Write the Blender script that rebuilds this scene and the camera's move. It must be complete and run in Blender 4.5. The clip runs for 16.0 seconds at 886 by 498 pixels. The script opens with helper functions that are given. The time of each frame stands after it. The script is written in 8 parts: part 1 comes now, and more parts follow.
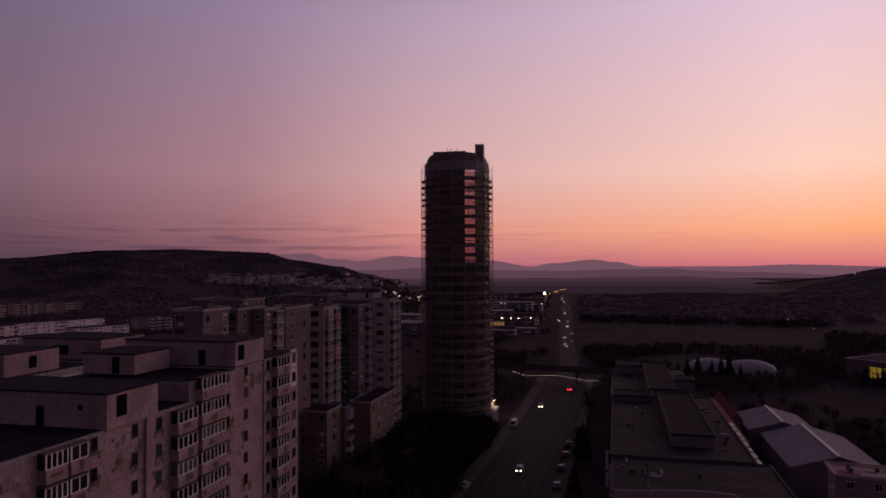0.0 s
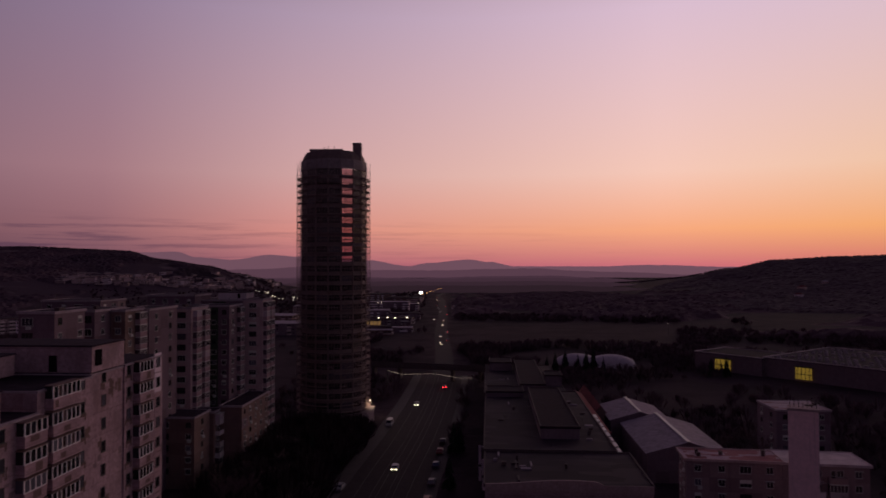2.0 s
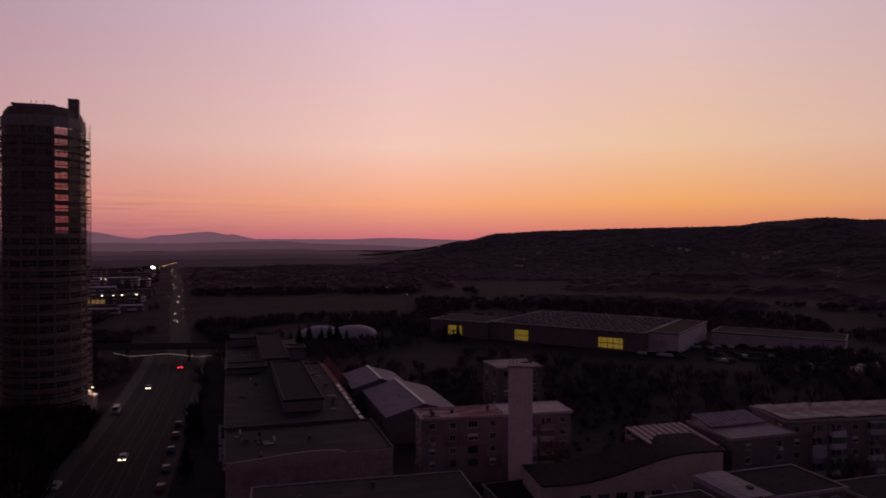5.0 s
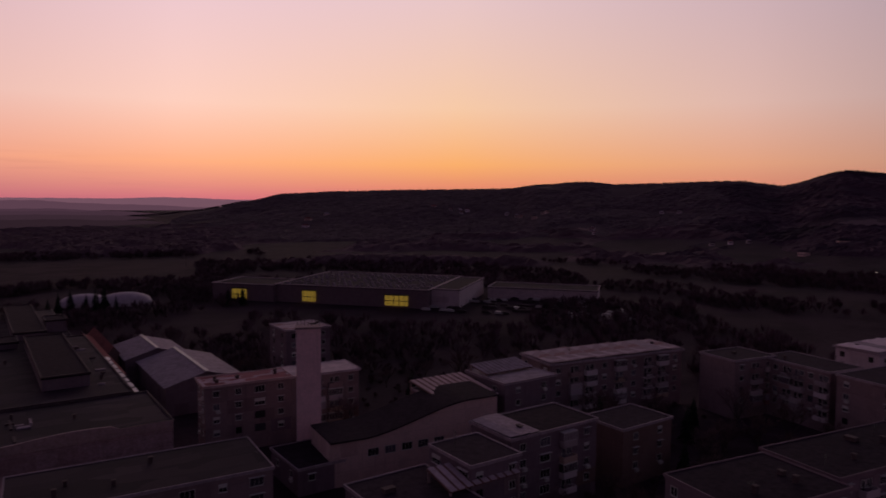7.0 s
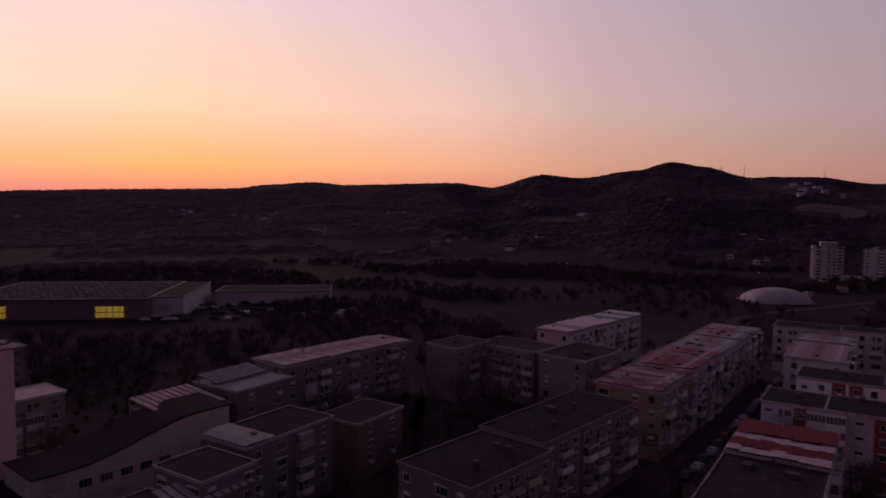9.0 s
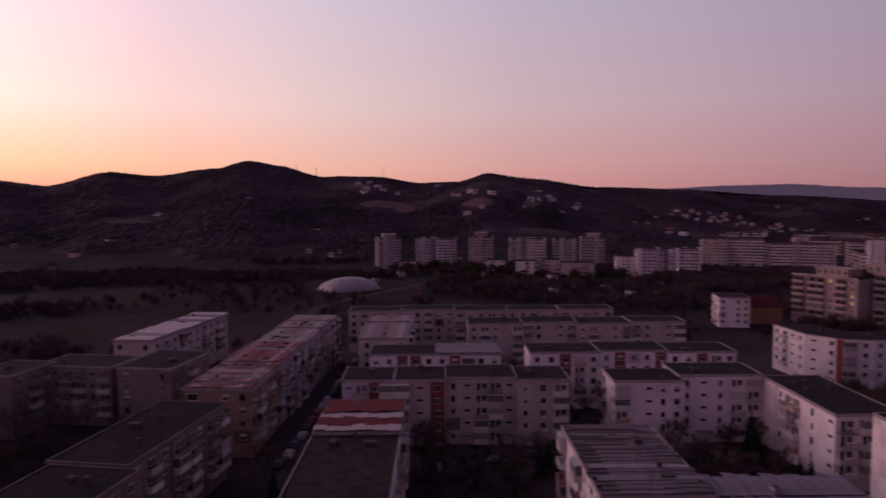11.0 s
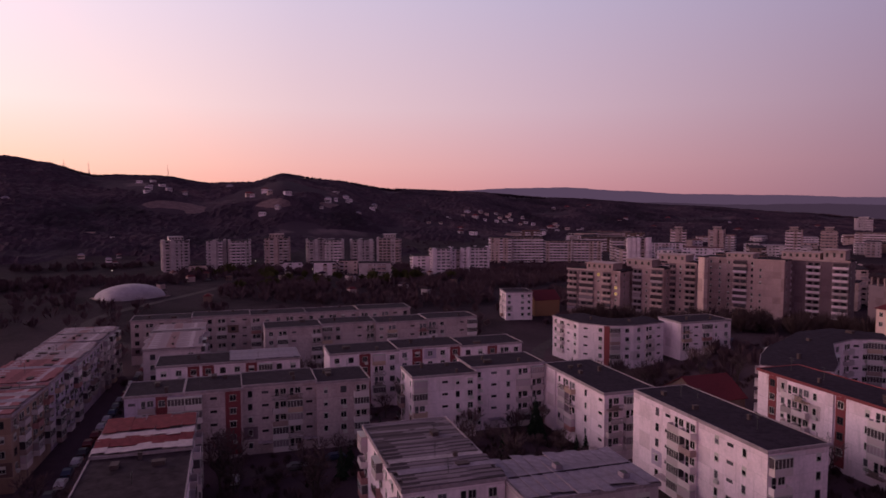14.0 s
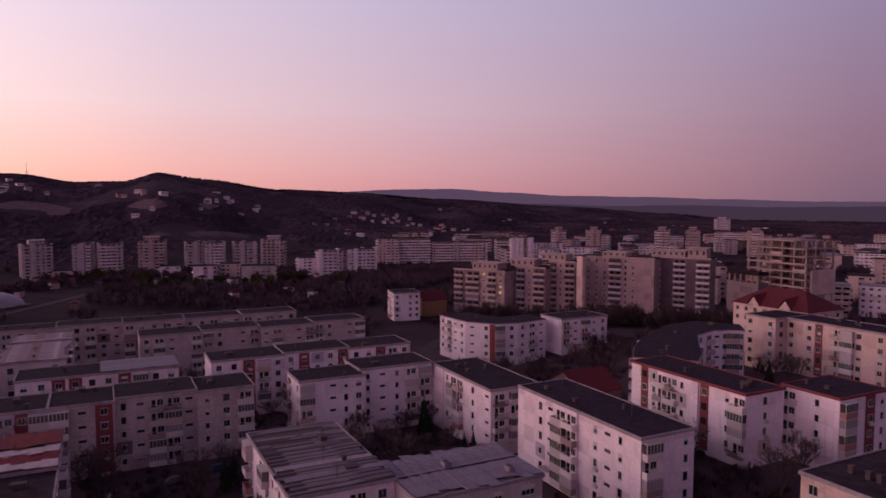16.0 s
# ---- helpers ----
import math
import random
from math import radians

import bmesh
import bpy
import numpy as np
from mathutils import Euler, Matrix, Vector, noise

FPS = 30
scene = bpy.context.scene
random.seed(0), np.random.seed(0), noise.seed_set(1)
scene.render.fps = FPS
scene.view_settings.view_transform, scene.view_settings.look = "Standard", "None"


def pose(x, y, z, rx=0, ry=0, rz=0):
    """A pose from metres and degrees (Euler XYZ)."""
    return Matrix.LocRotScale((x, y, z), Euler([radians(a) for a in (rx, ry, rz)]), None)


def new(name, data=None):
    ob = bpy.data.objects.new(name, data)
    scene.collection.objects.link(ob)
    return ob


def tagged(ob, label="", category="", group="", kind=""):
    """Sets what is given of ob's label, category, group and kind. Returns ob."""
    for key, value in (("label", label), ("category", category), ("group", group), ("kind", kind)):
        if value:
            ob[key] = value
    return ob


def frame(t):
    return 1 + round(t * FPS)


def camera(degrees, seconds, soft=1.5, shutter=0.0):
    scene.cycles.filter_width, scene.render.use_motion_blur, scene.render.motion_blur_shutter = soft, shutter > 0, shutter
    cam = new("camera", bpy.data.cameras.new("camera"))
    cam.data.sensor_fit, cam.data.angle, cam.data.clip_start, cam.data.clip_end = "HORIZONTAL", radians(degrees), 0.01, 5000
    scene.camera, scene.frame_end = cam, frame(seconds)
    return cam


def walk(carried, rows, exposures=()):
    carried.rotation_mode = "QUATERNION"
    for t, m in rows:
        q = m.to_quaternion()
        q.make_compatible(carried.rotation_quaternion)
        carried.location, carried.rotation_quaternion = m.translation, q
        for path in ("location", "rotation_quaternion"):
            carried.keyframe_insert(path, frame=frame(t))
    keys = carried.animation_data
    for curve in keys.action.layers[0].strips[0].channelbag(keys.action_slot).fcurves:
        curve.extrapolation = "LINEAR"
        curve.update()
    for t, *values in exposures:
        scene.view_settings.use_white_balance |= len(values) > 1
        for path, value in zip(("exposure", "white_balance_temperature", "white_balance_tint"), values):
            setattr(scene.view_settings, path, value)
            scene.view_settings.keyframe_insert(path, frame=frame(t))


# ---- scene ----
EYE, TURN = 53.0, 14.0
cam = camera(65.4, 16.0, soft=1.6, shutter=0.4)
# seconds, yaw, pitch, right side up: the aircraft hovers and turns on the spot
ROWS = [
    (0.00, 0.00, 1.50, -0.30),
    (0.50, -1.60, 1.49, -0.27),
    (1.00, -4.08, 1.47, -0.19),
    (1.50, -7.14, 1.44, -0.21),
    (2.00, -10.18, 1.42, -0.14),
    (2.50, -13.27, 1.40, -0.17),
    (3.00, -16.38, 1.36, -0.13),
    (3.50, -19.49, 1.37, -0.04),
    (3.70, -20.89, 1.36, -0.09),
    (4.20, -24.43, 0.94, -0.07),
    (4.75, -28.92, -0.20, -0.05),
    (5.30, -33.70, -1.57, 0.00),
    (5.80, -38.01, -2.62, 0.10),
    (6.00, -39.66, -3.04, 0.25),
    (6.50, -43.89, -3.80, 0.32),
    (7.00, -48.68, -4.08, 0.36),
    (7.50, -54.25, -4.07, 0.35),
    (8.00, -60.09, -4.02, 0.38),
    (8.20, -62.42, -3.93, 0.59),
    (8.70, -67.79, -3.88, 0.56),
    (9.25, -73.58, -3.91, 0.25),
    (9.80, -80.73, -3.96, -0.10),
    (10.30, -89.73, -3.99, -0.26),
    (10.50, -93.93, -3.97, -0.29),
    (11.00, -104.55, -4.00, -0.30),
    (11.50, -110.74, -4.03, -0.15),
    (12.00, -114.27, -4.04, -0.12),
    (12.50, -116.11, -4.02, -0.09),
    (13.00, -117.80, -4.00, -0.09),
    (13.50, -119.46, -4.00, -0.07),
    (14.00, -121.24, -3.97, -0.09),
    (14.50, -123.15, -3.95, -0.05),
    (15.00, -125.37, -3.92, -0.03),
    (15.50, -127.91, -3.91, 0.01),
    (16.00, -130.58, -3.88, 0.02),
]
walk(cam, [(t, pose(0, 0, EYE, 90 + pitch, -lift, TURN + yaw)) for t, yaw, pitch, lift in ROWS],
     [(0.0, -0.3), (2.0, -0.42), (3.5, -0.5), (6.0, -0.37), (7.0, -0.3), (8.2, -0.17), (10.5, 0.4), (11.0, 0.62), (12.0, 0.84), (13.0, 0.96), (16.0, 1.08)])

# ---- dusk sky: the sun is just below the horizon ----
GLOW = radians(36)          # where the sun went down, clockwise from y
world = bpy.data.worlds.new("dusk_sky")
scene.world = world
world.use_nodes = True


class Nodes:
    """Short ways to add nodes to a tree."""

    def __init__(self, tree, keep=False):
        self.tree = tree
        if not keep:
            tree.nodes.clear()

    def add(self, kind, **values):
        node = self.tree.nodes.new(kind)
        for key, value in values.items():
            if key == "op":
                node.operation = value
            elif key == "noise_dimensions":
                node.noise_dimensions = value
            elif key == "blend":
                node.blend_type = value
            elif key == "data_type":
                node.data_type = value
            elif key == "clamp":
                node.use_clamp = value
        return node

    def wire(self, out, socket):
        if hasattr(out, "is_output"):
            self.tree.links.new(out, socket)
        else:
            socket.default_value = out

    def math(self, op, a, b=0.0, clamp=False):
        node = self.add("ShaderNodeMath", op=op, clamp=clamp)
        self.wire(a, node.inputs[0])
        self.wire(b, node.inputs[1])
        return node.outputs[0]

    def mix(self, factor, a, b, blend="MIX"):
        node = self.add("ShaderNodeMix", data_type="RGBA", blend=blend)
        self.wire(factor, node.inputs[0])
        self.wire(a if hasattr(a, "is_output") else (*a, 1), node.inputs[6])
        self.wire(b if hasattr(b, "is_output") else (*b, 1), node.inputs[7])
        return node.outputs[2]

    def ramp(self, factor, stops, smooth=False):
        node = self.add("ShaderNodeValToRGB")
        band = node.color_ramp
        band.interpolation = "EASE" if smooth else "LINEAR"
        while len(band.elements) < len(stops):
            band.elements.new(0.5)
        for element, (place, colour) in zip(band.elements, stops):
            element.position = place
            element.color = (*colour, 1) if not isinstance(colour, float) else (colour, colour, colour, 1)
        self.wire(factor, node.inputs[0])
        return node.outputs[0]

    def noise(self, scale, vector=None, detail=4.0, rough=0.55):
        node = self.add("ShaderNodeTexNoise")
        node.inputs["Scale"].default_value = scale
        node.inputs["Detail"].default_value = detail
        node.inputs["Roughness"].default_value = rough
        if vector is not None:
            self.wire(vector, node.inputs["Vector"])
        return node.outputs["Fac"]

    def bump(self, height, strength=0.3, distance=0.05):
        node = self.add("ShaderNodeBump")
        node.inputs["Strength"].default_value = strength
        node.inputs["Distance"].default_value = distance
        self.wire(height, node.inputs["Height"])
        return node.outputs[0]


def srgb(r, g, b, stops=0.0):
    return tuple(((c / 255 / 12.92) if c < 10 else ((c / 255 + 0.055) / 1.055) ** 2.4) / 2 ** stops for c in (r, g, b))


EARLY, LATE = -0.3, 1.0
# sky colours round the compass, degrees clockwise from the afterglow, at four heights (sine of the height above the horizon)
HEIGHTS = (0.0, 0.05, 0.13, 0.34)
# unseen sky overhead, set dark to hold down the light on roofs and ground
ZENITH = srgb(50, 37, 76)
WESTERN = [
    (-82, -0.3, ((80, 58, 76), (112, 80, 93), (134, 101, 116), (114, 101, 126))),
    (-66, -0.36, ((106, 70, 88), (152, 103, 110), (168, 125, 134), (146, 124, 150))),
    (-52, -0.42, ((166, 98, 112), (212, 140, 132), (206, 161, 160), (174, 150, 172))),
    (-22, -0.45, ((204, 110, 120), (246, 168, 126), (244, 199, 183), (217, 188, 206))),
    (0, -0.3, ((218, 114, 110), (251, 175, 108), (247, 202, 168), (224, 196, 212))),
]
EASTERN = [
    (22, -0.05, ((224, 124, 112), (246, 175, 138), (241, 198, 186), (210, 186, 204))),
    (33, 0.42, ((234, 144, 128), (249, 183, 156), (242, 202, 197), (214, 193, 216))),
    (45, 0.74, ((245, 166, 146), (249, 190, 174), (240, 207, 206), (213, 202, 226))),
    (60, 0.88, ((224, 151, 145), (230, 173, 169), (223, 191, 198), (198, 189, 217))),
    (80, 0.98, ((198, 134, 142), (206, 155, 163), (203, 172, 187), (180, 174, 206))),
    (112, 1.0, ((126, 98, 118), (140, 106, 126), (146, 117, 141), (146, 138, 174))),
]


def sky_bands():
    """Each station's colours up to the zenith; the side away from the afterglow dims evenly to half of what both edges have."""
    rows = [(degrees, [srgb(*c, stops) for c in colours]) for degrees, stops, colours in WESTERN + EASTERN]
    back = [tuple(0.3 * (p + q) for p, q in zip(a, b)) for a, b in zip(rows[0][1], rows[-1][1])]
    return [(-180, back), *rows, (180, back)]


def build_sky():
    n = Nodes(world.node_tree)
    where = n.add("ShaderNodeTexCoord").outputs["Generated"]
    split = n.add("ShaderNodeSeparateXYZ")
    n.wire(where, split.inputs[0])
    x, y, z = split.outputs
    height = n.math("MAXIMUM", z, 0.0)
    toward = n.math("ADD", n.math("MULTIPLY", x, math.sin(GLOW)), n.math("MULTIPLY", y, math.cos(GLOW)))
    aside = n.math("SUBTRACT", n.math("MULTIPLY", x, math.cos(GLOW)), n.math("MULTIPLY", y, math.sin(GLOW)))
    turn = n.math("ADD", n.math("DIVIDE", n.math("ARCTAN2", aside, toward), 2 * math.pi), 0.5)
    colour = None
    last = None
    for degrees, colours in sky_bands():
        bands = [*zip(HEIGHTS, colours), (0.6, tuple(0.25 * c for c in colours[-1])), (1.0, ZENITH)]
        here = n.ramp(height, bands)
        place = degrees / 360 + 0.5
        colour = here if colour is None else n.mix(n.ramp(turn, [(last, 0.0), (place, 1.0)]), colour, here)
        last = place
    # thin streaks of cloud low over the horizon
    stretch = n.add("ShaderNodeMapping")
    n.wire(where, stretch.inputs[0])
    stretch.inputs["Scale"].default_value = (4.0, 4.0, 90.0)
    streak = n.ramp(n.noise(1.8, stretch.outputs[0], 6.0, 0.62), [(0.47, 0.0), (0.66, 1.0)], True)
    low = n.ramp(height, [(0.0, 0.5), (0.018, 1.0), (0.045, 0.85), (0.075, 0.0)], True)
    far_side = n.ramp(turn, [(0.22, 1.0), (0.315, 0.9), (0.35, 0.4), (0.4, 0.12), (0.46, 0.0), (1.0, 0.0)])
    veil = n.math("MULTIPLY", n.math("MULTIPLY", streak, low), far_side)
    colour = n.mix(n.math("MULTIPLY", veil, 0.75), colour, srgb(98, 68, 92))
    back = n.add("ShaderNodeBackground")
    n.wire(colour, back.inputs[0])
    back.inputs[1].default_value = 1.0
    out = n.add("ShaderNodeOutputWorld")
    n.wire(back.outputs[0], out.inputs[0])



build_sky()
# the last light from where the sun went down
afterglow = bpy.data.lights.new("afterglow", "SUN")
afterglow.energy, afterglow.color, afterglow.angle = 0.28, (1.0, 0.66, 0.6), radians(35)
new("afterglow", afterglow).matrix_basis = Matrix.Rotation(-GLOW, 4, "Z") @ Matrix.Rotation(radians(-84), 4, "X")

# ---- materials ----
def surface(name, base, rough=0.8, metal=0.0, grain=4.0, spread=0.25, stains=0.25, bump=0.0, streaks=False, randomise=0.0, spec=0.3):
    """A weathered surface: base colour, fine grain, broad stains, and streaks where rain runs down."""
    mat = bpy.data.materials.new(name)
    mat.use_nodes = True
    n = Nodes(mat.node_tree)
    where = n.add("ShaderNodeTexCoord").outputs["Object"]
    shader = n.add("ShaderNodeBsdfPrincipled")
    dark = tuple(c * (1 - spread) for c in base)
    light = tuple(min(1.0, c * (1 + spread * 0.6)) for c in base)
    fine = n.noise(grain, where, 5.0, 0.65)
    broad = n.noise(0.22, where, 4.0, 0.6)
    colour = n.mix(n.ramp(fine, [(0.3, 0.0), (0.7, 1.0)]), dark, light)
    worn = tuple(c * 0.55 for c in base)
    colour = n.mix(n.math("MULTIPLY", n.ramp(broad, [(0.48, 0.0), (0.72, 1.0)], True), stains), colour, worn)
    if streaks:
        run = n.add("ShaderNodeMapping")
        n.wire(where, run.inputs[0])
        run.inputs["Scale"].default_value = (1.6, 1.6, 0.09)
        wet = n.ramp(n.noise(1.3, run.outputs[0], 4.0, 0.6), [(0.52, 0.0), (0.75, 1.0)], True)
        colour = n.mix(n.math("MULTIPLY", wet, 0.45), colour, tuple(c * 0.5 for c in base))
    if randomise:
        info = n.add("ShaderNodeObjectInfo").outputs["Random"]
        colour = n.mix(n.math("MULTIPLY", info, randomise), colour, tuple(c * 0.45 for c in base))
    n.wire(colour, shader.inputs["Base Color"])
    shader.inputs["Roughness"].default_value = rough
    shader.inputs["Metallic"].default_value = metal
    shader.inputs["Specular IOR Level"].default_value = spec
    if bump:
        n.wire(n.bump(fine, bump, 0.03), shader.inputs["Normal"])
    out = n.add("ShaderNodeOutputMaterial")
    n.wire(shader.outputs[0], out.inputs[0])
    return mat


def glowing(name, colour, strength):
    mat = bpy.data.materials.new(name)
    mat.use_nodes = True
    n = Nodes(mat.node_tree)
    shine = n.add("ShaderNodeEmission")
    shine.inputs[0].default_value = (*colour, 1)
    shine.inputs[1].default_value = strength
    out = n.add("ShaderNodeOutputMaterial")
    n.wire(shine.outputs[0], out.inputs[0])
    return mat


def panelled(name, base, joint=0.35, spread=0.14, stains=0.4, bump=0.0):
    """Painted prefabricated panels: faint joints every storey, patches of fresher paint, rain streaks."""
    mat = surface(name, base, 0.85, 0.0, 2.2, spread, stains, bump, True)
    n = mat.node_tree
    shader = next(k for k in n.nodes if k.type == "BSDF_PRINCIPLED")
    old = shader.inputs["Base Color"].links[0].from_socket
    coord = n.nodes.new("ShaderNodeTexCoord").outputs["Object"]
    split = n.nodes.new("ShaderNodeSeparateXYZ")
    n.links.new(coord, split.inputs[0])
    saw = n.nodes.new("ShaderNodeMath")
    saw.operation = "FRACT"
    lift = n.nodes.new("ShaderNodeMath")
    lift.operation = "DIVIDE"
    lift.inputs[1].default_value = 2.75
    n.links.new(split.outputs[2], lift.inputs[0])
    n.links.new(lift.outputs[0], saw.inputs[0])
    line = n.nodes.new("ShaderNodeMath")
    line.operation = "LESS_THAN"
    line.inputs[1].default_value = 0.03
    n.links.new(saw.outputs[0], line.inputs[0])
    weak = n.nodes.new("ShaderNodeMath")
    weak.operation = "MULTIPLY"
    weak.inputs[1].default_value = joint
    n.links.new(line.outputs[0], weak.inputs[0])
    mix = n.nodes.new("ShaderNodeMix")
    mix.data_type = "RGBA"
    n.links.new(weak.outputs[0], mix.inputs[0])
    n.links.new(old, mix.inputs[6])
    mix.inputs[7].default_value = (*[c * 0.5 for c in base], 1)
    # flats that were painted or insulated on their own: one storey high, one room wide
    cell = n.nodes.new("ShaderNodeVectorMath")
    cell.operation = "MULTIPLY_ADD"
    cell.inputs[1].default_value = (1 / 3.3, 1 / 3.3, 1 / 2.75)
    cell.inputs[2].default_value = (0.37, 0.37, 0.0)
    n.links.new(coord, cell.inputs[0])
    whole = n.nodes.new("ShaderNodeVectorMath")
    whole.operation = "FLOOR"
    n.links.new(cell.outputs[0], whole.inputs[0])
    toss = n.nodes.new("ShaderNodeTexWhiteNoise")
    n.links.new(whole.outputs[0], toss.inputs["Vector"])
    node = n.nodes.new("ShaderNodeValToRGB")
    node.color_ramp.interpolation = "CONSTANT"
    for place, value in ((0.55, 0.16), (0.7, 0.0), (0.8, 0.34), (0.9, 0.08)):
        node.color_ramp.elements.new(place).color = (value, value, value, 1)
    node.color_ramp.elements[0].color = (0, 0, 0, 1)
    node.color_ramp.elements[-1].color = (0.22, 0.22, 0.22, 1)
    n.links.new(toss.outputs["Value"], node.inputs[0])
    flat = n.nodes.new("ShaderNodeMix")
    flat.data_type = "RGBA"
    n.links.new(node.outputs[0], flat.inputs[0])
    n.links.new(mix.outputs[2], flat.inputs[6])
    flat.inputs[7].default_value = (base[0] * 0.42, base[1] * 0.34, base[2] * 0.33, 1)
    n.links.new(flat.outputs[2], shader.inputs["Base Color"])
    return mat


def glass_material(name, tint, rough=0.08):
    mat = bpy.data.materials.new(name)
    mat.use_nodes = True
    n = Nodes(mat.node_tree)
    shader = n.add("ShaderNodeBsdfPrincipled")
    info = n.add("ShaderNodeObjectInfo").outputs["Random"]
    shade = n.ramp(info, [(0.0, tint), (0.7, tuple(c * 1.8 for c in tint)), (0.86, tuple(c * 6 for c in tint)), (1.0, tuple(c * 9 for c in tint))])
    n.wire(shade, shader.inputs["Base Color"])
    shader.inputs["Roughness"].default_value = rough
    shader.inputs["Specular IOR Level"].default_value = 0.5
    out = n.add("ShaderNodeOutputMaterial")
    n.wire(shader.outputs[0], out.inputs[0])
    return mat


WHITE = panelled("white_panel", (0.85, 0.69, 0.77))
PALE = panelled("pale_grey_panel", (0.56, 0.45, 0.49))
LILAC = panelled("lilac_render", (0.50, 0.40, 0.53))
CREAM = panelled("cream_render", (0.64, 0.45, 0.43))
OCHRE = panelled("ochre_render", (0.35, 0.225, 0.19))
TAN = panelled("tan_panel", (0.50, 0.35, 0.355))
DULL = panelled("dull_grey_panel", (0.52, 0.395, 0.42), 0.5, 0.25, 0.6)
TERRACE = panelled("brownish_terrace_panel", (0.48, 0.325, 0.34), 0.5, 0.22, 0.5)
# its dark tone paints in the shade of walls backlit by the afterglow
SHADE_RENDER = panelled("shade_toned_render", (0.20, 0.138, 0.168))
HIGHRISE = panelled("weathered_beige_panel", (0.43, 0.28, 0.315), 0.6, 0.38, 0.75, 0.6)
STAIN = surface("soot_stained_render", (0.17, 0.105, 0.1), 0.9, 0, 3.0, 0.3, 0.4, 0, True)
# dark grey; also painted where bays and floors only lie in shade
DARK_PANEL = panelled("dark_grey_panel", (0.185, 0.12, 0.15))
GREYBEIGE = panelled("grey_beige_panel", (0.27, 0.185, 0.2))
CANOPY = surface("faded_canopy_sheet", (0.2, 0.1, 0.09), 0.85, 0, 2.0, 0.3, 0.4, spec=0.1)
CANOPY_BAR = surface("faded_canopy_bar", (0.58, 0.42, 0.40), 0.8, 0, 2.0, 0.25, 0.4, spec=0.1)
BROWN = panelled("brown_render", (0.2, 0.125, 0.115))
RED = surface("red_render", (0.22, 0.05, 0.062), 0.85, 0, 3.0, 0.2, 0.3, 0, True)
ORANGE = surface("orange_render", (0.34, 0.17, 0.1), 0.85, 0, 3.0, 0.2, 0.3)
GREEN = surface("green_render", (0.05, 0.07, 0.045), 0.85, 0, 3.0, 0.2, 0.3)
CONCRETE = surface("bare_concrete", (0.36, 0.25, 0.255), 0.9, 0, 1.8, 0.3, 0.4, 0.2, True)
BITUMEN = surface("bitumen_roof", (0.044, 0.029, 0.043), 0.95, 0, 0.9, 0.45, 0.5, 0.2, spec=0.06)
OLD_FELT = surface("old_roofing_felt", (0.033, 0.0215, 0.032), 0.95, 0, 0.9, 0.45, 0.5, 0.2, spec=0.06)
COPING = surface("weathered_coping", (0.36, 0.28, 0.315), 0.9, 0, 1.5, 0.35, 0.5, 0.1)
BITUMEN_WORN = surface("worn_bitumen_roof", (0.055, 0.037, 0.047), 0.95, 0, 0.5, 0.55, 0.6, 0.2, spec=0.06)
TIN = surface("grey_tin_roof", (0.28, 0.22, 0.275), 0.8, 0.0, 0.7, 0.3, 0.5, 0.1, spec=0.12)
TIN_WHITE = surface("pale_tin_roof", (0.50, 0.39, 0.42), 0.8, 0.0, 0.6, 0.25, 0.5, 0.1, spec=0.12)
TIN_SNOW = surface("bleached_tin_roof", (0.66, 0.52, 0.56), 0.75, 0.0, 0.6, 0.2, 0.35, 0.1, spec=0.12)
TIN_RED = surface("rusty_red_tin_roof", (0.20, 0.042, 0.055), 0.85, 0.0, 0.8, 0.4, 0.6, 0.1, spec=0.08)
TILE = surface("red_roof_tiles", (0.125, 0.017, 0.027), 0.75, 0, 3.0, 0.3, 0.3, 0.3)
FRAME = surface("window_frame_paint", (0.62, 0.58, 0.56), 0.5, 0, 6.0, 0.1, 0.1, 0, False, 0.5)
CASEMENT = surface("white_casement_paint", (0.82, 0.75, 0.76), 0.5, 0, 6.0, 0.15, 0.2)
# near-black: the shade inside an opening, put on a flat panel
VOID = surface("opening_shade", (0.012, 0.009, 0.01), 0.95, spec=0.0)
DARKFRAME = surface("dark_frame", (0.06, 0.05, 0.05), 0.6)
GLASS = glass_material("window_glass", (0.014, 0.013, 0.016))
GLAZE = glass_material("balcony_glass", (0.06, 0.046, 0.054))
RAIL = surface("painted_steel", (0.10, 0.09, 0.09), 0.5, 0.5)
ASPHALT = surface("asphalt", (0.036, 0.026, 0.029), 0.85, 0, 0.9, 0.3, 0.4, 0.15, spec=0.1)
PAVING = surface("pavement_slabs", (0.05, 0.036, 0.04), 0.85, 0, 1.2, 0.25, 0.4)
PAINT = surface("worn_road_paint", (0.075, 0.06, 0.062), 0.8, 0, 2.0, 0.4, 0.6)
STEEL = surface("steel_rail", (0.09, 0.07, 0.075), 0.8, 0.0, 2.0, 0.2, 0.2)
BARK = surface("bark", (0.07, 0.05, 0.045), 0.9, 0, 6.0, 0.3, 0.2)
TWIGS = surface("bare_twigs", (0.15, 0.094, 0.1), 0.95, 0, 2.0, 0.4, 0.3, 0, False, 0.4)


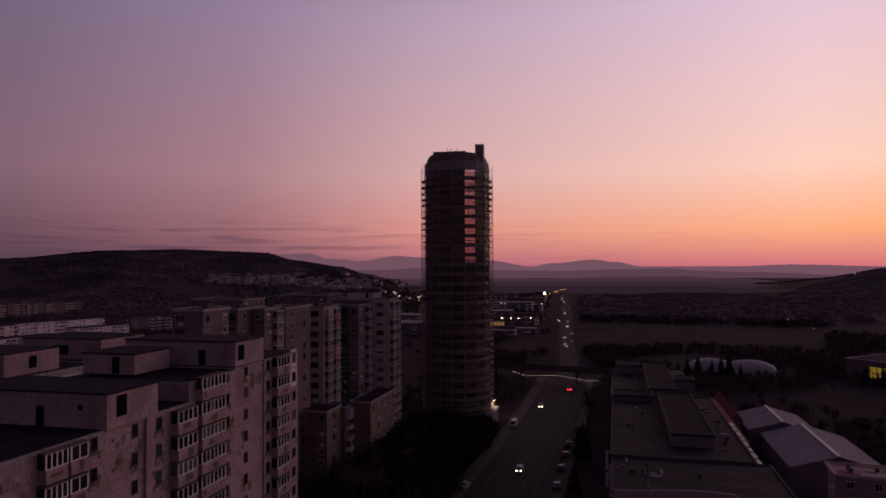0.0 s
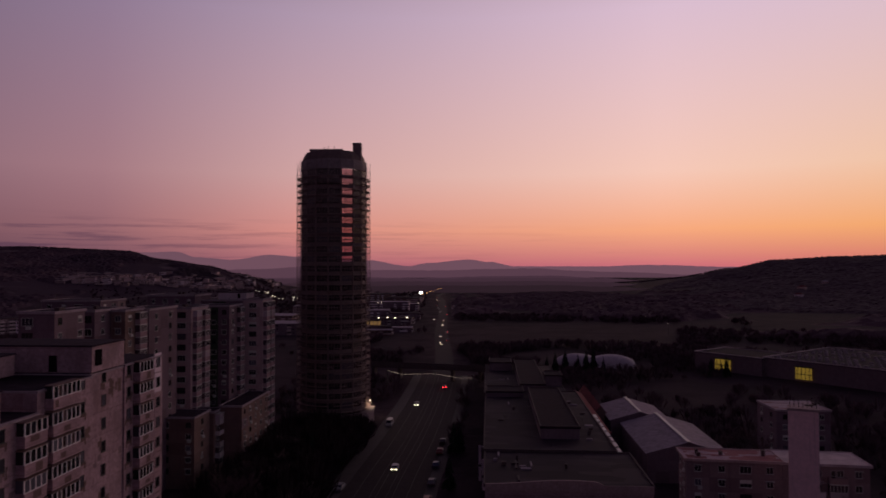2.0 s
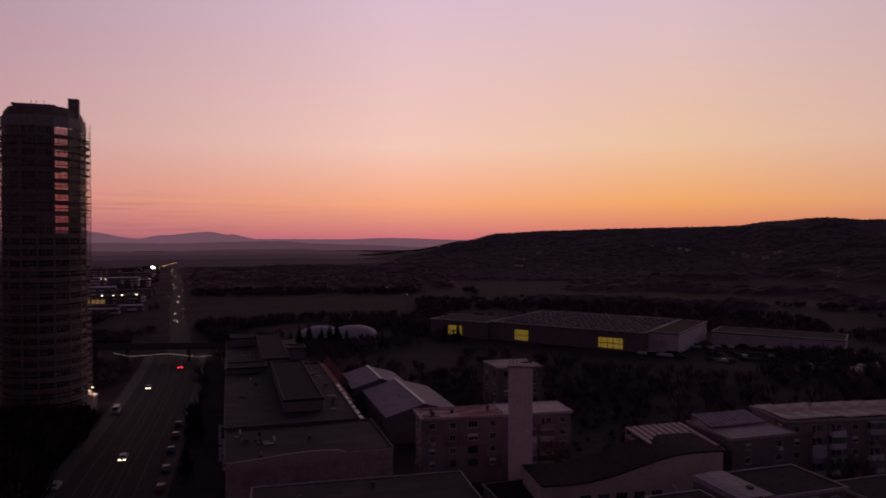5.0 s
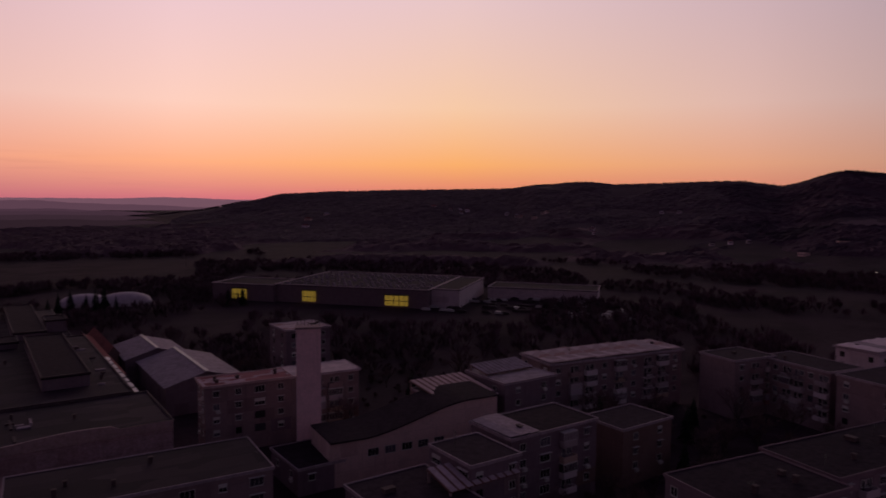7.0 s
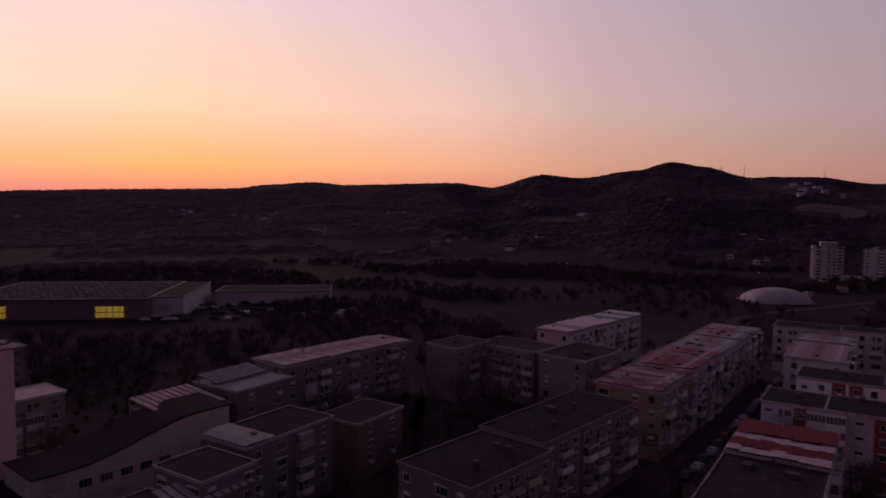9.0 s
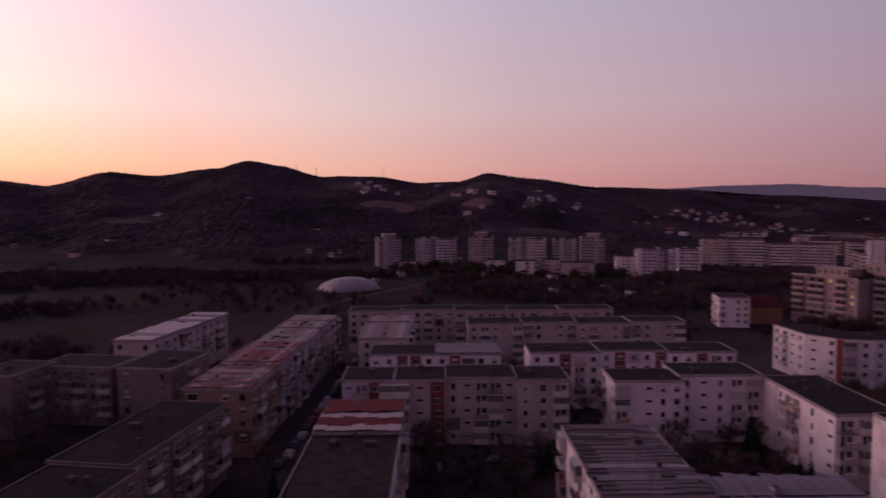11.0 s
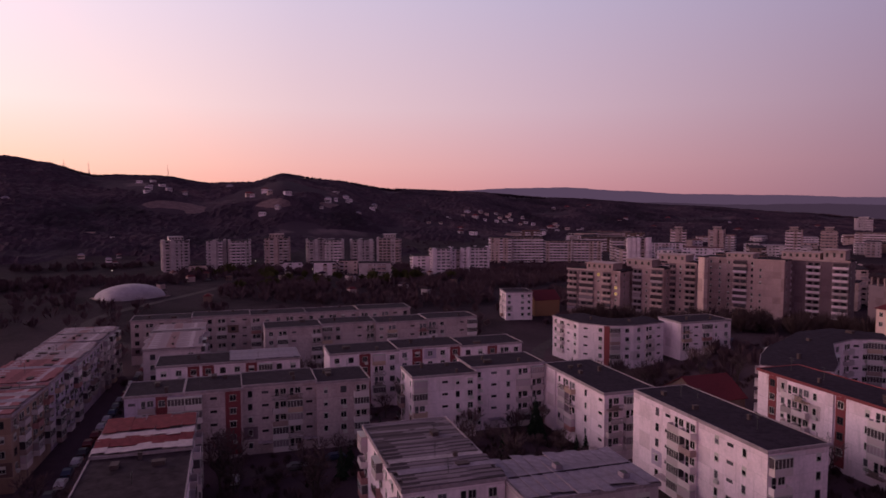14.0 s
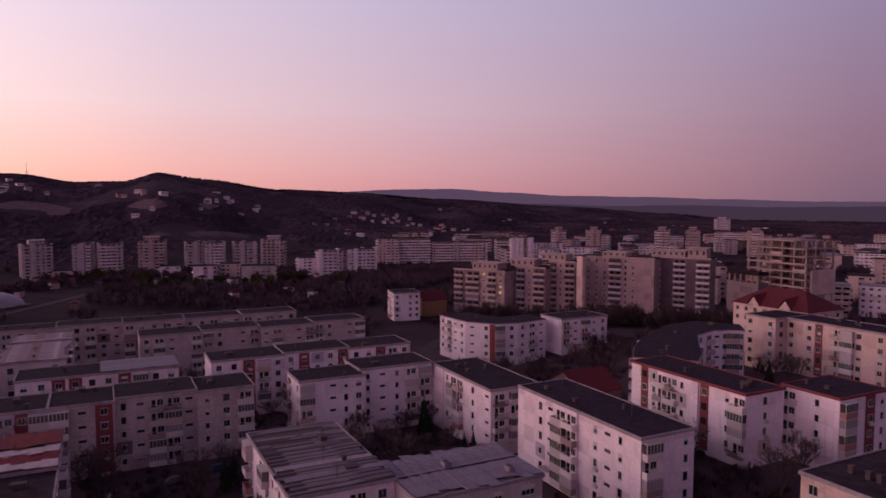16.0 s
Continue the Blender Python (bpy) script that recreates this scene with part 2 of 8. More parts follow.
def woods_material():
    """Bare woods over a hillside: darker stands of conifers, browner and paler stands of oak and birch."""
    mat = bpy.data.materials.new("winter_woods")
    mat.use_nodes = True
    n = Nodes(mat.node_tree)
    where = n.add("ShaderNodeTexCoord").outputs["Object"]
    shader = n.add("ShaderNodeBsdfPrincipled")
    # the violet cast of these tones is distance haze put into the base colour
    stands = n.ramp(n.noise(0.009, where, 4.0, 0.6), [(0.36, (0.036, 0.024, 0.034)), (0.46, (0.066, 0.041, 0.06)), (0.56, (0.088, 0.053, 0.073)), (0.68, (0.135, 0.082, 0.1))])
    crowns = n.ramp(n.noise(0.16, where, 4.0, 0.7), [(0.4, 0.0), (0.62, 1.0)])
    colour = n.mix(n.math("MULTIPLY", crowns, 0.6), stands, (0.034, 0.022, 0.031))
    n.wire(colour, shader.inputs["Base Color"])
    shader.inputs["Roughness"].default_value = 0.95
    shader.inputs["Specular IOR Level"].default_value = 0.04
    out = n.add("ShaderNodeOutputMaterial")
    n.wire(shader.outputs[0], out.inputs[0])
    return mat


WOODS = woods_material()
# paler than the other woods: haze over the northern hill, put into the base colour
HAZED_WOODS = surface("hazed_bare_woods", (0.086, 0.055, 0.072), 0.95, 0, 0.05, 0.4, 0.4, spec=0.04)
SCRUB = surface("dark_scrub", (0.11, 0.066, 0.082), 0.95, 0, 0.02, 0.4, 0.3, spec=0.05)
NEEDLES = surface("conifer_needles", (0.02, 0.035, 0.02), 0.9, 0, 2.0, 0.4, 0.2, 0, False, 0.4)
MEMBRANE = surface("white_membrane", (0.46, 0.38, 0.42), 0.7, 0, 0.4, 0.2, 0.35)
LIT_WARM = glowing("lamplit_room", (1.0, 0.55, 0.22), 0.2)
LIT_YELLOW = glowing("lit_shop_glass", (1.0, 0.62, 0.1), 0.2)
HEADLIGHT = glowing("headlight", (1.0, 0.84, 0.55), 6.0)
TAILLIGHT = glowing("tail_light", (1.0, 0.03, 0.04), 5.0)
STREETLIGHT = glowing("street_light", (1.0, 0.83, 0.6), 3.5)


def earth_material():
    mat = bpy.data.materials.new("earth_and_grass")
    mat.use_nodes = True
    n = Nodes(mat.node_tree)
    where = n.add("ShaderNodeTexCoord").outputs["Object"]
    shader = n.add("ShaderNodeBsdfPrincipled")
    fields = n.ramp(n.noise(0.006, where, 3.0, 0.5), [(0.38, (0.052, 0.032, 0.044)), (0.5, (0.068, 0.042, 0.054)), (0.56, (0.047, 0.032, 0.04)), (0.7, (0.084, 0.052, 0.066))])
    tufts = n.noise(0.35, where, 6.0, 0.7)
    scrub = n.noise(0.035, where, 5.0, 0.65)
    colour = n.mix(n.math("MULTIPLY", n.ramp(tufts, [(0.35, 1.0), (0.65, 0.0)]), 0.6), fields, (0.032, 0.021, 0.026))
    colour = n.mix(n.math("MULTIPLY", n.ramp(scrub, [(0.45, 0.0), (0.62, 1.0)], True), 0.65), colour, (0.022, 0.0145, 0.0185))
    split = n.add("ShaderNodeSeparateXYZ")
    n.wire(where, split.inputs[0])
    # leaf litter under the woods on the slopes, with pale clearings
    litter = n.mix(n.ramp(n.noise(0.011, where, 3.0, 0.5), [(0.6, 0.0), (0.66, 1.0)]), (0.068, 0.042, 0.06), (0.15, 0.097, 0.115))
    colour = n.mix(n.ramp(n.math("ADD", n.math("MULTIPLY", split.outputs[2], 0.01), n.math("MULTIPLY", scrub, 0.15)), [(0.11, 0.0), (0.26, 0.9)], True), colour, litter)
    # brownish yards between the blocks, with a pale veil of haze painted in
    yard = n.math("ADD", n.math("MULTIPLY", split.outputs[0], 0.004), n.math("MULTIPLY", split.outputs[1], -0.003))
    veiled_yard = n.ramp(n.math("ADD", yard, n.math("MULTIPLY", tufts, 0.25)), [(0.42, 0.0), (0.75, 0.55), (1.0, 0.6)], True)
    beyond = n.math("ADD", n.math("MULTIPLY", n.math("MULTIPLY", split.outputs[0], 0.0025), n.math("MULTIPLY", split.outputs[0], 0.0025)), n.math("MULTIPLY", n.math("MULTIPLY", split.outputs[1], 0.0025), n.math("MULTIPLY", split.outputs[1], 0.0025)))
    veiled_yard = n.math("MULTIPLY", veiled_yard, n.ramp(beyond, [(0.28, 1.0), (0.62, 0.0)], True))
    colour = n.mix(veiled_yard, colour, (0.12, 0.075, 0.09))
    n.wire(colour, shader.inputs["Base Color"])
    shader.inputs["Roughness"].default_value = 0.95
    shader.inputs["Specular IOR Level"].default_value = 0.03
    n.wire(n.bump(tufts, 0.5, 0.6), shader.inputs["Normal"])
    out = n.add("ShaderNodeOutputMaterial")
    n.wire(shader.outputs[0], out.inputs[0])
    return mat


EARTH = earth_material()
MALL = surface("grey_mall_cladding", (0.18, 0.122, 0.143), 0.7, 0, 0.5, 0.2, 0.3, 0, True)
BOARDS = surface("scaffold_boards", (0.27, 0.18, 0.175), 0.9, 0, 2.0, 0.4, 0.4)


def patchwork(name, colours, scale=(0.22, 0.5, 1.0)):
    """Old roof sheets replaced piece by piece: oblong patches in a few colours."""
    mat = surface(name, colours[0], 0.85, 0.0, 0.8, 0.35, 0.5, 0.1, spec=0.1)
    n = Nodes(mat.node_tree, True)
    shader = next(k for k in n.tree.nodes if k.type == "BSDF_PRINCIPLED")
    base = shader.inputs["Base Color"].links[0].from_socket
    where = n.add("ShaderNodeTexCoord").outputs["Object"]
    stretch = n.add("ShaderNodeMapping")
    n.wire(where, stretch.inputs[0])
    stretch.inputs["Scale"].default_value = scale
    cells = n.add("ShaderNodeTexVoronoi")
    cells.distance = "CHEBYCHEV"
    n.wire(stretch.outputs[0], cells.inputs["Vector"])
    cells.inputs["Scale"].default_value = 1.0
    pick = n.add("ShaderNodeSeparateColor")
    n.wire(cells.outputs["Color"], pick.inputs[0])
    node = n.add("ShaderNodeValToRGB")
    band = node.color_ramp
    band.interpolation = "CONSTANT"
    while len(band.elements) < len(colours):
        band.elements.new(0.5)
    for k, (element, colour) in enumerate(zip(band.elements, colours)):
        element.position = k / len(colours)
        element.color = (*colour, 1)
    n.wire(pick.outputs[0], node.inputs[0])
    n.wire(n.mix(0.75, base, node.outputs[0]), shader.inputs["Base Color"])
    return mat


PATCH_RED = patchwork("patched_red_sheet_roof", ((0.25, 0.075, 0.095), (0.30, 0.11, 0.13), (0.50, 0.38, 0.43), (0.2, 0.07, 0.085), (0.40, 0.29, 0.34)))
PATCH_GREY = patchwork("patched_grey_sheet_roof", ((0.38, 0.29, 0.32), (0.30, 0.21, 0.24), (0.50, 0.39, 0.43), (0.25, 0.115, 0.125), (0.44, 0.34, 0.38)))
PATCH_DARK = patchwork("patched_bitumen_roof", ((0.033, 0.0215, 0.032), (0.045, 0.029, 0.041), (0.025, 0.017, 0.024), (0.06, 0.04, 0.054)), (0.12, 0.3, 1.0))
PATCH_WORN = patchwork("torn_felt_roof", ((0.10, 0.07, 0.085), (0.20, 0.15, 0.18), (0.05, 0.034, 0.042), (0.13, 0.09, 0.105), (0.27, 0.205, 0.24), (0.075, 0.05, 0.06)), (1.1, 0.16, 1.0))


def balcony_paint():
    """Parapets that each household painted or clad in its own way."""
    mat = surface("balcony_panel", (0.5, 0.43, 0.44), 0.8, 0, 3.0, 0.2, 0.35, 0, True)
    n = Nodes(mat.node_tree, True)
    shader = next(k for k in n.tree.nodes if k.type == "BSDF_PRINCIPLED")
    base = shader.inputs["Base Color"].links[0].from_socket
    node = n.add("ShaderNodeValToRGB")
    band = node.color_ramp
    band.interpolation = "CONSTANT"
    stops = ((0.0, (0.66, 0.54, 0.57)), (0.3, (0.48, 0.38, 0.41)), (0.5, (0.26, 0.14, 0.14)), (0.6, (0.74, 0.62, 0.65)), (0.78, (0.3, 0.23, 0.25)), (0.87, (0.34, 0.09, 0.09)), (0.93, (0.48, 0.31, 0.23)))
    while len(band.elements) < len(stops):
        band.elements.new(0.5)
    for element, (place, colour) in zip(band.elements, stops):
        element.position = place
        element.color = (*colour, 1)
    n.wire(n.add("ShaderNodeObjectInfo").outputs["Random"], node.inputs[0])
    n.wire(n.mix(0.72, base, node.outputs[0]), shader.inputs["Base Color"])
    return mat


BALCONY = balcony_paint()
BRICK = surface("sooty_brick", (0.09, 0.06, 0.064), 0.9, 0, 5.0, 0.3, 0.3)


# ---- building helpers ----
def mesh_of(name, bm, *materials):
    data = bpy.data.meshes.new(name)
    bm.to_mesh(data)
    bm.free()
    for m in materials:
        data.materials.append(m)
    return data


def box(bm, x0, y0, z0, x1, y1, z1, slot=0):
    """Adds a box between two corners."""
    v = [bm.verts.new((x, y, z)) for z in (z0, z1) for y in (y0, y1) for x in (x0, x1)]
    for q in ((0, 2, 3, 1), (4, 5, 7, 6), (0, 1, 5, 4), (2, 6, 7, 3), (0, 4, 6, 2), (1, 3, 7, 5)):
        bm.faces.new([v[i] for i in q]).material_index = slot
    return v


def lattice(bm, bars_x, bars_z, y0, y1, slot=0):
    """One joined frame of upright and level bars between y0 and y1."""
    xs, zs = sorted({v for b in bars_x for v in b}), sorted({v for b in bars_z for v in b})
    filled = {(i, j) for i in range(len(xs) - 1) for j in range(len(zs) - 1)
              if any(a <= xs[i] and xs[i + 1] <= b for a, b in bars_x) or any(a <= zs[j] and zs[j + 1] <= b for a, b in bars_z)}
    verts = {}

    def at(i, j, y):
        if (i, j, y) not in verts:
            verts[i, j, y] = bm.verts.new((xs[i], y, zs[j]))
        return verts[i, j, y]

    def face(*corners):
        bm.faces.new([at(*c) for c in corners]).material_index = slot

    for i, j in filled:
        face((i, j, y0), (i + 1, j, y0), (i + 1, j + 1, y0), (i, j + 1, y0))
        face((i, j, y1), (i, j + 1, y1), (i + 1, j + 1, y1), (i + 1, j, y1))
        if (i - 1, j) not in filled:
            face((i, j, y0), (i, j + 1, y0), (i, j + 1, y1), (i, j, y1))
        if (i + 1, j) not in filled:
            face((i + 1, j, y0), (i + 1, j, y1), (i + 1, j + 1, y1), (i + 1, j + 1, y0))
        if (i, j - 1) not in filled:
            face((i, j, y0), (i, j, y1), (i + 1, j, y1), (i + 1, j, y0))
        if (i, j + 1) not in filled:
            face((i, j + 1, y0), (i + 1, j + 1, y0), (i + 1, j + 1, y1), (i, j + 1, y1))


def trough(bm, w, d, h, t, slot=0):
    """A parapet round three sides, in one piece, open to the wall at y 0."""
    plan = ((-w / 2, 0.0), (-w / 2, -d), (w / 2, -d), (w / 2, 0.0), (w / 2 - t, 0.0), (w / 2 - t, -d + t), (-w / 2 + t, -d + t), (-w / 2 + t, 0.0))
    lo, hi = ([bm.verts.new((x, y, z)) for x, y in plan] for z in (0.0, h))
    for ring_k in (lo, hi):
        for q in ((0, 1, 6, 7), (1, 2, 5, 6), (2, 3, 4, 5)):
            bm.faces.new([ring_k[k] for k in q]).material_index = slot
    for k in range(8):
        bm.faces.new((lo[k], lo[(k + 1) % 8], hi[(k + 1) % 8], hi[k])).material_index = slot


def part(name, data, parent, at=None, label="", kind=""):
    """Links a mesh (or a bmesh and its material) as one object under its thing."""
    ob = new(name, data)
    ob.parent = parent
    if at is not None:
        ob.matrix_basis = at
    return tagged(ob, label, "", "", kind)


def thing(name, at, label, category, group="", kind=""):
    ob = new(name)
    ob.empty_display_size = 0.5
    ob.matrix_basis = at
    return tagged(ob, label, category, group, kind)


def smooth(a, b, v):
    v = max(0.0, min(1.0, (v - a) / (b - a)))
    return v * v * (3 - 2 * v)


def bank(x, y):
    """The slope on which the southern blocks stand."""
    return 6.0 * smooth(38, 95, -y - 0.75 * (x - 80)) * smooth(-60, 20, x) * (1 - smooth(240, 320, math.hypot(x, y)))


# ---- ridges: degrees clockwise from y, and degrees of height seen from the hovering point ----
RIDGE_NORTH = [(-60, 0.6, 1900), (-46, 0.8, 1900), (-40, 1.34, 1800), (-34, 1.46, 1800), (-28.4, 1.2, 1800), (-26.2, 0.6, 1700), (-22.6, 0.1, 1600), (-19, -0.95, 1500), (-15, -1.6, 1900), (5, -1.6, 2300), (8, -1.45, 2300), (12, -1.2, 2200),
               (14.8, -0.9, 2100), (19, -0.15, 2000), (21.8, 0.44, 1900), (26, 0.66, 1800), (33, 0.84, 1700), (40, 0.96, 1600), (42.4, 1.28, 1500), (46.4, 1.55, 1500)]
RIDGE_EAST = [(48.7, 1.34, 1500), (57.8, 1.58, 1400), (60.8, 1.22, 1400), (64.9, 2.28, 1300), (68, 1.98, 1300), (72.3, 2.55, 1250), (74.9, 3.18, 1250), (77.5, 2.8, 1250), (80.5, 2.0, 1250), (85, 1.95, 1250), (88.7, 1.45, 1250), (91.8, 1.52, 1200),
              (94.2, 2.2, 1200), (98, 1.75, 1250), (103, 1.02, 1400), (108, 0.85, 1500), (117, 0.25, 1700), (126.5, -0.36, 1900), (135, -0.86, 2000), (140, -1.3, 2100), (160, -1.4, 2200), (230, -1.0, 2200), (300, 0.6, 1900)]
RIDGE = RIDGE_NORTH + RIDGE_EAST


def ridge_at(a):
    a = (a + 60) % 360 - 60
    for (a0, e0, d0), (a1, e1, d1) in zip(RIDGE, RIDGE[1:]):
        if a0 <= a <= a1:
            k = (a - a0) / (a1 - a0)
            k = k * k * (3 - 2 * k) * 0.6 + k * 0.4
            return e0 + (e1 - e0) * k, d0 + (d1 - d0) * k
    return RIDGE[-1][1:]


def ground_height(x, y):
    r = math.hypot(x, y)
    if r < 420:
        return bank(x, y)
    a = math.degrees(math.atan2(x, y))
    e, d = ridge_at(a)
    top = EYE + d * math.tan(radians(e)) - 4.0
    foot = d * 0.42
    rise = smooth(foot, d, r) ** 1.15
    folds = noise.fractal(Vector((x * 0.0035, y * 0.0035, 2.0)), 1.0, 2.0, 4)
    z = top * rise + folds * 16 * smooth(foot, d * 0.8, r) * (1 - smooth(d * 0.82, d * 0.97, r)) * min(1.0, max(0.0, top / 40))
    if r > d:
        z -= (r - d) * 0.05 + 0.12 * max(0.0, top) * smooth(d, d + 600, r)
    return max(z, -6.0)


def build_ground():
    rings = [0, 20, 40, 60, 80, 100, 120, 140, 160, 180, 200, 225, 250, 280, 320, 370, 420, 480, 540, 600, 660, 720, 780, 840, 900, 960, 1020, 1080, 1140, 1200, 1240, 1280, 1340, 1400, 1460, 1520, 1580, 1640,
             1700, 1760, 1820, 1880, 1940, 2000, 2080, 2160, 2240, 2350, 2500, 2800, 3300, 4000, 4900]
    count = 900
    verts, faces = [(0, 0, 0)], []
    for r in rings[1:]:
        for k in range(count):
            a = 2 * math.pi * k / count
            x, y = r * math.sin(a), r * math.cos(a)
            verts.append((x, y, ground_height(x, y)))
    for k in range(count):
        faces.append((0, 1 + (k + 1) % count, 1 + k))
    for j in range(len(rings) - 2):
        for k in range(count):
            a, b = 1 + j * count + k, 1 + j * count + (k + 1) % count
            faces.append((a, b, b + count, a + count))
    data = bpy.data.meshes.new("ground")
    data.from_pydata(verts, [], faces)
    data.materials.append(EARTH)
    data.polygons.foreach_set("use_smooth", [True] * len(data.polygons))
    tagged(new("ground", data), "dark winter fields, gardens and wooded hillsides round the town", "ground", kind="structure")


build_ground()


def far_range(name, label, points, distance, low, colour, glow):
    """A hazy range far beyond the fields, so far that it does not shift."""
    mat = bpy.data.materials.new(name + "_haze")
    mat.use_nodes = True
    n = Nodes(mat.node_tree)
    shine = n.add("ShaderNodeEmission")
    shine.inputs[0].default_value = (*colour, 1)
    # the haze is painted on as an even glow in one colour
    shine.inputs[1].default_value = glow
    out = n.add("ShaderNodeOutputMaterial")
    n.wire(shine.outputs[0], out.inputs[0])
    bm = bmesh.new()
    a0, a1 = points[0][0], points[-1][0]
    row = []
    steps = int((a1 - a0) * 5)
    for k in range(steps + 1):
        a = a0 + (a1 - a0) * k / steps
        for (p, e), (q, g) in zip(points, points[1:]):
            if p <= a <= q:
                s = (a - p) / (q - p)
                s = s * s * (3 - 2 * s)
                e = e + (g - e) * s
                break
        e += 0.03 * noise.fractal(Vector((a * 1.3, distance * 0.01, 0)), 1.0, 2.0, 4)
        x, y = math.sin(radians(a)), math.cos(radians(a))
        z = EYE + distance * math.tan(radians(e))
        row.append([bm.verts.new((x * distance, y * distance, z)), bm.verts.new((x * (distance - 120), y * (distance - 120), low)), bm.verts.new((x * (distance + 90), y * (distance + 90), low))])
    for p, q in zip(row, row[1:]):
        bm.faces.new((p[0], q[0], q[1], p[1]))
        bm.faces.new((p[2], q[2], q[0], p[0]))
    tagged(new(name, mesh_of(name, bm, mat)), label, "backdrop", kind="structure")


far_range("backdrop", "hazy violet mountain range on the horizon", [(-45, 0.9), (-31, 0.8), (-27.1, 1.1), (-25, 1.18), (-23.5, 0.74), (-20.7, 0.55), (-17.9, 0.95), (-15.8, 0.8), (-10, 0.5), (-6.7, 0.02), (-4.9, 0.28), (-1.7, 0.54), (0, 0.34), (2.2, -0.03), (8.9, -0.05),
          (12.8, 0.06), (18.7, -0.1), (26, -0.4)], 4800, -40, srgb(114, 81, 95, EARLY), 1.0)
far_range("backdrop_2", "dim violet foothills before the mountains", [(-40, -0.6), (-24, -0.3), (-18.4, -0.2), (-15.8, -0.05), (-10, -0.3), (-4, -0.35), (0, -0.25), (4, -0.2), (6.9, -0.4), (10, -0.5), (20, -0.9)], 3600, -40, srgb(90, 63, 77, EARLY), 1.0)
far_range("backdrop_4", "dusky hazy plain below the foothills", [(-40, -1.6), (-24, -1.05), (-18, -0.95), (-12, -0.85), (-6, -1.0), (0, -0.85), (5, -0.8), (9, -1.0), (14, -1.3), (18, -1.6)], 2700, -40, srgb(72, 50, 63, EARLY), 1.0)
# the next three are low glowing bands that stand in for haze over the plain
far_range("backdrop_5", "low band of painted haze across the far plain", [(-24, -1.3), (-18, -1.05), (-12, -1.0), (-6, -1.08), (0, -1.0), (5, -0.98), (9, -1.05), (14, -1.3)], 2350, -40, srgb(66, 46, 58, EARLY), 1.0)
far_range("backdrop_6", "low band of painted haze on the far plain", [(-22, -1.6), (-14, -1.3), (-8, -1.25), (-2, -1.3), (4, -1.24), (9, -1.32), (14, -1.65)], 1900, -40, srgb(56, 39, 49, EARLY), 1.0)
far_range("backdrop_8", "dark low band of painted haze across the plain", [(-20, -2.0), (-12, -1.65), (-6, -1.6), (-1, -1.62), (5, -1.58), (10, -1.7), (15, -2.0)], 1520, -40, srgb(46, 32, 40, EARLY), 1.0)
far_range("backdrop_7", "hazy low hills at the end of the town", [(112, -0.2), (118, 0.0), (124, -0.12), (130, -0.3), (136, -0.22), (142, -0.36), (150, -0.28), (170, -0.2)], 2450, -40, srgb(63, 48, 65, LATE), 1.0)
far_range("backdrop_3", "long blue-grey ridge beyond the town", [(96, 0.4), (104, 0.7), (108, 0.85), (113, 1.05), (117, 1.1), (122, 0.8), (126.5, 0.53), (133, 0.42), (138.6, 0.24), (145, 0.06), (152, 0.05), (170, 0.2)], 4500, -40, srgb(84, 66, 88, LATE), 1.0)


# ---- road, tracks, pavements ----
def strip(points, a, b, lift, material, name, label, category="road", thick=0.12):
    """A band along a line of points, from a to b metres beside it."""
    bm = bmesh.new()
    rows = []
    for i, (x, y) in enumerate(points):
        p, q = points[max(0, i - 1)], points[min(len(points) - 1, i + 1)]
        d = Vector((q[0] - p[0], q[1] - p[1])).normalized()
        n = Vector((d.y, -d.x))
        z = ground_height(x, y)
        rows.append([bm.verts.new((x + n.x * s, y + n.y * s, z + h)) for s, h in ((a, lift - thick), (a, lift), (b, lift), (b, lift - thick))])
    for p, q in zip(rows, rows[1:]):
        for i in range(3):
            bm.faces.new((p[i], p[i + 1], q[i + 1], q[i]))
    bmesh.ops.recalc_face_normals(bm, faces=bm.faces)
    return tagged(new(name, mesh_of(name, bm, material)), label, category, kind="structure")


def bend(points, step=12.0):
    """Points along a smooth line through the given ones."""
    out = []
    for i in range(len(points) - 1):
        p0, p1, p2, p3 = (Vector(points[max(0, min(len(points) - 1, i + k))]) for k in (-1, 0, 1, 2))
        m = max(2, int((p2 - p1).length / step))
        for k in range(m):
            t = k / m
            out.append(tuple(0.5 * ((2 * p1) + (p2 - p0) * t + (2 * p0 - 5 * p1 + 4 * p2 - p3) * t * t + (3 * p1 - p0 - 3 * p2 + p3) * t ** 3)))
    return out + [tuple(points[-1])]


AVENUE = bend([(-26, -60), (-25.5, 60), (-25, 160), (-23, 215), (-22.3, 290), (-25.5, 390), (-39, 560), (-50, 745), (-72, 1050), (-96, 1370), (-60, 1900)])
CITY = [p for p in AVENUE if p[1] < 335]
COUNTRY = AVENUE[len(CITY) - 1:]
strip(CITY, -9.7, 9.7, 0.05, ASPHALT, "road", "dark asphalt avenue with tram tracks running out of town")
strip(COUNTRY, -5.2, 5.2, 0.045, ASPHALT, "road", "narrower dark asphalt road running out across the plain")
strip(CITY, -13.6, -9.7, 0.17, PAVING, "pavement", "grey slab pavement along the avenue", "pavement", 0.2)
strip(CITY, 9.7, 12.6, 0.17, PAVING, "pavement", "grey slab pavement along the avenue", "pavement", 0.2)
for offset in (-2.6, -1.15, 1.15, 2.6):
    strip(CITY, offset - 0.05, offset + 0.05, 0.062, STEEL, "trim", "worn steel tram rail set in the asphalt", "rail", 0.01)
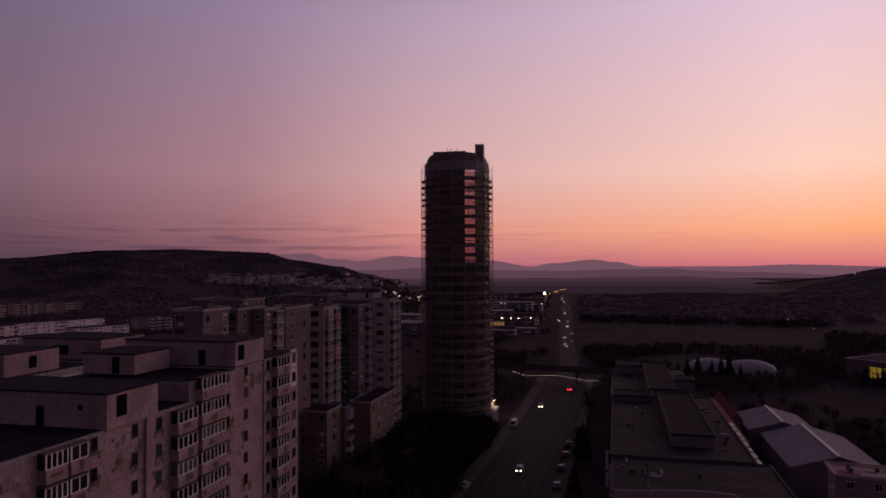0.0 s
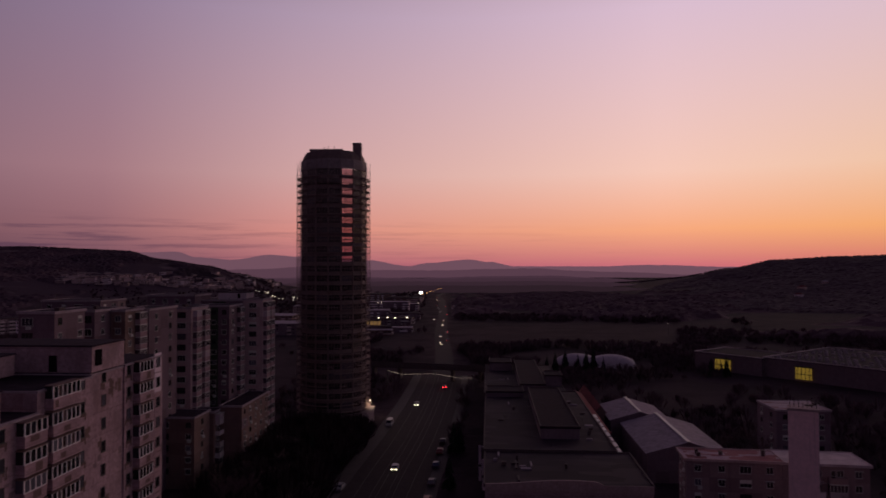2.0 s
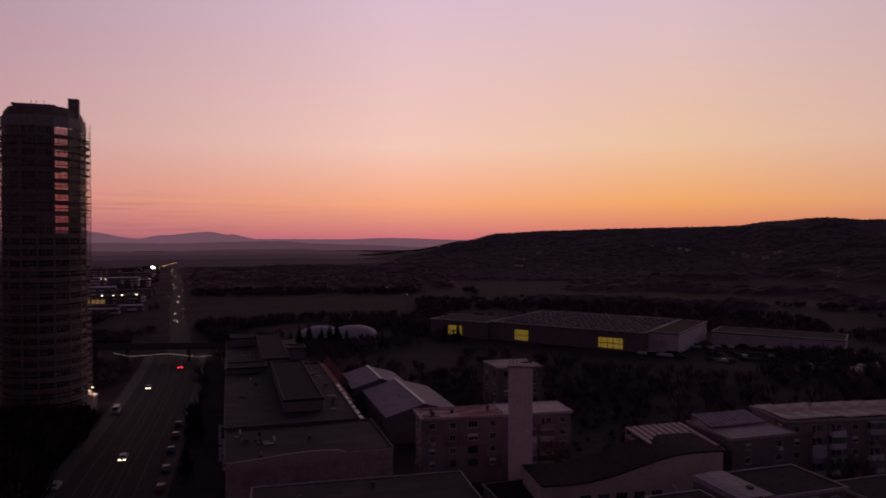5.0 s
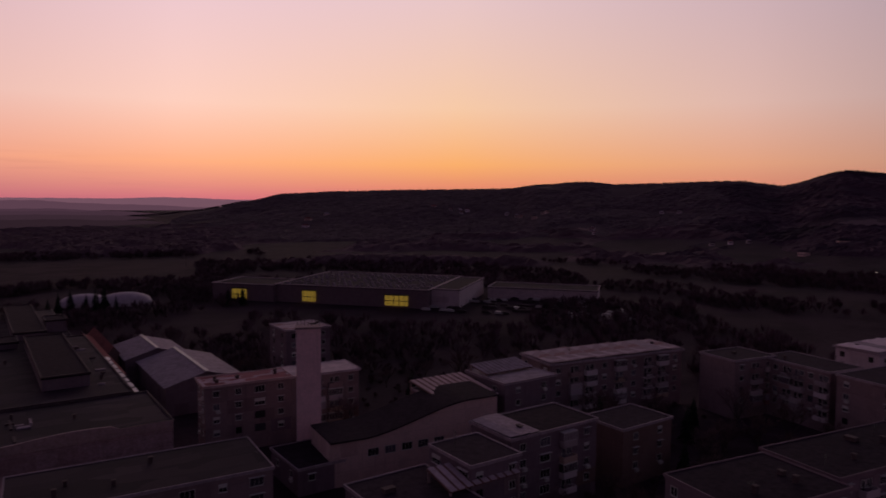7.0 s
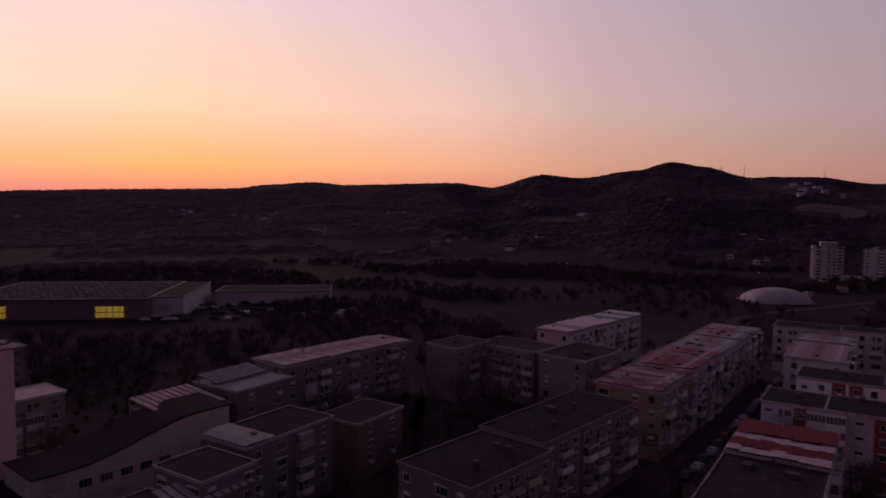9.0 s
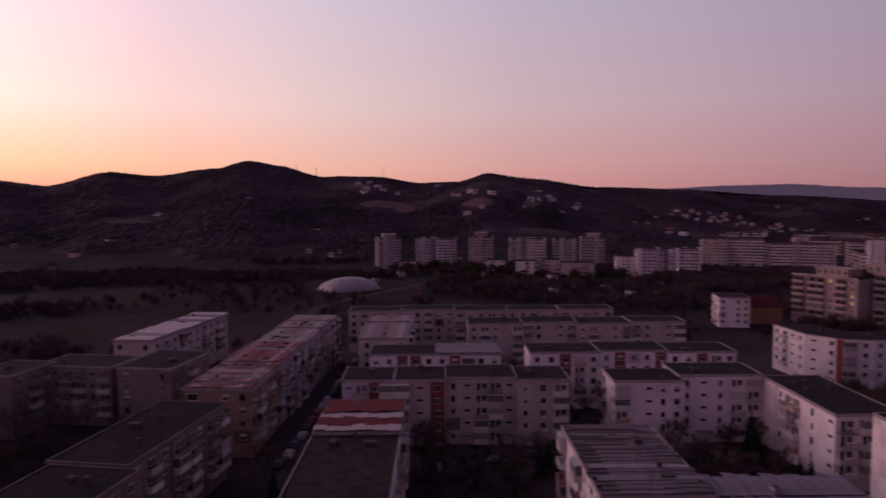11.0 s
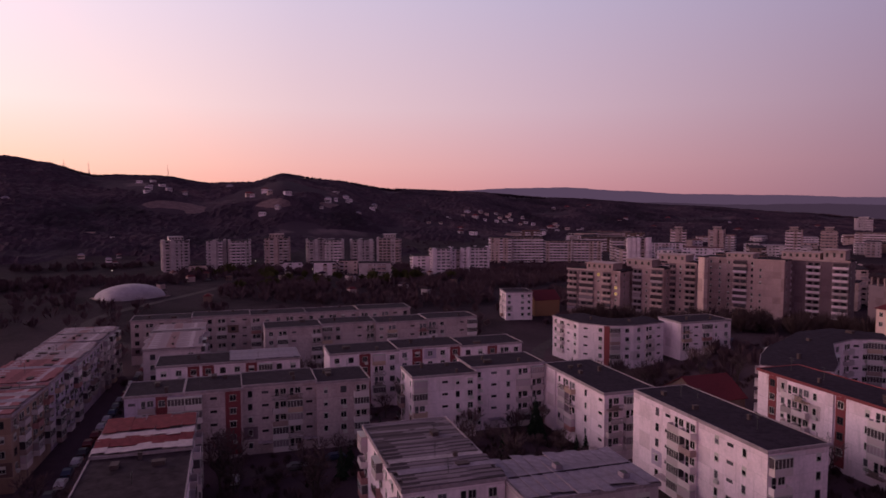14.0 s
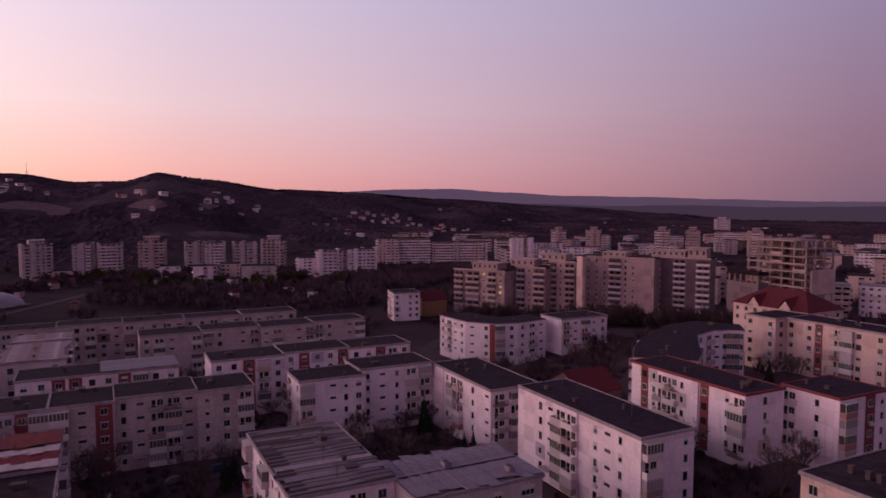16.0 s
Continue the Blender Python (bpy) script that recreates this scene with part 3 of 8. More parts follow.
for offset in (-6.2, 5.9):
    strip(CITY, offset - 0.07, offset + 0.07, 0.058, PAINT, "trim", "white painted lane line", "lane line", 0.006)


LANE = surface("lane_asphalt", (0.085, 0.06, 0.066), 0.9, 0, 0.7, 0.35, 0.5, 0.15, spec=0.08)
for lane in ([(70, 31), (135, 28.5), (250, 22.5)], [(164.5, -92), (165, 26)], [(60, -64), (118, -63), (133, -52), (137, -30), (136.5, 3)], [(60, -92), (112, -91), (165, -93), (208, -97), (236, -118), (262, -160)], [(206, -97), (208.5, -40), (209, 3)],
             [(165, -93), (162, -130), (170, -165), (160, -190)], [(250, 22), (330, 60), (420, 20), (520, -40)], [(126, 64), (180, 60), (250, 66)]):
    strip(bend(lane), -2.4, 2.4, 0.06, LANE, "road", "cracked grey asphalt lane between the blocks", "lane", 0.1)


# ---- apartment blocks ----
STOREY = 2.75


def window_mesh(w, h, bars, casing=None, glass=None, depth=0.06):
    """A framed window that faces -y, its middle at the origin."""
    bm = bmesh.new()
    t = 0.07
    box(bm, -w / 2, -0.02, -h / 2, w / 2, 0.03, h / 2, 1)
    uprights = [(-w / 2 - t, -w / 2), *((-w / 2 + w * k / bars - 0.03, -w / 2 + w * k / bars + 0.03) for k in range(1, bars)), (w / 2, w / 2 + t)]
    lattice(bm, uprights, [(-h / 2 - t, -h / 2), (h / 2, h / 2 + t)], -depth, 0.03)
    box(bm, -w / 2 - 0.1, -depth - 0.08, -h / 2 - t - 0.05, w / 2 + 0.1, 0.03, -h / 2 - t)
    return mesh_of("window", bm, casing or FRAME, glass or GLASS)


def window_variants(w, h, bars):
    """The same window with a cooler below it, with a blind half down, with bare wood."""
    meshes = [window_mesh(w, h, bars)]
    for extra in ("cooler", "blind", "dark", "hood"):
        bm = bmesh.new()
        bm.from_mesh(window_mesh(w, h, bars))
        if extra == "cooler":
            box(bm, -0.1, -0.4, -h / 2 - 0.75, 0.75, 0.0, -h / 2 - 0.2)
        elif extra == "blind":
            box(bm, -w / 2, -0.03, 0.05, w / 2, -0.021, h / 2, 0)
        elif extra == "hood":
            box(bm, -w / 2 - 0.2, -0.5, h / 2 + 0.08, w / 2 + 0.2, 0.0, h / 2 + 0.14)
        meshes.append(mesh_of("window", bm, DARKFRAME if extra == "dark" else FRAME, GLASS))
    return meshes + meshes[:1]


def slit_mesh():
    """A low, wide pantry window in a thin frame."""
    bm = bmesh.new()
    box(bm, -0.62, -0.02, -0.2, 0.62, 0.03, 0.2, 1)
    lattice(bm, [(-0.68, -0.62), (-0.03, 0.03), (0.62, 0.68)], [(-0.26, -0.2), (0.2, 0.26)], -0.05, 0.03)
    return mesh_of("window", bm, DARKFRAME, GLASS)


def balcony_meshes(w=3.2, d=1.15, kind="open", panel=None):
    """A balcony that faces -y, its floor at z 0: the slab with its parapet, the door behind, and glazing where it was closed in."""
    bm = bmesh.new()
    box(bm, -w / 2, -d, -0.16, w / 2, 0.0, 0.0)
    if kind == "rail":
        lattice(bm, [(-w / 2 + w * k / 12 - 0.02, -w / 2 + w * k / 12 + 0.02) for k in range(13)], [(0.0, 0.05), (0.92, 1.0)], -d, -d + 0.05, 1)
        box(bm, -w / 2 + 0.5, -d + 0.06, 0.0, w / 2 - 0.9, -d + 0.1, 0.85)
    else:
        trough(bm, w, d, 0.95, 0.08)
    if kind != "glazed":
        # a door and a window behind the parapet
        box(bm, -1.0, -0.03, 0.05, -0.25, 0.0, 2.1, 3)
        box(bm, 0.1, -0.03, 0.95, 1.2, 0.0, 2.1, 3)
        lattice(bm, [(-1.07, -1.0), (-0.25, -0.18)], [(2.1, 2.17), (1.0, 1.06)], -0.06, 0.0, 2)
        lattice(bm, [(0.03, 0.1), (0.62, 0.68), (1.2, 1.27)], [(0.88, 0.95), (2.1, 2.17)], -0.06, 0.0, 2)
    tray = mesh_of("balcony", bm, panel or BALCONY, RAIL, FRAME, GLASS)
    if kind != "glazed":
        return (("", tray), None)
    bm = bmesh.new()
    box(bm, -w / 2 + 0.03, -d + 0.03, 0.95, w / 2 - 0.03, -d + 0.06, 2.4, 1)
    for s in (-1, 1):
        box(bm, s * (w / 2 - 0.04) - 0.015, -d + 0.06, 0.95, s * (w / 2 - 0.04) + 0.015, 0.0, 2.4, 1)
    lattice(bm, [(-w / 2 + w * k / 5 - 0.045, -w / 2 + w * k / 5 + 0.045) for k in range(6)], [(0.95, 1.02), (2.36, 2.45)], -d, -d + 0.09)
    box(bm, -w / 2 - 0.06, -d - 0.03, 2.45, w / 2 + 0.06, 0.0, 2.54)
    return (("", tray), ("glazing", mesh_of("glazing", bm, FRAME, GLAZE)))


def aerial_mesh(h):
    """A thin television aerial with cross bars."""
    bm = bmesh.new()
    box(bm, -0.03, -0.03, 0, 0.03, 0.03, h)
    for k, z in enumerate((0.95, 0.85, 0.72)):
        box(bm, -0.7 + 0.12 * k, -0.02, z * h, 0.7 - 0.12 * k, 0.02, z * h + 0.04)
    return mesh_of("vent", bm, RAIL)


def vent_mesh(w, d, h):
    bm = bmesh.new()
    box(bm, -w / 2, -d / 2, 0, w / 2, d / 2, h)
    box(bm, -w / 2 - 0.08, -d / 2 - 0.08, h, w / 2 + 0.08, d / 2 + 0.08, h + 0.1)
    return mesh_of("vent", bm, BRICK)


SHAPES = {
    "w": window_mesh(1.15, 1.2, 2),
    "n": window_mesh(0.75, 1.15, 1),
    "W": window_mesh(2.1, 1.35, 3),
    "s": slit_mesh(),
    "b": balcony_meshes(kind="open"),
    "g": balcony_meshes(kind="glazed"),
    "G": balcony_meshes(kind="glazed", panel=HIGHRISE),
    "h": balcony_meshes(kind="rail"),
    "q": window_mesh(1.35, 1.3, 2, None, LIT_WARM),
}
VARIANTS = {"w": window_variants(1.15, 1.2, 2), "n": window_variants(0.75, 1.15, 1), "W": window_variants(2.1, 1.35, 3)}
VENTS = [vent_mesh(0.9, 0.6, 0.6), vent_mesh(0.6, 0.6, 1.0), vent_mesh(1.8, 1.0, 0.6), vent_mesh(0.5, 0.5, 0.8), aerial_mesh(2.6), aerial_mesh(1.8)]
dice = random.Random(7)


def stain_mesh(seed):
    """Ragged patches of bare, sooty render below and beside a window."""
    rng = random.Random(seed)
    bm = bmesh.new()
    left, right, low = rng.uniform(0.6, 0.85), rng.uniform(0.6, 0.85), -rng.uniform(1.0, 1.15)
    box(bm, -left, -0.006, low, right, 0.01, -0.66)
    for x0, x1 in ((-left, -left + rng.uniform(0.25, 0.4)), (right - rng.uniform(0.25, 0.4), right)):
        box(bm, x0, -0.006, low - rng.uniform(0.25, 0.5), x1, 0.01, low)
    if seed % 2:
        box(bm, 0.46, -0.006, -0.66, 0.46 + rng.uniform(0.2, 0.5), 0.01, rng.uniform(-0.3, 0.3))
    return mesh_of("stain", bm, STAIN)


STAINS = [stain_mesh(k) for k in range(4)]
FOOT = []          # built-over rectangles: middle, half sizes, turn


def panel_mesh(w, h, material):
    bm = bmesh.new()
    box(bm, -w / 2, -0.05, 0, w / 2, 0.02, h)
    return mesh_of("panel", bm, material)


def block(x0, y0, x1, y1, top, faces, wall=None, roof=None, turn=0.0, base=None, label="", name="apartment_block", trim=None, vents=6, overhang=0.25, lit=0.0, storey=STOREY,
          group="apartment blocks", parapet=0.35, pivot=None, stains=0.0, sheets=0, patches=0.065, cover=1.0, ragged=0.4, sheet_of=None):
    """A flat-roofed apartment block over a rectangle of the plan. faces: for a side (w, e, n, s) the columns of its front, left to right as one faces it:
    w window, n narrow window, W wide window, s pantry slits, b g h balconies, r a red strip with windows, . blank."""
    wall, roof = wall or WHITE, roof or BITUMEN
    cx, cy = (x0 + x1) / 2, (y0 + y1) / 2
    if pivot:
        d = Matrix.Rotation(radians(turn), 2) @ Vector((cx - pivot[0], cy - pivot[1]))
        cx, cy = pivot[0] + d.x, pivot[1] + d.y
    if base is None:
        base = bank(cx, cy)
    lx, ly, height = abs(x1 - x0), abs(y1 - y0), top - base
    FOOT.append((cx, cy, lx / 2, ly / 2, turn))
    body = thing(name, pose(cx, cy, base, 0, 0, turn), label, "apartment block", group)
    bm = bmesh.new()
    box(bm, -lx / 2, -ly / 2, -0.6, lx / 2, ly / 2, height - 0.3)
    part("wall", mesh_of("wall", bm, wall), body)
    bm = bmesh.new()
    o = overhang
    box(bm, -lx / 2 - o, -ly / 2 - o, height - 0.3, lx / 2 + o, ly / 2 + o, height)
    t = 0.22
    for a in ((-lx / 2 - o, -ly / 2 - o, lx / 2 + o, -ly / 2 - o + t), (-lx / 2 - o, ly / 2 + o - t, lx / 2 + o, ly / 2 + o),
              (-lx / 2 - o, -ly / 2 - o + t, -lx / 2 - o + t, ly / 2 + o - t), (lx / 2 + o - t, -ly / 2 - o + t, lx / 2 + o, ly / 2 + o - t)):
        box(bm, a[0], a[1], height, a[2], a[3], height + parapet * 0.6)
    part("cornice", mesh_of("cornice", bm, trim or COPING), body)
    bm = bmesh.new()
    box(bm, -lx / 2 - o + t, -ly / 2 - o + t, height - 0.02, lx / 2 + o - t, ly / 2 + o - t, height + 0.06)
    part("roof", mesh_of("roof", bm, roof), body)
    for k in range(sheets):
        bm = bmesh.new()
        along = ly > lx
        length, across = (ly, lx) if along else (lx, ly)
        w = length * cover / sheets
        jut = dice.uniform(-ragged, ragged + 0.1)
        for v in box(bm, -w / 2 - 0.06, -across / 2 - jut, 0, w / 2 + 0.06, across / 2 + dice.uniform(-ragged, ragged + 0.1), 0.05):
            v.co.z += dice.uniform(0, 0.16) + 0.04 * (v.co.x + w / 2)
        part("roof_sheet", mesh_of("roof_sheet", bm, (sheet_of or roof) if dice.random() < 0.75 else dice.choice((PATCH_WORN, TIN, COPING))), body, pose(0, 0, height + 0.28) @ Matrix.Rotation(radians(90 if along else 0), 4, "Z") @ pose(-length / 2 + w * (k + 0.5), 0, 0))
    for k in range(vents):
        part("vent", dice.choice(VENTS), body, pose(dice.uniform(-0.45, 0.45) * lx, dice.choice((-0.2, 0.0, 0.22)) * ly, height + 0.05, 0, 0, dice.choice((0, 90))))
    floors = int((height - 0.9) / storey)
    for side, columns in faces.items():
        length = lx if side in "sn" else ly
        out = ly / 2 if side in "sn" else lx / 2
        spin = {"s": 0, "e": 90, "n": 180, "w": 270}[side]
        frame_m = Matrix.Rotation(radians(spin), 4, "Z")
        step = length / len(columns)
        proud = [0.0] * len(columns)
        c = 0
        while len(columns) >= 8 and c < len(columns) - 1:
            run = dice.choice((2, 3, 3, 4))
            if dice.random() < 0.45 and not any(s in "rRv" for s in columns[c:c + run]):
                run = min(run, len(columns) - c)
                bm = bmesh.new()
                box(bm, 0.02, -0.32, -0.4, run * step - 0.02, 0.0, height - 0.32)
                part("bay", mesh_of("bay", bm, dice.choice((WHITE, PALE, LILAC, WHITE)) if wall in (WHITE, PALE, LILAC) else wall), body, frame_m @ pose(-length / 2 + c * step, -out, 0))
                proud[c:c + run] = [0.32] * run
            c += run
        for c, sign in enumerate(columns):
            x = -length / 2 + (c + 0.5) * step
            if sign == ".":
                continue
            if sign in "rRv":
                part("panel", panel_mesh(step * 0.8, height - 1.2, {"r": RED, "R": ORANGE, "v": GREEN}[sign]), body, frame_m @ pose(x, -out, 0.8), "painted facade strip")
                sign = "w"
                push = 0.05
            else:
                push = proud[c]
            if columns[c] == "s" and height < 20:
                bm = bmesh.new()
                box(bm, -1.5, -1.5, 2.5, 1.5, 0.0, 2.68)
                part("entrance_canopy", mesh_of("entrance_canopy", bm, COPING), body, frame_m @ pose(x, -out - push, 0))
            for f in range(floors):
                z = height - 0.55 - (floors - f) * storey
                key = sign
                if key in "bghG":
                    key = key if key == "G" else dice.choice({"b": "bbgh", "g": "gggb", "h": "hhbg"}[sign])
                    if f == 0 and key != "G" and dice.random() < 0.5:
                        key = "g"
                    tray, fitting = SHAPES[key]
                    tray = part("balcony", tray[1], body, frame_m @ pose(x, -out - push, z + 0.1))
                    if fitting:
                        part(fitting[0], fitting[1], tray)
                else:
                    shape = dice.choice(VARIANTS[key]) if key in VARIANTS else SHAPES[key]
                    if stains and key in VARIANTS:
                        shape = VARIANTS[key][dice.choice((3, 3, 3, 0))]
                    if dice.random() < lit:
                        shape = SHAPES["q"]
                    patch = push
                    if sign != "s" and columns[c] not in "rRv" and dice.random() < patches:
                        part("facade_patch", panel_mesh(step - 0.1, STOREY - 0.12, dice.choice((PALE, TAN, CREAM, LILAC) if wall in (WHITE, PALE, LILAC, CREAM) else (SHADE_RENDER, GREYBEIGE, BROWN, STAIN))), body, frame_m @ pose(x, -out - push, z + 0.15))
                        patch = push + 0.05
                    part("window", shape, body, frame_m @ pose(x, -out - patch, z + (1.55 if key != "s" else 1.7)))
                    if stains and dice.random() < stains:
                        part("stain", dice.choice(STAINS), body, frame_m @ pose(x, -out - push, z + 1.55))
    return body


# ---- the estate to the east and south ----
white5 = "white five-storey prefabricated apartment block with a flat dark roof"
redstrip = "white apartment block with dull red facade strips"


def staggered(x0, y0, x1, y1, top, sections, wall, label, vents):
    """A long block whose stairwell sections step back and forth. sections: share of the length from the north end, step back, lift of the roof, columns of the west front."""
    y = y1
    for share, back, lift, columns in sections:
        south = y - (y1 - y0) * share
        block(x0 + back, south, x1 + back * 0.5, y, top + lift, {"w": columns}, wall, label=label, vents=vents, overhang=0.18)
        y = south


staggered(146, -28.5, 158, 9.5, 14.5, ((0.3, 0.0, 0.0, "gsr"), (0.4, 1.0, 0.18, "nsbhs"), (0.3, 0.1, -0.1, "nwg")), DULL, white5, 3)
block(146, 9.5, 157.5, 20.5, 14.5, {"w": "sgrg"}, LILAC, label=white5, vents=3)
block(171, -16, 182.5, 17, 14.5, {"w": "wwrrwwrbww"}, WHITE, label=redstrip, vents=4, sheets=11, cover=0.5, ragged=0.3, sheet_of=TIN)
block(191, 8, 228, 22, 14.5, {"w": "w.w", "s": "wbwbsbwb"}, PALE, PATCH_GREY, label="apartment block with a torn pale sheet roof", vents=2, sheets=13, ragged=0.9)
staggered(172, -76, 183.5, -23.5, 14.5, ((0.34, 0.0, 0.0, "wwrbw"), (0.33, 0.9, 0.15, "wrwwr"), (0.33, 0.2, -0.12, "wwrbw")), WHITE, redstrip, 2)
block(144, -52.5, 154.5, -37.7, 14.5, {"w": "b.snw", "n": "h.n"}, WHITE, label=white5, vents=3)
block(147, -70.5, 158, -52.5, 14.9, {"w": "nsnbb", "n": "..."}, WHITE, label=white5, vents=4)
block(120, -83, 147.2, -71, 14.5, {"n": "..nhb.n.s", "w": "bg."}, WHITE, label=white5, vents=4)
block(76.5, -82, 109.5, -71.2, 18.0, {"n": "..nsgb.nsn.", "w": "g.n"}, WHITE, label="pale five-storey apartment block with a dark flat roof and stacked balconies", vents=6)
block(82.3, -110.3, 111, -100.3, 19.5, {"n": ".rnbbn.r.nb", "w": ".n."}, WHITE, trim=RED, label="white apartment block with red cornice and red facade strips", vents=7)
block(73.2, -126, 84.2, -112.4, 19.5, {"n": "b.n.", "w": "g.rn"}, WHITE, trim=RED, label="white apartment block with red cornice and red facade strips", vents=4)


def curved_block(outer, inner, top, base, label, red=None):
    """A block bent along an arc: two lines of corners, its roof, cornice and columns of windows on the inner side."""
    ob = thing("apartment_block", pose(0, 0, 0), label, "apartment block", "apartment blocks")
    for name, z0, z1, grow, material in (("wall", base - 0.6, top - 0.3, 0.0, WHITE), ("cornice", top - 0.3, top - 0.02, 0.25, COPING), ("roof", top - 0.02, top + 0.08, 0.1, BITUMEN)):
        bm = bmesh.new()
        rows = []
        for p, q in zip(outer, inner):
            p, q = Vector(p), Vector(q)
            d = (p - q).normalized() * grow
            rows.append([bm.verts.new((*c, z)) for c, z in ((p + d, z0), (p + d, z1), (q - d, z1), (q - d, z0))])
        for a, b in zip(rows, rows[1:]):
            for i in range(4):
                bm.faces.new((a[i], b[i], b[(i + 1) % 4], a[(i + 1) % 4]))
        bm.faces.new(rows[0])
        bm.faces.new(rows[-1][::-1])
        bmesh.ops.recalc_face_normals(bm, faces=bm.faces)
        part(name, mesh_of(name, bm, material), ob)
    for line, side in ((inner, 1), (outer, -1)):
        for k, (p, q) in enumerate(zip(line, line[1:])):
            p, q = Vector(p), Vector(q)
            middle, d = (p + q) / 2, (q - p) * side
            FOOT.append((middle.x, middle.y, 6, 6, 0))
            turn = math.degrees(math.atan2(d.y, d.x))
            for f in range(int((top - base - 1) / STOREY)):
                z = top - 0.55 - (f + 1) * STOREY
                cells = max(2, int((q - p).length / 3.6))
                for share, key in (((c + 0.5) / cells, "wbswgw"[(c + 2 * k) % 6]) for c in range(cells)):
                    at = p + (q - p) * share
                    if key in "bg":
                        tray = part("balcony", SHAPES[key][0][1], ob, pose(at.x, at.y, z + 0.1, 0, 0, turn))
                        if key == "g":
                            part("glazing", SHAPES["g"][1][1], tray)
                    elif key == "s":
                        part("window", SHAPES["s"], ob, pose(at.x, at.y, z + 1.55, 0, 0, turn))
                    else:
                        part("window", VARIANTS["w"][f % 3], ob, pose(at.x, at.y, z + 1.55, 0, 0, turn))
    if red is not None:
        p, q = Vector(inner[red]), Vector(inner[red + 1])
        d = p - q
        bm = bmesh.new()
        box(bm, -0.9, -0.2, base, 0.9, 0.1, top - 0.35)
        at = p + (q - p) * 0.97
        part("stair_strip", mesh_of("stair_strip", bm, RED), ob, pose(at.x, at.y, 0, 0, 0, math.degrees(math.atan2(d.y, d.x)) + 180), "red rendered stair strip")
    for k in range(1, len(outer) - 1, 2):
        x, y = (Vector(outer[k]) + Vector(inner[k])) / 2
        part("vent", VENTS[k % 3], ob, pose(x, y, top + 0.05))


curved_block([(114, -103.5), (121.5, -110.5), (128.2, -118.7), (133.4, -128.2), (140.1, -138.7), (141.3, -150.6), (131.5, -157)],
             [(105, -113), (110, -119.5), (117, -126), (126.4, -135.4), (129, -144.1), (127.7, -148.5), (125.2, -151.5)], 19.42, 4.0, "white apartment block bent round a courtyard under a dark roof")
block(100, -181, 127, -170.5, 21.0, {"n": "w.wr.bgw.w", "w": "w.w"}, CREAM, label="cream apartment block with red balcony recesses and dark roof", vents=4)
block(127.2, -180, 137, -166, 21.0, {"n": "w.w", "w": "wgw"}, CREAM, label="cream apartment block end with small windows", vents=2)
curved_block([(213, -117), (203, -119), (200, -121), (199, -125), (201, -134)], [(213, -105.5), (197.5, -107), (189.5, -113), (187.6, -121), (189.8, -133.5)], 14.0, 0.0, "white apartment block bent round the corner with red stair strip", 1)
block(186, -156.5, 198, -137.3, 14.0, {"w": "bsgnw", "n": "..."}, WHITE, label=white5, vents=3)
staggered(218.5, -80, 230, -10, 13.6, ((0.25, 0.0, 0.0, "wbs.b"), (0.25, 1.2, 0.2, "bw.sb"), (0.25, 0.1, -0.1, "wb.sb"), (0.25, 1.1, 0.12, "bw.sb")), DULL, white5, 2)
staggered(240, -62, 251, 31, 14.5, ((0.2, 0.0, 0.0, "wbwws"), (0.2, 1.0, 0.2, "bwbws"), (0.2, 0.0, 0.05, "bwwbs"), (0.2, 1.2, -0.15, "wwbws"), (0.2, 0.2, 0.1, "bwbsw")), DULL, white5, 2)
block(46, -98, 56.5, -79.5, 18.6, {"n": "w.g", "e": "wbw", "w": "w.w"}, CREAM, BITUMEN_WORN, label="cream block with a worn dark roof beside a spruce", vents=3)
block(52.5, -75, 60, -65.5, 14.2, {"n": "ww", "w": "ww"}, SHADE_RENDER, BITUMEN_WORN, label="low block with a plain dark roof", vents=1)
# the nearest roofs
block(87, -36, 115, -21.3, 14.5, {"n": "b.wbnwb", "w": "hwbw"}, WHITE, PATCH_WORN, label="apartment block with a torn, patched grey roof", vents=7, sheets=11, cover=0.56, ragged=0.8)
pale_roof = block(80, -56, 93.7, -36.2, 14.0, {"w": "wWwW", "n": "w.w"}, PALE, TIN, label="apartment block with a pale grey sheet roof", vents=0, sheets=11, ragged=0.9)
height = 14.0 - pale_roof.matrix_basis.translation.z
bm = bmesh.new()
box(bm, -0.15, -9.6, height + 0.3, 0.15, 9.6, height + 0.52)
part("seam", mesh_of("seam", bm, OLD_FELT), pale_roof, None, "dark felt seam along the roof")
for x, y in ((1.4, 1.5), (-4.2, -6.0)):
    bm = bmesh.new()
    box(bm, x - 0.7, y - 0.5, height, x + 0.7, y + 0.5, height + 1.1)
    box(bm, x - 0.55, y - 0.35, height + 1.1, x + 0.55, y + 0.35, height + 1.16, 1)
    part("chimney", mesh_of("chimney", bm, TIN, DARKFRAME), pale_roof, None, "pale chimney with a dark mouth")
block(80, 6.5, 114, 21, 13.6, {"s": "wbwnbwhbw"}, WHITE, BITUMEN_WORN, label="apartment block with a worn dark roof", vents=5)
block(114.2, 6.5, 133, 21, 14.0, {"s": "wbnbw"}, WHITE, TIN, label="apartment block with patched red and white sheet roof", vents=0)
block(80, 46, 99.6, 60, 14.5, {"s": "wbhbw", "w": "w.Ww"}, SHADE_RENDER, OLD_FELT, label=white5, vents=4, trim=DARK_PANEL, turn=-9, pivot=(80, 60))
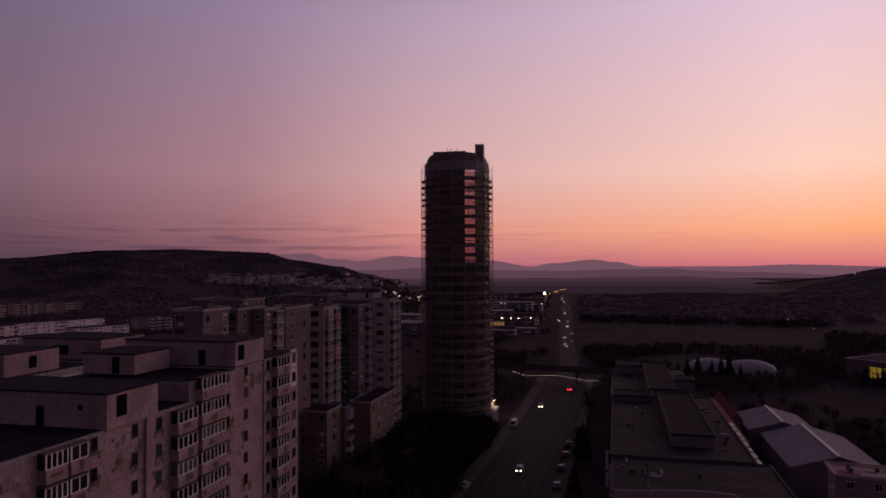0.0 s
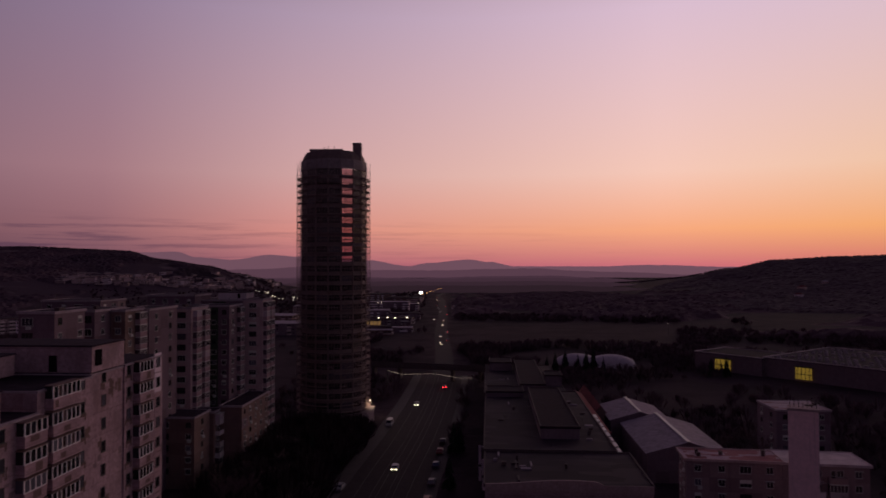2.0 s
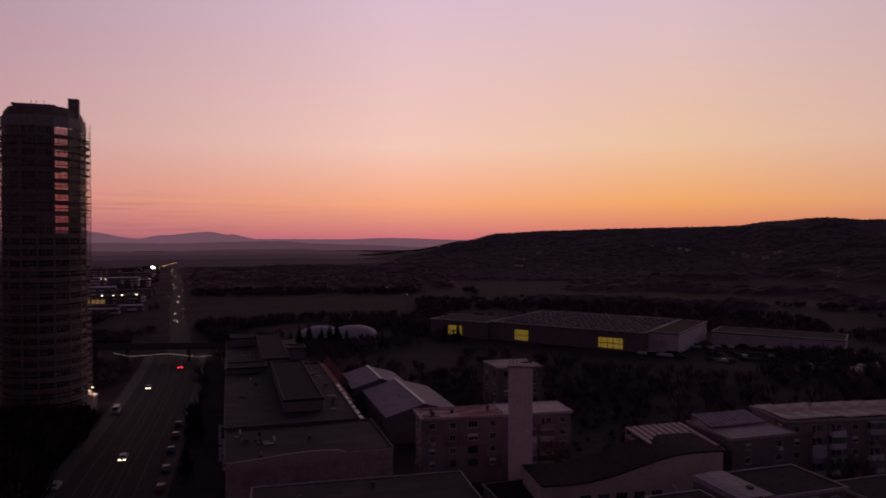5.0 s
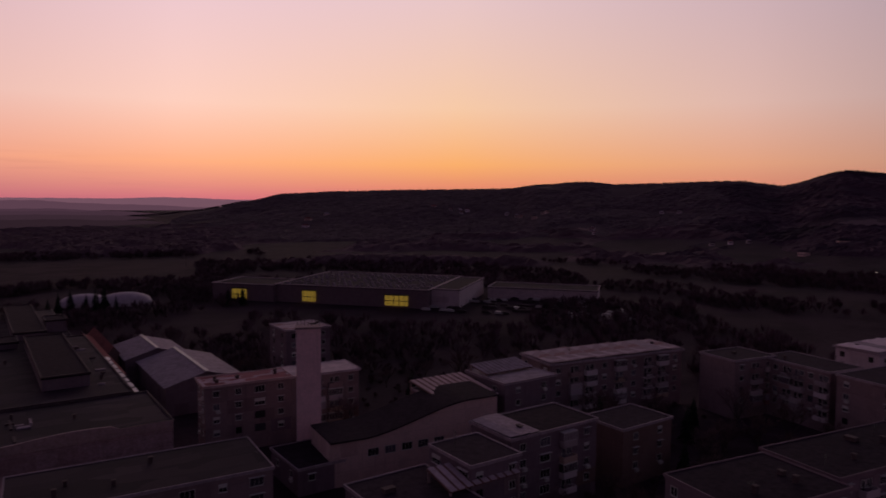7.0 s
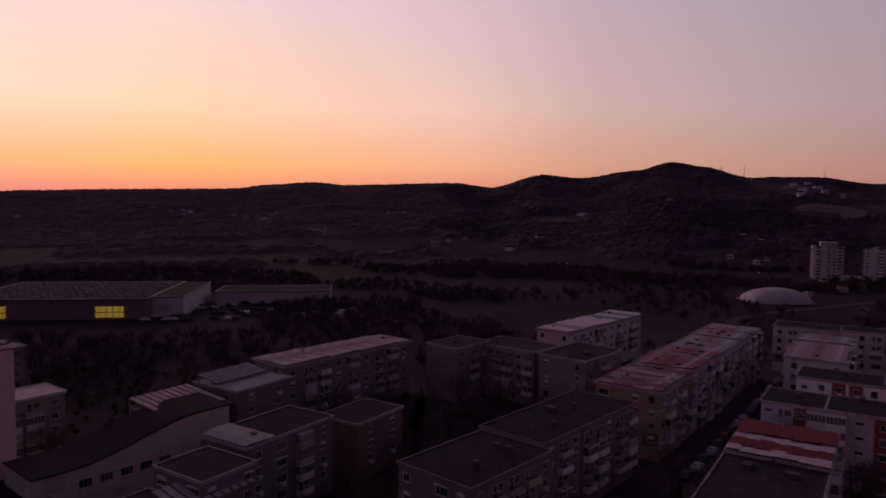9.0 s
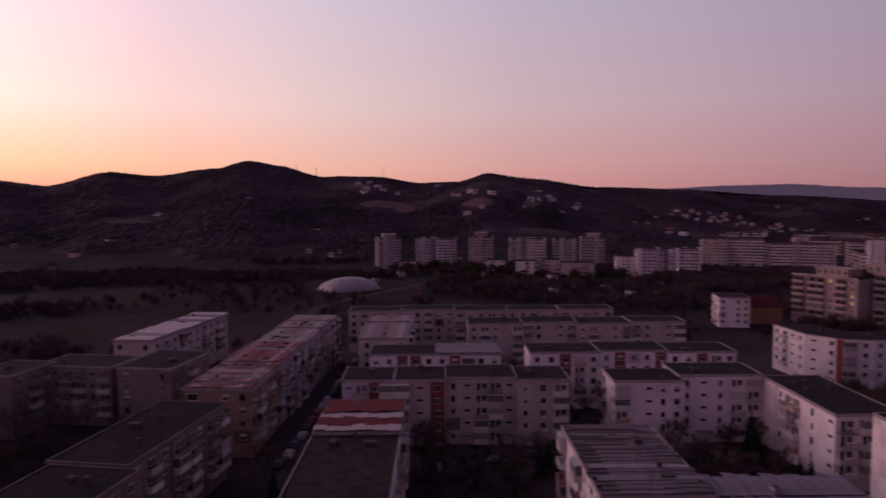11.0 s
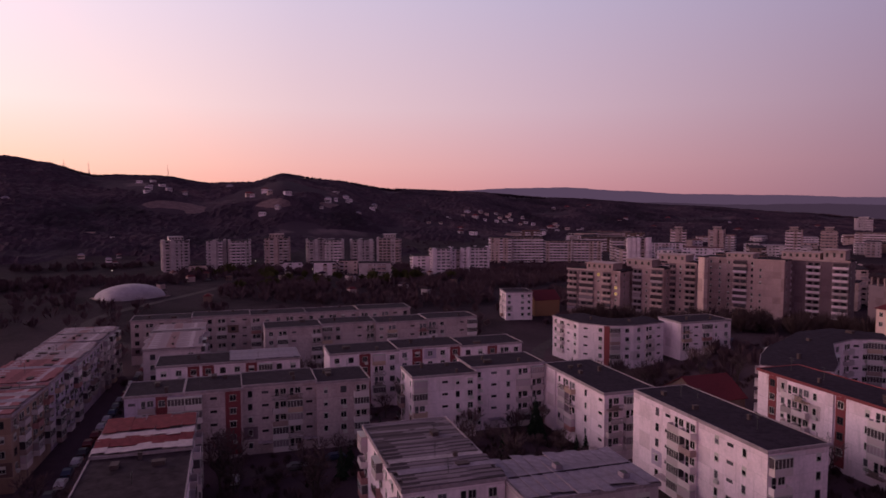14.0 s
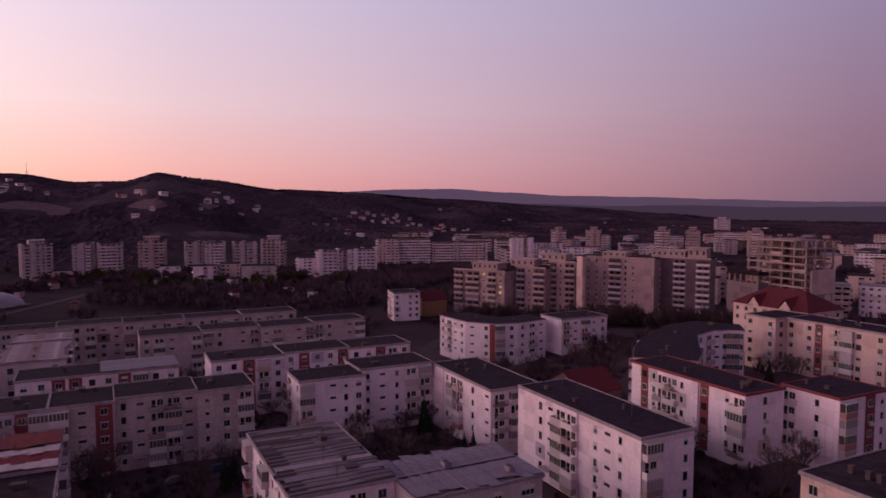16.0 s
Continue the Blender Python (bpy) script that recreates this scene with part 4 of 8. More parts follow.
block(100, 43, 131, 56, 14.5, {"s": "wbwhbwhb", "w": "w"}, SHADE_RENDER, OLD_FELT, label=white5, vents=5, trim=DARK_PANEL, turn=-9, pivot=(115, 50))
# loose sheets over the red and white roof
rng_sheet = random.Random(6)
for x0, x1, material, tilt in ((114.0, 117.4, TIN_WHITE, 3), (117.0, 121.0, TIN_RED, -3), (120.4, 124.6, TIN_WHITE, 4), (124.2, 132.8, TIN_RED, 2)):
    sheet = thing("roof_sheet", pose((x0 + x1) / 2, 13.75, 14.35, 0, tilt, 0), "loose ragged sheet-metal roof cover on the block", "roof cover", "roof covers")
    for k in range(7):
        bm = bmesh.new()
        w = (x1 - x0) / 2
        for v in box(bm, -w - rng_sheet.uniform(-0.5, 0.5), -1.1, -0.03, w + rng_sheet.uniform(-0.7, 0.5), 1.1, 0.03):
            v.co.z += rng_sheet.uniform(-0.03, 0.14)
        odd = rng_sheet.random() < 0.1
        part("sheet", mesh_of("sheet", bm, PATCH_RED if odd else material), sheet, pose(0, -6.3 + 2.1 * k, 0.03 * (k % 2), 0, 0, rng_sheet.uniform(-4, 4)))
# row with rusty sheet roofs along the parking lane
for k, (wall_k, roof_k) in enumerate(((OCHRE, PATCH_RED), (LILAC, PATCH_RED), (LILAC, PATCH_GREY), (PALE, PATCH_GREY))):
    block(140 + 22 * k, 38.5, 161.6 + 22 * k, 52.5, 14.5 + 0.35 * (k % 2), {"s": "wbwbwb", "w": "W.ww"}, wall_k, roof_k, sheets=9, turn=-3.5, pivot=(140, 38.5),
          label="five-storey block with a shallow rusty sheet roof", vents=7, overhang=0.5)
block(189.5, 79, 236, 90.5, 14.5, {"s": "wbwbwwbwbw", "w": "w.w"}, PALE, TIN_SNOW, sheets=10, turn=-8.5, pivot=(189.5, 79), label="apartment block with a pale sheet roof", vents=4, overhang=0.5)
block(152, 95, 166, 106, 14.5, {"w": "...", "s": "wbw"}, GREYBEIGE, turn=-9, pivot=(152, 95), label="grey block with a windowless end wall", vents=2)
block(157.5, 61.5, 176, 75, 14.5, {"w": "w.n", "s": "wbw"}, GREYBEIGE, turn=-9, pivot=(157.5, 61.5), label="grey block with a windowless end wall", vents=2)
block(161, 77, 172.5, 96, 14.2, {"w": "bwhbwb"}, GREYBEIGE, turn=-9, pivot=(161, 77), label="grey block with rows of balconies between two end walls", vents=3)
block(112, 117, 153, 129.5, 14.5, {"s": "wbbwbwhbw", "w": "w.w"}, GREYBEIGE, PATCH_GREY, sheets=9, turn=-9, pivot=(112, 117), label="apartment block with a pale sheet roof", vents=3, overhang=0.5)
block(39, 141.5, 57, 149.5, 14.5, {"s": "wwWw", "w": "ww"}, GREYBEIGE, PATCH_RED, turn=-5, pivot=(39, 141.5), label="grey-brown four-storey building with a rusty sheet roof", vents=4, overhang=0.5, trim=TAN)
block(57.1, 141.8, 73, 151, 14.3, {"s": "wbbw", "w": "ww"}, GREYBEIGE, TIN_WHITE, turn=-5, pivot=(39, 141.5), label="grey four-storey building with a pale sheet roof", vents=1, overhang=0.4, trim=TIN_WHITE)
block(76, 190, 90, 203, 14.5, {"s": "www", "w": "ww"}, SHADE_RENDER, PATCH_GREY, label="grey building with a pale sheet roof", vents=2)
block(72, 84, 92, 95, 14.0, {"s": "wWbw", "w": "ww"}, SHADE_RENDER, OLD_FELT, label="apartment block with a dark roof and a ribbed sheet strip", vents=1, sheets=3, cover=0.3, sheet_of=TIN)
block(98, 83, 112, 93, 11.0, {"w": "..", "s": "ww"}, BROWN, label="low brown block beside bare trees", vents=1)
block(94, 112, 109, 126, 13.6, {"s": "ww", "w": "ww"}, SHADE_RENDER, TIN, label="block with a ribbed grey sheet roof", vents=0)

# ---- the high blocks west of the avenue ----
high = "weathered beige high-rise apartment block with glazed balconies"


def loggia_mesh(w, panes, wild, seed):
    """A balcony closed in with a patched-up row of casements, that faces -y: parapet, frames, panes; some casements stand open."""
    rng = random.Random(seed)
    bm, d = bmesh.new(), 0.95
    box(bm, -w / 2, -d, -0.18, w / 2, 0.0, 0.0)
    trough(bm, w, d, 0.98, 0.1)
    u = rng.uniform(-w / 2, w / 2 - 1.0)
    box(bm, u, -d - 0.012, rng.uniform(-0.1, 0.3), u + rng.uniform(0.5, 1.4), -d + 0.02, rng.uniform(0.5, 0.9), 1)
    tray = mesh_of("balcony", bm, HIGHRISE, STAIN)
    bm = bmesh.new()
    step = w / panes
    lattice(bm, [(-w / 2 + step * k - 0.06, -w / 2 + step * k + 0.06) for k in range(panes + 1)], [(0.98, 1.06), (2.22, 2.3)], -d, -d + 0.1)
    for k in range(panes):
        u = -w / 2 + step * k
        if rng.random() < wild:
            box(bm, u + 0.06, -d + 0.5, 1.06, u + step - 0.06, -d + 0.55, 2.22, 2)
        else:
            box(bm, u + 0.06, -d + 0.04, 1.06, u + step - 0.06, -d + 0.07, 2.22, 1)
    for s_k in (-1, 1):
        box(bm, s_k * (w / 2 - 0.04) - 0.02, -d + 0.1, 1.02, s_k * (w / 2 - 0.04) + 0.02, 0.0, 2.3, 1)
    box(bm, -w / 2 - 0.1, -d - 0.12, 2.3, w / 2 + 0.1, 0.0, 2.4, 2)
    return tray, mesh_of("glazing", bm, CASEMENT, GLASS, STAIN)


def highrise(x_back, sections, label, levels, storey=2.75):
    """An old tower block whose front faces east. sections: north-south span, front, top, first level, columns of the front (place, kind, width)."""
    ob = thing("apartment_block", pose(0, 0, 0), label, "apartment block", "apartment blocks")
    for y0, y1, front, top, first, columns in sections:
        FOOT.append(((x_back + front) / 2, (y0 + y1) / 2, (front - x_back) / 2, (y1 - y0) / 2, 0))
        bm = bmesh.new()
        box(bm, x_back, y0, -0.6, front, y1, top - 0.25)
        part("wall", mesh_of("wall", bm, HIGHRISE), ob)
        bm = bmesh.new()
        box(bm, x_back - 0.1, y0 - 0.08, top - 0.25, front + 0.14, y1 - 0.02, top - 0.02)
        part("cornice", mesh_of("cornice", bm, COPING), ob)
        bm = bmesh.new()
        box(bm, x_back + 0.2, y0 + 0.1, top - 0.02, front - 0.25, y1 - 0.2, top + 0.05)
        part("roof", mesh_of("roof", bm, OLD_FELT), ob)
        for y, kind, w in columns:
            for k in range(first, levels):
                z = 38.35 - storey * k
                seed = int(y * 7) + k * 5
                toss = random.Random(seed)
                if kind == "g":
                    tray, glazing = LOGGIAS[w][seed % 4]
                    tray = part("balcony", tray, ob, pose(front, y, z, 0, 0, 90))
                    part("glazing", glazing, tray)
                elif kind == "o":
                    part("vent_hole", HOLE, ob, pose(front, y, z + 1.2, 0, 0, 90))
                else:
                    shape = VARIANTS["n" if kind in "nN" else "w"][3]
                    part("window", shape, ob, pose(front, y, z + 1.5, 0, 0, 90))
                    if kind == "n" and toss.random() < 0.92:
                        part("stain", STAINS[seed % 4], ob, pose(front, y, z + 1.5, 0, 0, 90))
                    if kind == "p":
                        part("facade_patch", panel_mesh(1.9, 2.6, WHITE if k < 2 else HIGHRISE), ob, pose(front, y, z + 0.1, 0, 0, 90))
                        part("window", VARIANTS["n"][3], ob, pose(front + 0.05, y, z + 1.5, 0, 0, 90))
        rng = random.Random(int(y0 * 3))
        for k in range(int((y1 - y0) * 2.2)):
            y, z = rng.uniform(y0 + 0.8, y1 - 0.8), rng.uniform(6, top - 1.5)
            bm = bmesh.new()
            for j in range(3):
                u, v = rng.uniform(-0.5, 0.5), rng.uniform(-0.6, 0.6)
                box(bm, u, -0.008 - 0.004 * j, v, u + rng.uniform(0.25, 0.8), 0.01, v + rng.uniform(0.3, 1.1))
            part("bare_patch", mesh_of("bare_patch", bm, rng.choice((STAIN, STAIN, BROWN, GREYBEIGE))), ob, pose(front, y, z, 0, 0, 90))
    return ob


bm = bmesh.new()
bmesh.ops.create_cone(bm, cap_ends=True, segments=10, radius1=0.16, radius2=0.16, depth=0.06, matrix=Matrix.Rotation(radians(90), 4, "X"))
# a flat disc; the hole's inner shade is in its dark paint
HOLE = mesh_of("vent_hole", bm, DARKFRAME)
LOGGIAS = {w: [loggia_mesh(w, panes, wild, k + int(w * 10)) for k in range(4)] for w, panes, wild in ((2.3, 4, 0.0), (1.9, 2, 0.1), (3.4, 4, 0.12), (4.7, 6, 0.2), (3.5, 4, 0.3))}
highrise(-62, [
    (38, 60.3, -46.0, 38.1, 1, [(43.0, "n", 0), (48.2, "g", 2.3), (50.7, "g", 1.9), (53.4, "n", 0), (55.9, "o", 0), (58.9, "N", 0)]),
    (60.3, 67.6, -45.7, 38.25, 1, [(62.2, "n", 0), (65.9, "g", 3.4)]),
    (67.6, 77.3, -45.9, 40.4, 0, [(71.2, "g", 4.7), (75.4, "n", 0)]),
    (77.3, 84.5, -46.1, 40.6, 0, [(80.1, "N", 0)]),
    (84.5, 94.6, -45.9, 40.7, 0, [(85.5, "n", 0), (88.4, "g", 3.5), (93.2, "p", 0)]),
], "weathered beige tower block with patched glazed balconies and soot stains", 14)
# rows of high-rises behind it
block(-100, 78, -82, 96, 37.5, {"e": "wbgw", "s": "wbbw"}, HIGHRISE, label=high, vents=2, stains=0.9)
block(-102, 97, -80, 114, 37.5, {"e": "wbbw", "s": "wgbw"}, HIGHRISE, label=high, vents=2, stains=0.9)
dull = "grey high-rise apartment block with bands of windows"
block(-87, 122.5, -80, 132, 44.6, {"s": "W.", "e": "w.w"}, DARK_PANEL, label=dull, vents=1, patches=0.0)
block(-92, 138, -81.5, 150, 43.9, {"s": "wGW", "e": "wG"}, DARK_PANEL, label=dull, vents=1, patches=0.0)
block(-81.4, 144, -78.2, 151.8, 43.6, {"s": "w", "e": "wG"}, BROWN, label="beige high-rise apartment block with ochre bays", vents=0, patches=0.0)
block(-84, 152, -77, 166, 43.3, {"s": "WW", "e": "ww"}, DARK_PANEL, label=dull, vents=1, patches=0.0)
block(-132, 196, -114, 210, 43.0, {"e": "wbw", "s": "wwWw"}, DARK_PANEL, label=dull, vents=2)
green = "grey and green high-rise apartment block"
block(-86, 178, -80.2, 192, 42.2, {"s": "v"}, GREYBEIGE, label=green, vents=0, patches=0.0)
block(-81, 172, -76, 182.5, 42.4, {"s": "W", "e": "GG"}, TAN, label="pale high-rise bay with dark window bands and glazed balconies", vents=1, patches=0.0)
block(-98, 192.5, -84, 204, 44.8, {"s": "nwwn"}, DARK_PANEL, label=dull, vents=2, patches=0.0)
block(-80, 186, -71.4, 196, 42.2, {"s": "Wvw", "e": "wG"}, DARK_PANEL, label=green, vents=2, patches=0.0)
block(-71.2, 196, -65.4, 204.5, 43.5, {"s": "W", "e": "GG"}, TAN, label="pale high-rise bay with dark window bands and glazed balconies", vents=1, patches=0.0)
block(-86, 197, -71.4, 214, 43.2, {"s": "wvW", "e": "w"}, DARK_PANEL, label=green, vents=1, patches=0.0)
# low brown blocks at their feet
brown = "brown apartment block beside the high-rises"
block(-79, 161, -70.2, 170, 17.0, {"s": "W.w", "e": "w"}, BROWN, label=brown, vents=1)
block(-76, 170.2, -69.2, 175.5, 16.4, {"s": "b", "e": "b"}, BROWN, label=brown, vents=0)
block(-69, 174, -63.4, 195, 17.2, {"s": "..", "e": "nwnwn"}, BROWN, label=brown, vents=2)


def roof_house(x0, y0, x1, y1, z0, z1, openings, wall=HIGHRISE, label="plastered lift house on the flat roof"):
    """A lift and stair house on a roof, with a slab, dark openings and a low door."""
    ob = thing("lift_house", pose((x0 + x1) / 2, (y0 + y1) / 2, z0), label, "lift house", "lift houses")
    lx, ly, h = x1 - x0, y1 - y0, z1 - z0
    bm = bmesh.new()
    box(bm, -lx / 2, -ly / 2, 0, lx / 2, ly / 2, h - 0.18)
    part("wall", mesh_of("wall", bm, wall), ob)
    bm = bmesh.new()
    box(bm, -lx / 2 - 0.12, -ly / 2 - 0.12, h - 0.18, lx / 2 + 0.12, ly / 2 + 0.12, h)
    part("roof", mesh_of("roof", bm, BITUMEN), ob)
    for side, u, w, z, g in openings:
        bm = bmesh.new()
        if side == "e":
            box(bm, lx / 2 - 0.05, u - w / 2, z, lx / 2 + 0.03, u + w / 2, z + g)
        else:
            box(bm, u - w / 2, -ly / 2 - 0.03, z, u + w / 2, -ly / 2 + 0.05, z + g)
        part("opening", mesh_of("opening", bm, VOID), ob, None, "unglazed opening with its inner shade painted flat")


roof_house(-61.5, 54.6, -45.62, 61.9, 38.05, 41.5, [("e", -1.7, 1.4, 1.0, 2.0), ("s", 0.5, 0.9, 0.1, 1.9), ("s", 5.0, 0.5, 1.8, 0.5)])
roof_house(-61.8, 77.4, -46.0, 84.5, 40.7, 43.9, [("e", -2.2, 1.5, 0.7, 1.9), ("s", 3.2, 1.0, 0.1, 1.9)])
roof_house(-61, 69, -54, 75.5, 40.7, 43.2, [("s", 1.0, 1.0, 0.1, 1.9)])
roof_house(-98, 80, -84, 90, 37.6, 41.0, [("e", 0, 1.4, 0.8, 1.8)])
roof_house(-100, 99, -84, 110, 37.6, 41.2, [("e", 2, 2.8, 0.8, 1.8), ("s", 0, 3.0, 0.8, 1.6)])
roof_house(-80, 199.6, -71.5, 206, 43.25, 45.4, [("s", 2, 0.8, 0.4, 1.4)], PALE)


# ---- the round tower under construction ----
CLAD = surface("dark_facade_panel", (0.27, 0.19, 0.195), 0.7, 0, 0.8, 0.3, 0.3, 0, True, 0.5)
CLAD_PALE = surface("grey_crown_panel", (0.30, 0.235, 0.25), 0.7, 0, 0.8, 0.3, 0.3, 0, True)
TINTED = bpy.data.materials.new("tinted_clear_glass")
TINTED.use_nodes = True
clear = Nodes(TINTED.node_tree)
sheet_glass = clear.add("ShaderNodeBsdfPrincipled")
sheet_glass.inputs["Base Color"].default_value = (0.42, 0.24, 0.27, 1)
sheet_glass.inputs["Roughness"].default_value = 0.0
sheet_glass.inputs["IOR"].default_value = 1.1
sheet_glass.inputs["Transmission Weight"].default_value = 1.0
clear.wire(sheet_glass.outputs[0], clear.add("ShaderNodeOutputMaterial").inputs[0])
DARKGLASS = glass_material("tower_glass", (0.012, 0.011, 0.013), 0.06)


def ring(bm, sides, r0, r1, z0, z1, slot=0, spin=0.0):
    """A closed ring of flat sides."""
    v = []
    for k in range(sides):
        a = 2 * math.pi * (k + spin) / sides
        c, s = math.cos(a), math.sin(a)
        v.append([bm.verts.new((r * c, r * s, z)) for r, z in ((r0, z0), (r1, z0), (r1, z1), (r0, z1))])
    for k in range(sides):
        p, q = v[k], v[(k + 1) % sides]
        for i in range(4):
            j = (i + 1) % 4
            bm.faces.new((p[i], q[i], q[j], p[j])).material_index = slot


def build_tower():
    tower = thing("office_tower", pose(-52.3, 230, 0, 0, 0, 3), "dark round high-rise tower under construction wrapped in scaffolding", "tower")
    sides, r, storey, floors = 16, 10.7, 3.15, 27
    bm = bmesh.new()
    box(bm, -6, -1.5, 0, 1.0, 5.5, 88)
    part("core", mesh_of("core", bm, CONCRETE), tower, None, "bare concrete lift core")
    def floor_plate(slot):
        """A floor; high up it leaves a slot open between the core and the east bays."""
        plate = bmesh.new()
        ring(plate, sides, 0.2, r - 0.3, -0.3, 0.0)
        if slot:
            axis = Vector((math.cos(radians(9.8)), math.sin(radians(9.8)), 0))
            other = plate.copy()
            for bm_k, place, sign in ((plate, 1.9, 1), (other, 7.0, -1)):
                bmesh.ops.bisect_plane(bm_k, geom=bm_k.verts[:] + bm_k.edges[:] + bm_k.faces[:], plane_co=axis * place, plane_no=axis * sign, clear_outer=True)
            rest = bpy.data.meshes.new("rest")
            other.to_mesh(rest)
            other.free()
            plate.from_mesh(rest)
        return mesh_of("floor_slab", plate, CONCRETE)

    slab, slab_slot = floor_plate(False), floor_plate(True)
    bm = bmesh.new()
    ring(bm, sides, r - 0.25, r, -0.35, 0.95)
    rear = [f for f in bm.faces if 38 < math.degrees(math.atan2(f.calc_center_median().y, f.calc_center_median().x)) < 118]
    whole = bm.copy()
    bmesh.ops.delete(bm, geom=rear, context="FACES")
    band, band_open = mesh_of("spandrel", whole, CLAD), mesh_of("spandrel", bm, CLAD)
    bm = bmesh.new()
    side = 2 * r * math.sin(math.pi / sides)
    box(bm, -side / 2 + 0.25, -0.04, 0.95, side / 2 - 0.25, 0.02, storey - 0.35, 1)
    for k in range(5):
        x = -side / 2 + 0.25 + (side - 0.5) * k / 4
        box(bm, x - 0.05, -0.12, 0.95, x + 0.05, 0.03, storey - 0.35)
    box(bm, -side / 2 + 0.2, -0.1, 1.9, side / 2 - 0.2, 0.0, 2.0)
    pane = mesh_of("window", bm, CLAD, DARKGLASS)
    bm = bmesh.new()
    for k in range(5):
        x = -side / 2 + 0.25 + (side - 0.5) * k / 4
        box(bm, x - 0.06, -0.12, 0.95, x + 0.06, 0.03, storey - 0.35)
    box(bm, -side / 2 + 0.2, -0.1, 1.9, side / 2 - 0.2, 0.0, 2.0)
    box(bm, -side / 2 + 0.25, -0.02, 0.95, side / 2 - 0.25, 0.0, storey - 0.35, 1)
    empty = mesh_of("window", bm, CLAD, TINTED)
    bm = bmesh.new()
    box(bm, -0.2, -0.2, 0, 0.2, 0.25, floors * storey - 0.3)
    pier = mesh_of("pier", bm, CLAD)
    apothem = r * math.cos(math.pi / sides)
    for f in range(floors + 1):
        high = floors - 10 <= f
        part("floor_slab", slab_slot if high else slab, tower, pose(0, 0, f * storey))
        if f < floors:
            part("spandrel", band_open if high else band, tower, pose(0, 0, f * storey))
    for k in range(sides):
        a = 360 * (k + 0.5) / sides
        part("pier", pier, tower, pose(r * math.cos(radians(a + 180 / sides)), r * math.sin(radians(a + 180 / sides)), 0, 0, 0, a + 180 / sides + 90)) if k not in (2, 3) else None
        front = math.cos(radians(a + 90 - 4)) > 0.05
        for f in range(floors):
            m = pose(apothem * math.cos(radians(a)), apothem * math.sin(radians(a)), f * storey, 0, 0, a + 90)
            open_bay = f >= floors - 10 and k == 13
            if front:
                part("window", empty if open_bay else pane, tower, m)
    bm = bmesh.new()
    for k in range(sides):
        a = 360 * (k + 0.5) / sides
        if math.cos(radians(a + 86)) > 0.05:
            continue
        m = pose(apothem * math.cos(radians(a)), apothem * math.sin(radians(a)), 0, 0, 0, a + 90)
        for f in range(floors - 10 if k in (2, 3, 4) else floors):
            vs = box(bm, -side / 2 + 0.25, -0.04, f * storey + 0.95, side / 2 - 0.25, 0.02, f * storey + storey - 0.35)
            for v in vs:
                v.co = m @ v.co
    part("rear_glazing", mesh_of("rear_glazing", bm, DARKGLASS), tower, None, "", "stuff")
    top = floors * storey
    bm = bmesh.new()
    ring(bm, sides, r - 0.2, r + 0.35, top - 0.2, top + 2.9)
    rear = [f for f in bm.faces if 38 < math.degrees(math.atan2(f.calc_center_median().y, f.calc_center_median().x)) < 118]
    bmesh.ops.delete(bm, geom=rear, context="FACES")
    part("crown", mesh_of("crown", bm, CLAD_PALE), tower, None, "grey panelled crown band")
    bm = bmesh.new()
    ring(bm, sides, 0.1, r - 0.2, top + 2.5, top + 2.95)
    for k in range(6):
        ring(bm, sides, r - 1.3 - 0.1 * k * k * 0.5, r - 0.2 - 0.1 * k * k * 0.5, top + 2.9 + 0.5 * k, top + 3.3 + 0.5 * k)
    part("louvre", mesh_of("louvre", bm, CLAD), tower)
    bm = bmesh.new()
    ring(bm, sides, 0.1, r - 1.9, top + 2.9, top + 6.0)
    box(bm, -7.0, -6.5, top + 6.0, 4.0, 5, top + 6.6)
    part("plant_room", mesh_of("plant_room", bm, CLAD), tower)
    bm = bmesh.new()
    box(bm, 7.0, -4.4, top + 3.0, 9.8, -1.8, top + 9.0)
    part("lift_head", mesh_of("lift_head", bm, CLAD), tower, None, "dark lift head above the roof")
    for x in (-2.5, -1.2, 0.8):
        bm = bmesh.new()
        box(bm, x - 0.06, -4.06, top + 6.6, x + 0.06, -3.94, top + 8.0)
        part("antenna", mesh_of("antenna", bm, RAIL), tower)
    # scaffolding: posts, ledgers, boards and braces
    bm = bmesh.new()
    posts, rs = 36, (r + 0.4, r + 1.55)
    pts = [(math.cos(2 * math.pi * k / posts), math.sin(2 * math.pi * k / posts)) for k in range(posts)]
    rng = random.Random(3)
    for k, (c, s) in enumerate(pts):
        for q in rs:
            box(bm, q * c - 0.03, q * s - 0.03, 0, q * c + 0.03, q * s + 0.03, top + 1.5 + rng.uniform(-1, 2.4))
    def beam(p, q, w):
        p, q = Vector(p), Vector(q)
        m = (q - p).to_track_quat("Z", "Y").to_matrix().to_4x4()
        m.translation = p
        for v in box(bm, -w, -w, 0, w, w, (q - p).length):
            v.co = m @ v.co
    for f in range(1, 41):
        z = f * 2.05
        for k in range(posts):
            (c, s), (d, e) = pts[k], pts[(k + 1) % posts]
            beam((rs[1] * c, rs[1] * s, z + 1.0), (rs[1] * d, rs[1] * e, z + 1.0), 0.03)
            if rng.random() < 0.8:
                v = [bm.verts.new(p) for p in ((rs[0] * c, rs[0] * s, z), (rs[1] * c, rs[1] * s, z), (rs[1] * d, rs[1] * e, z), (rs[0] * d, rs[0] * e, z))]
                w = [bm.verts.new(u.co + Vector((0, 0, 0.1))) for u in v]
                bm.faces.new(v)
                bm.faces.new(w)
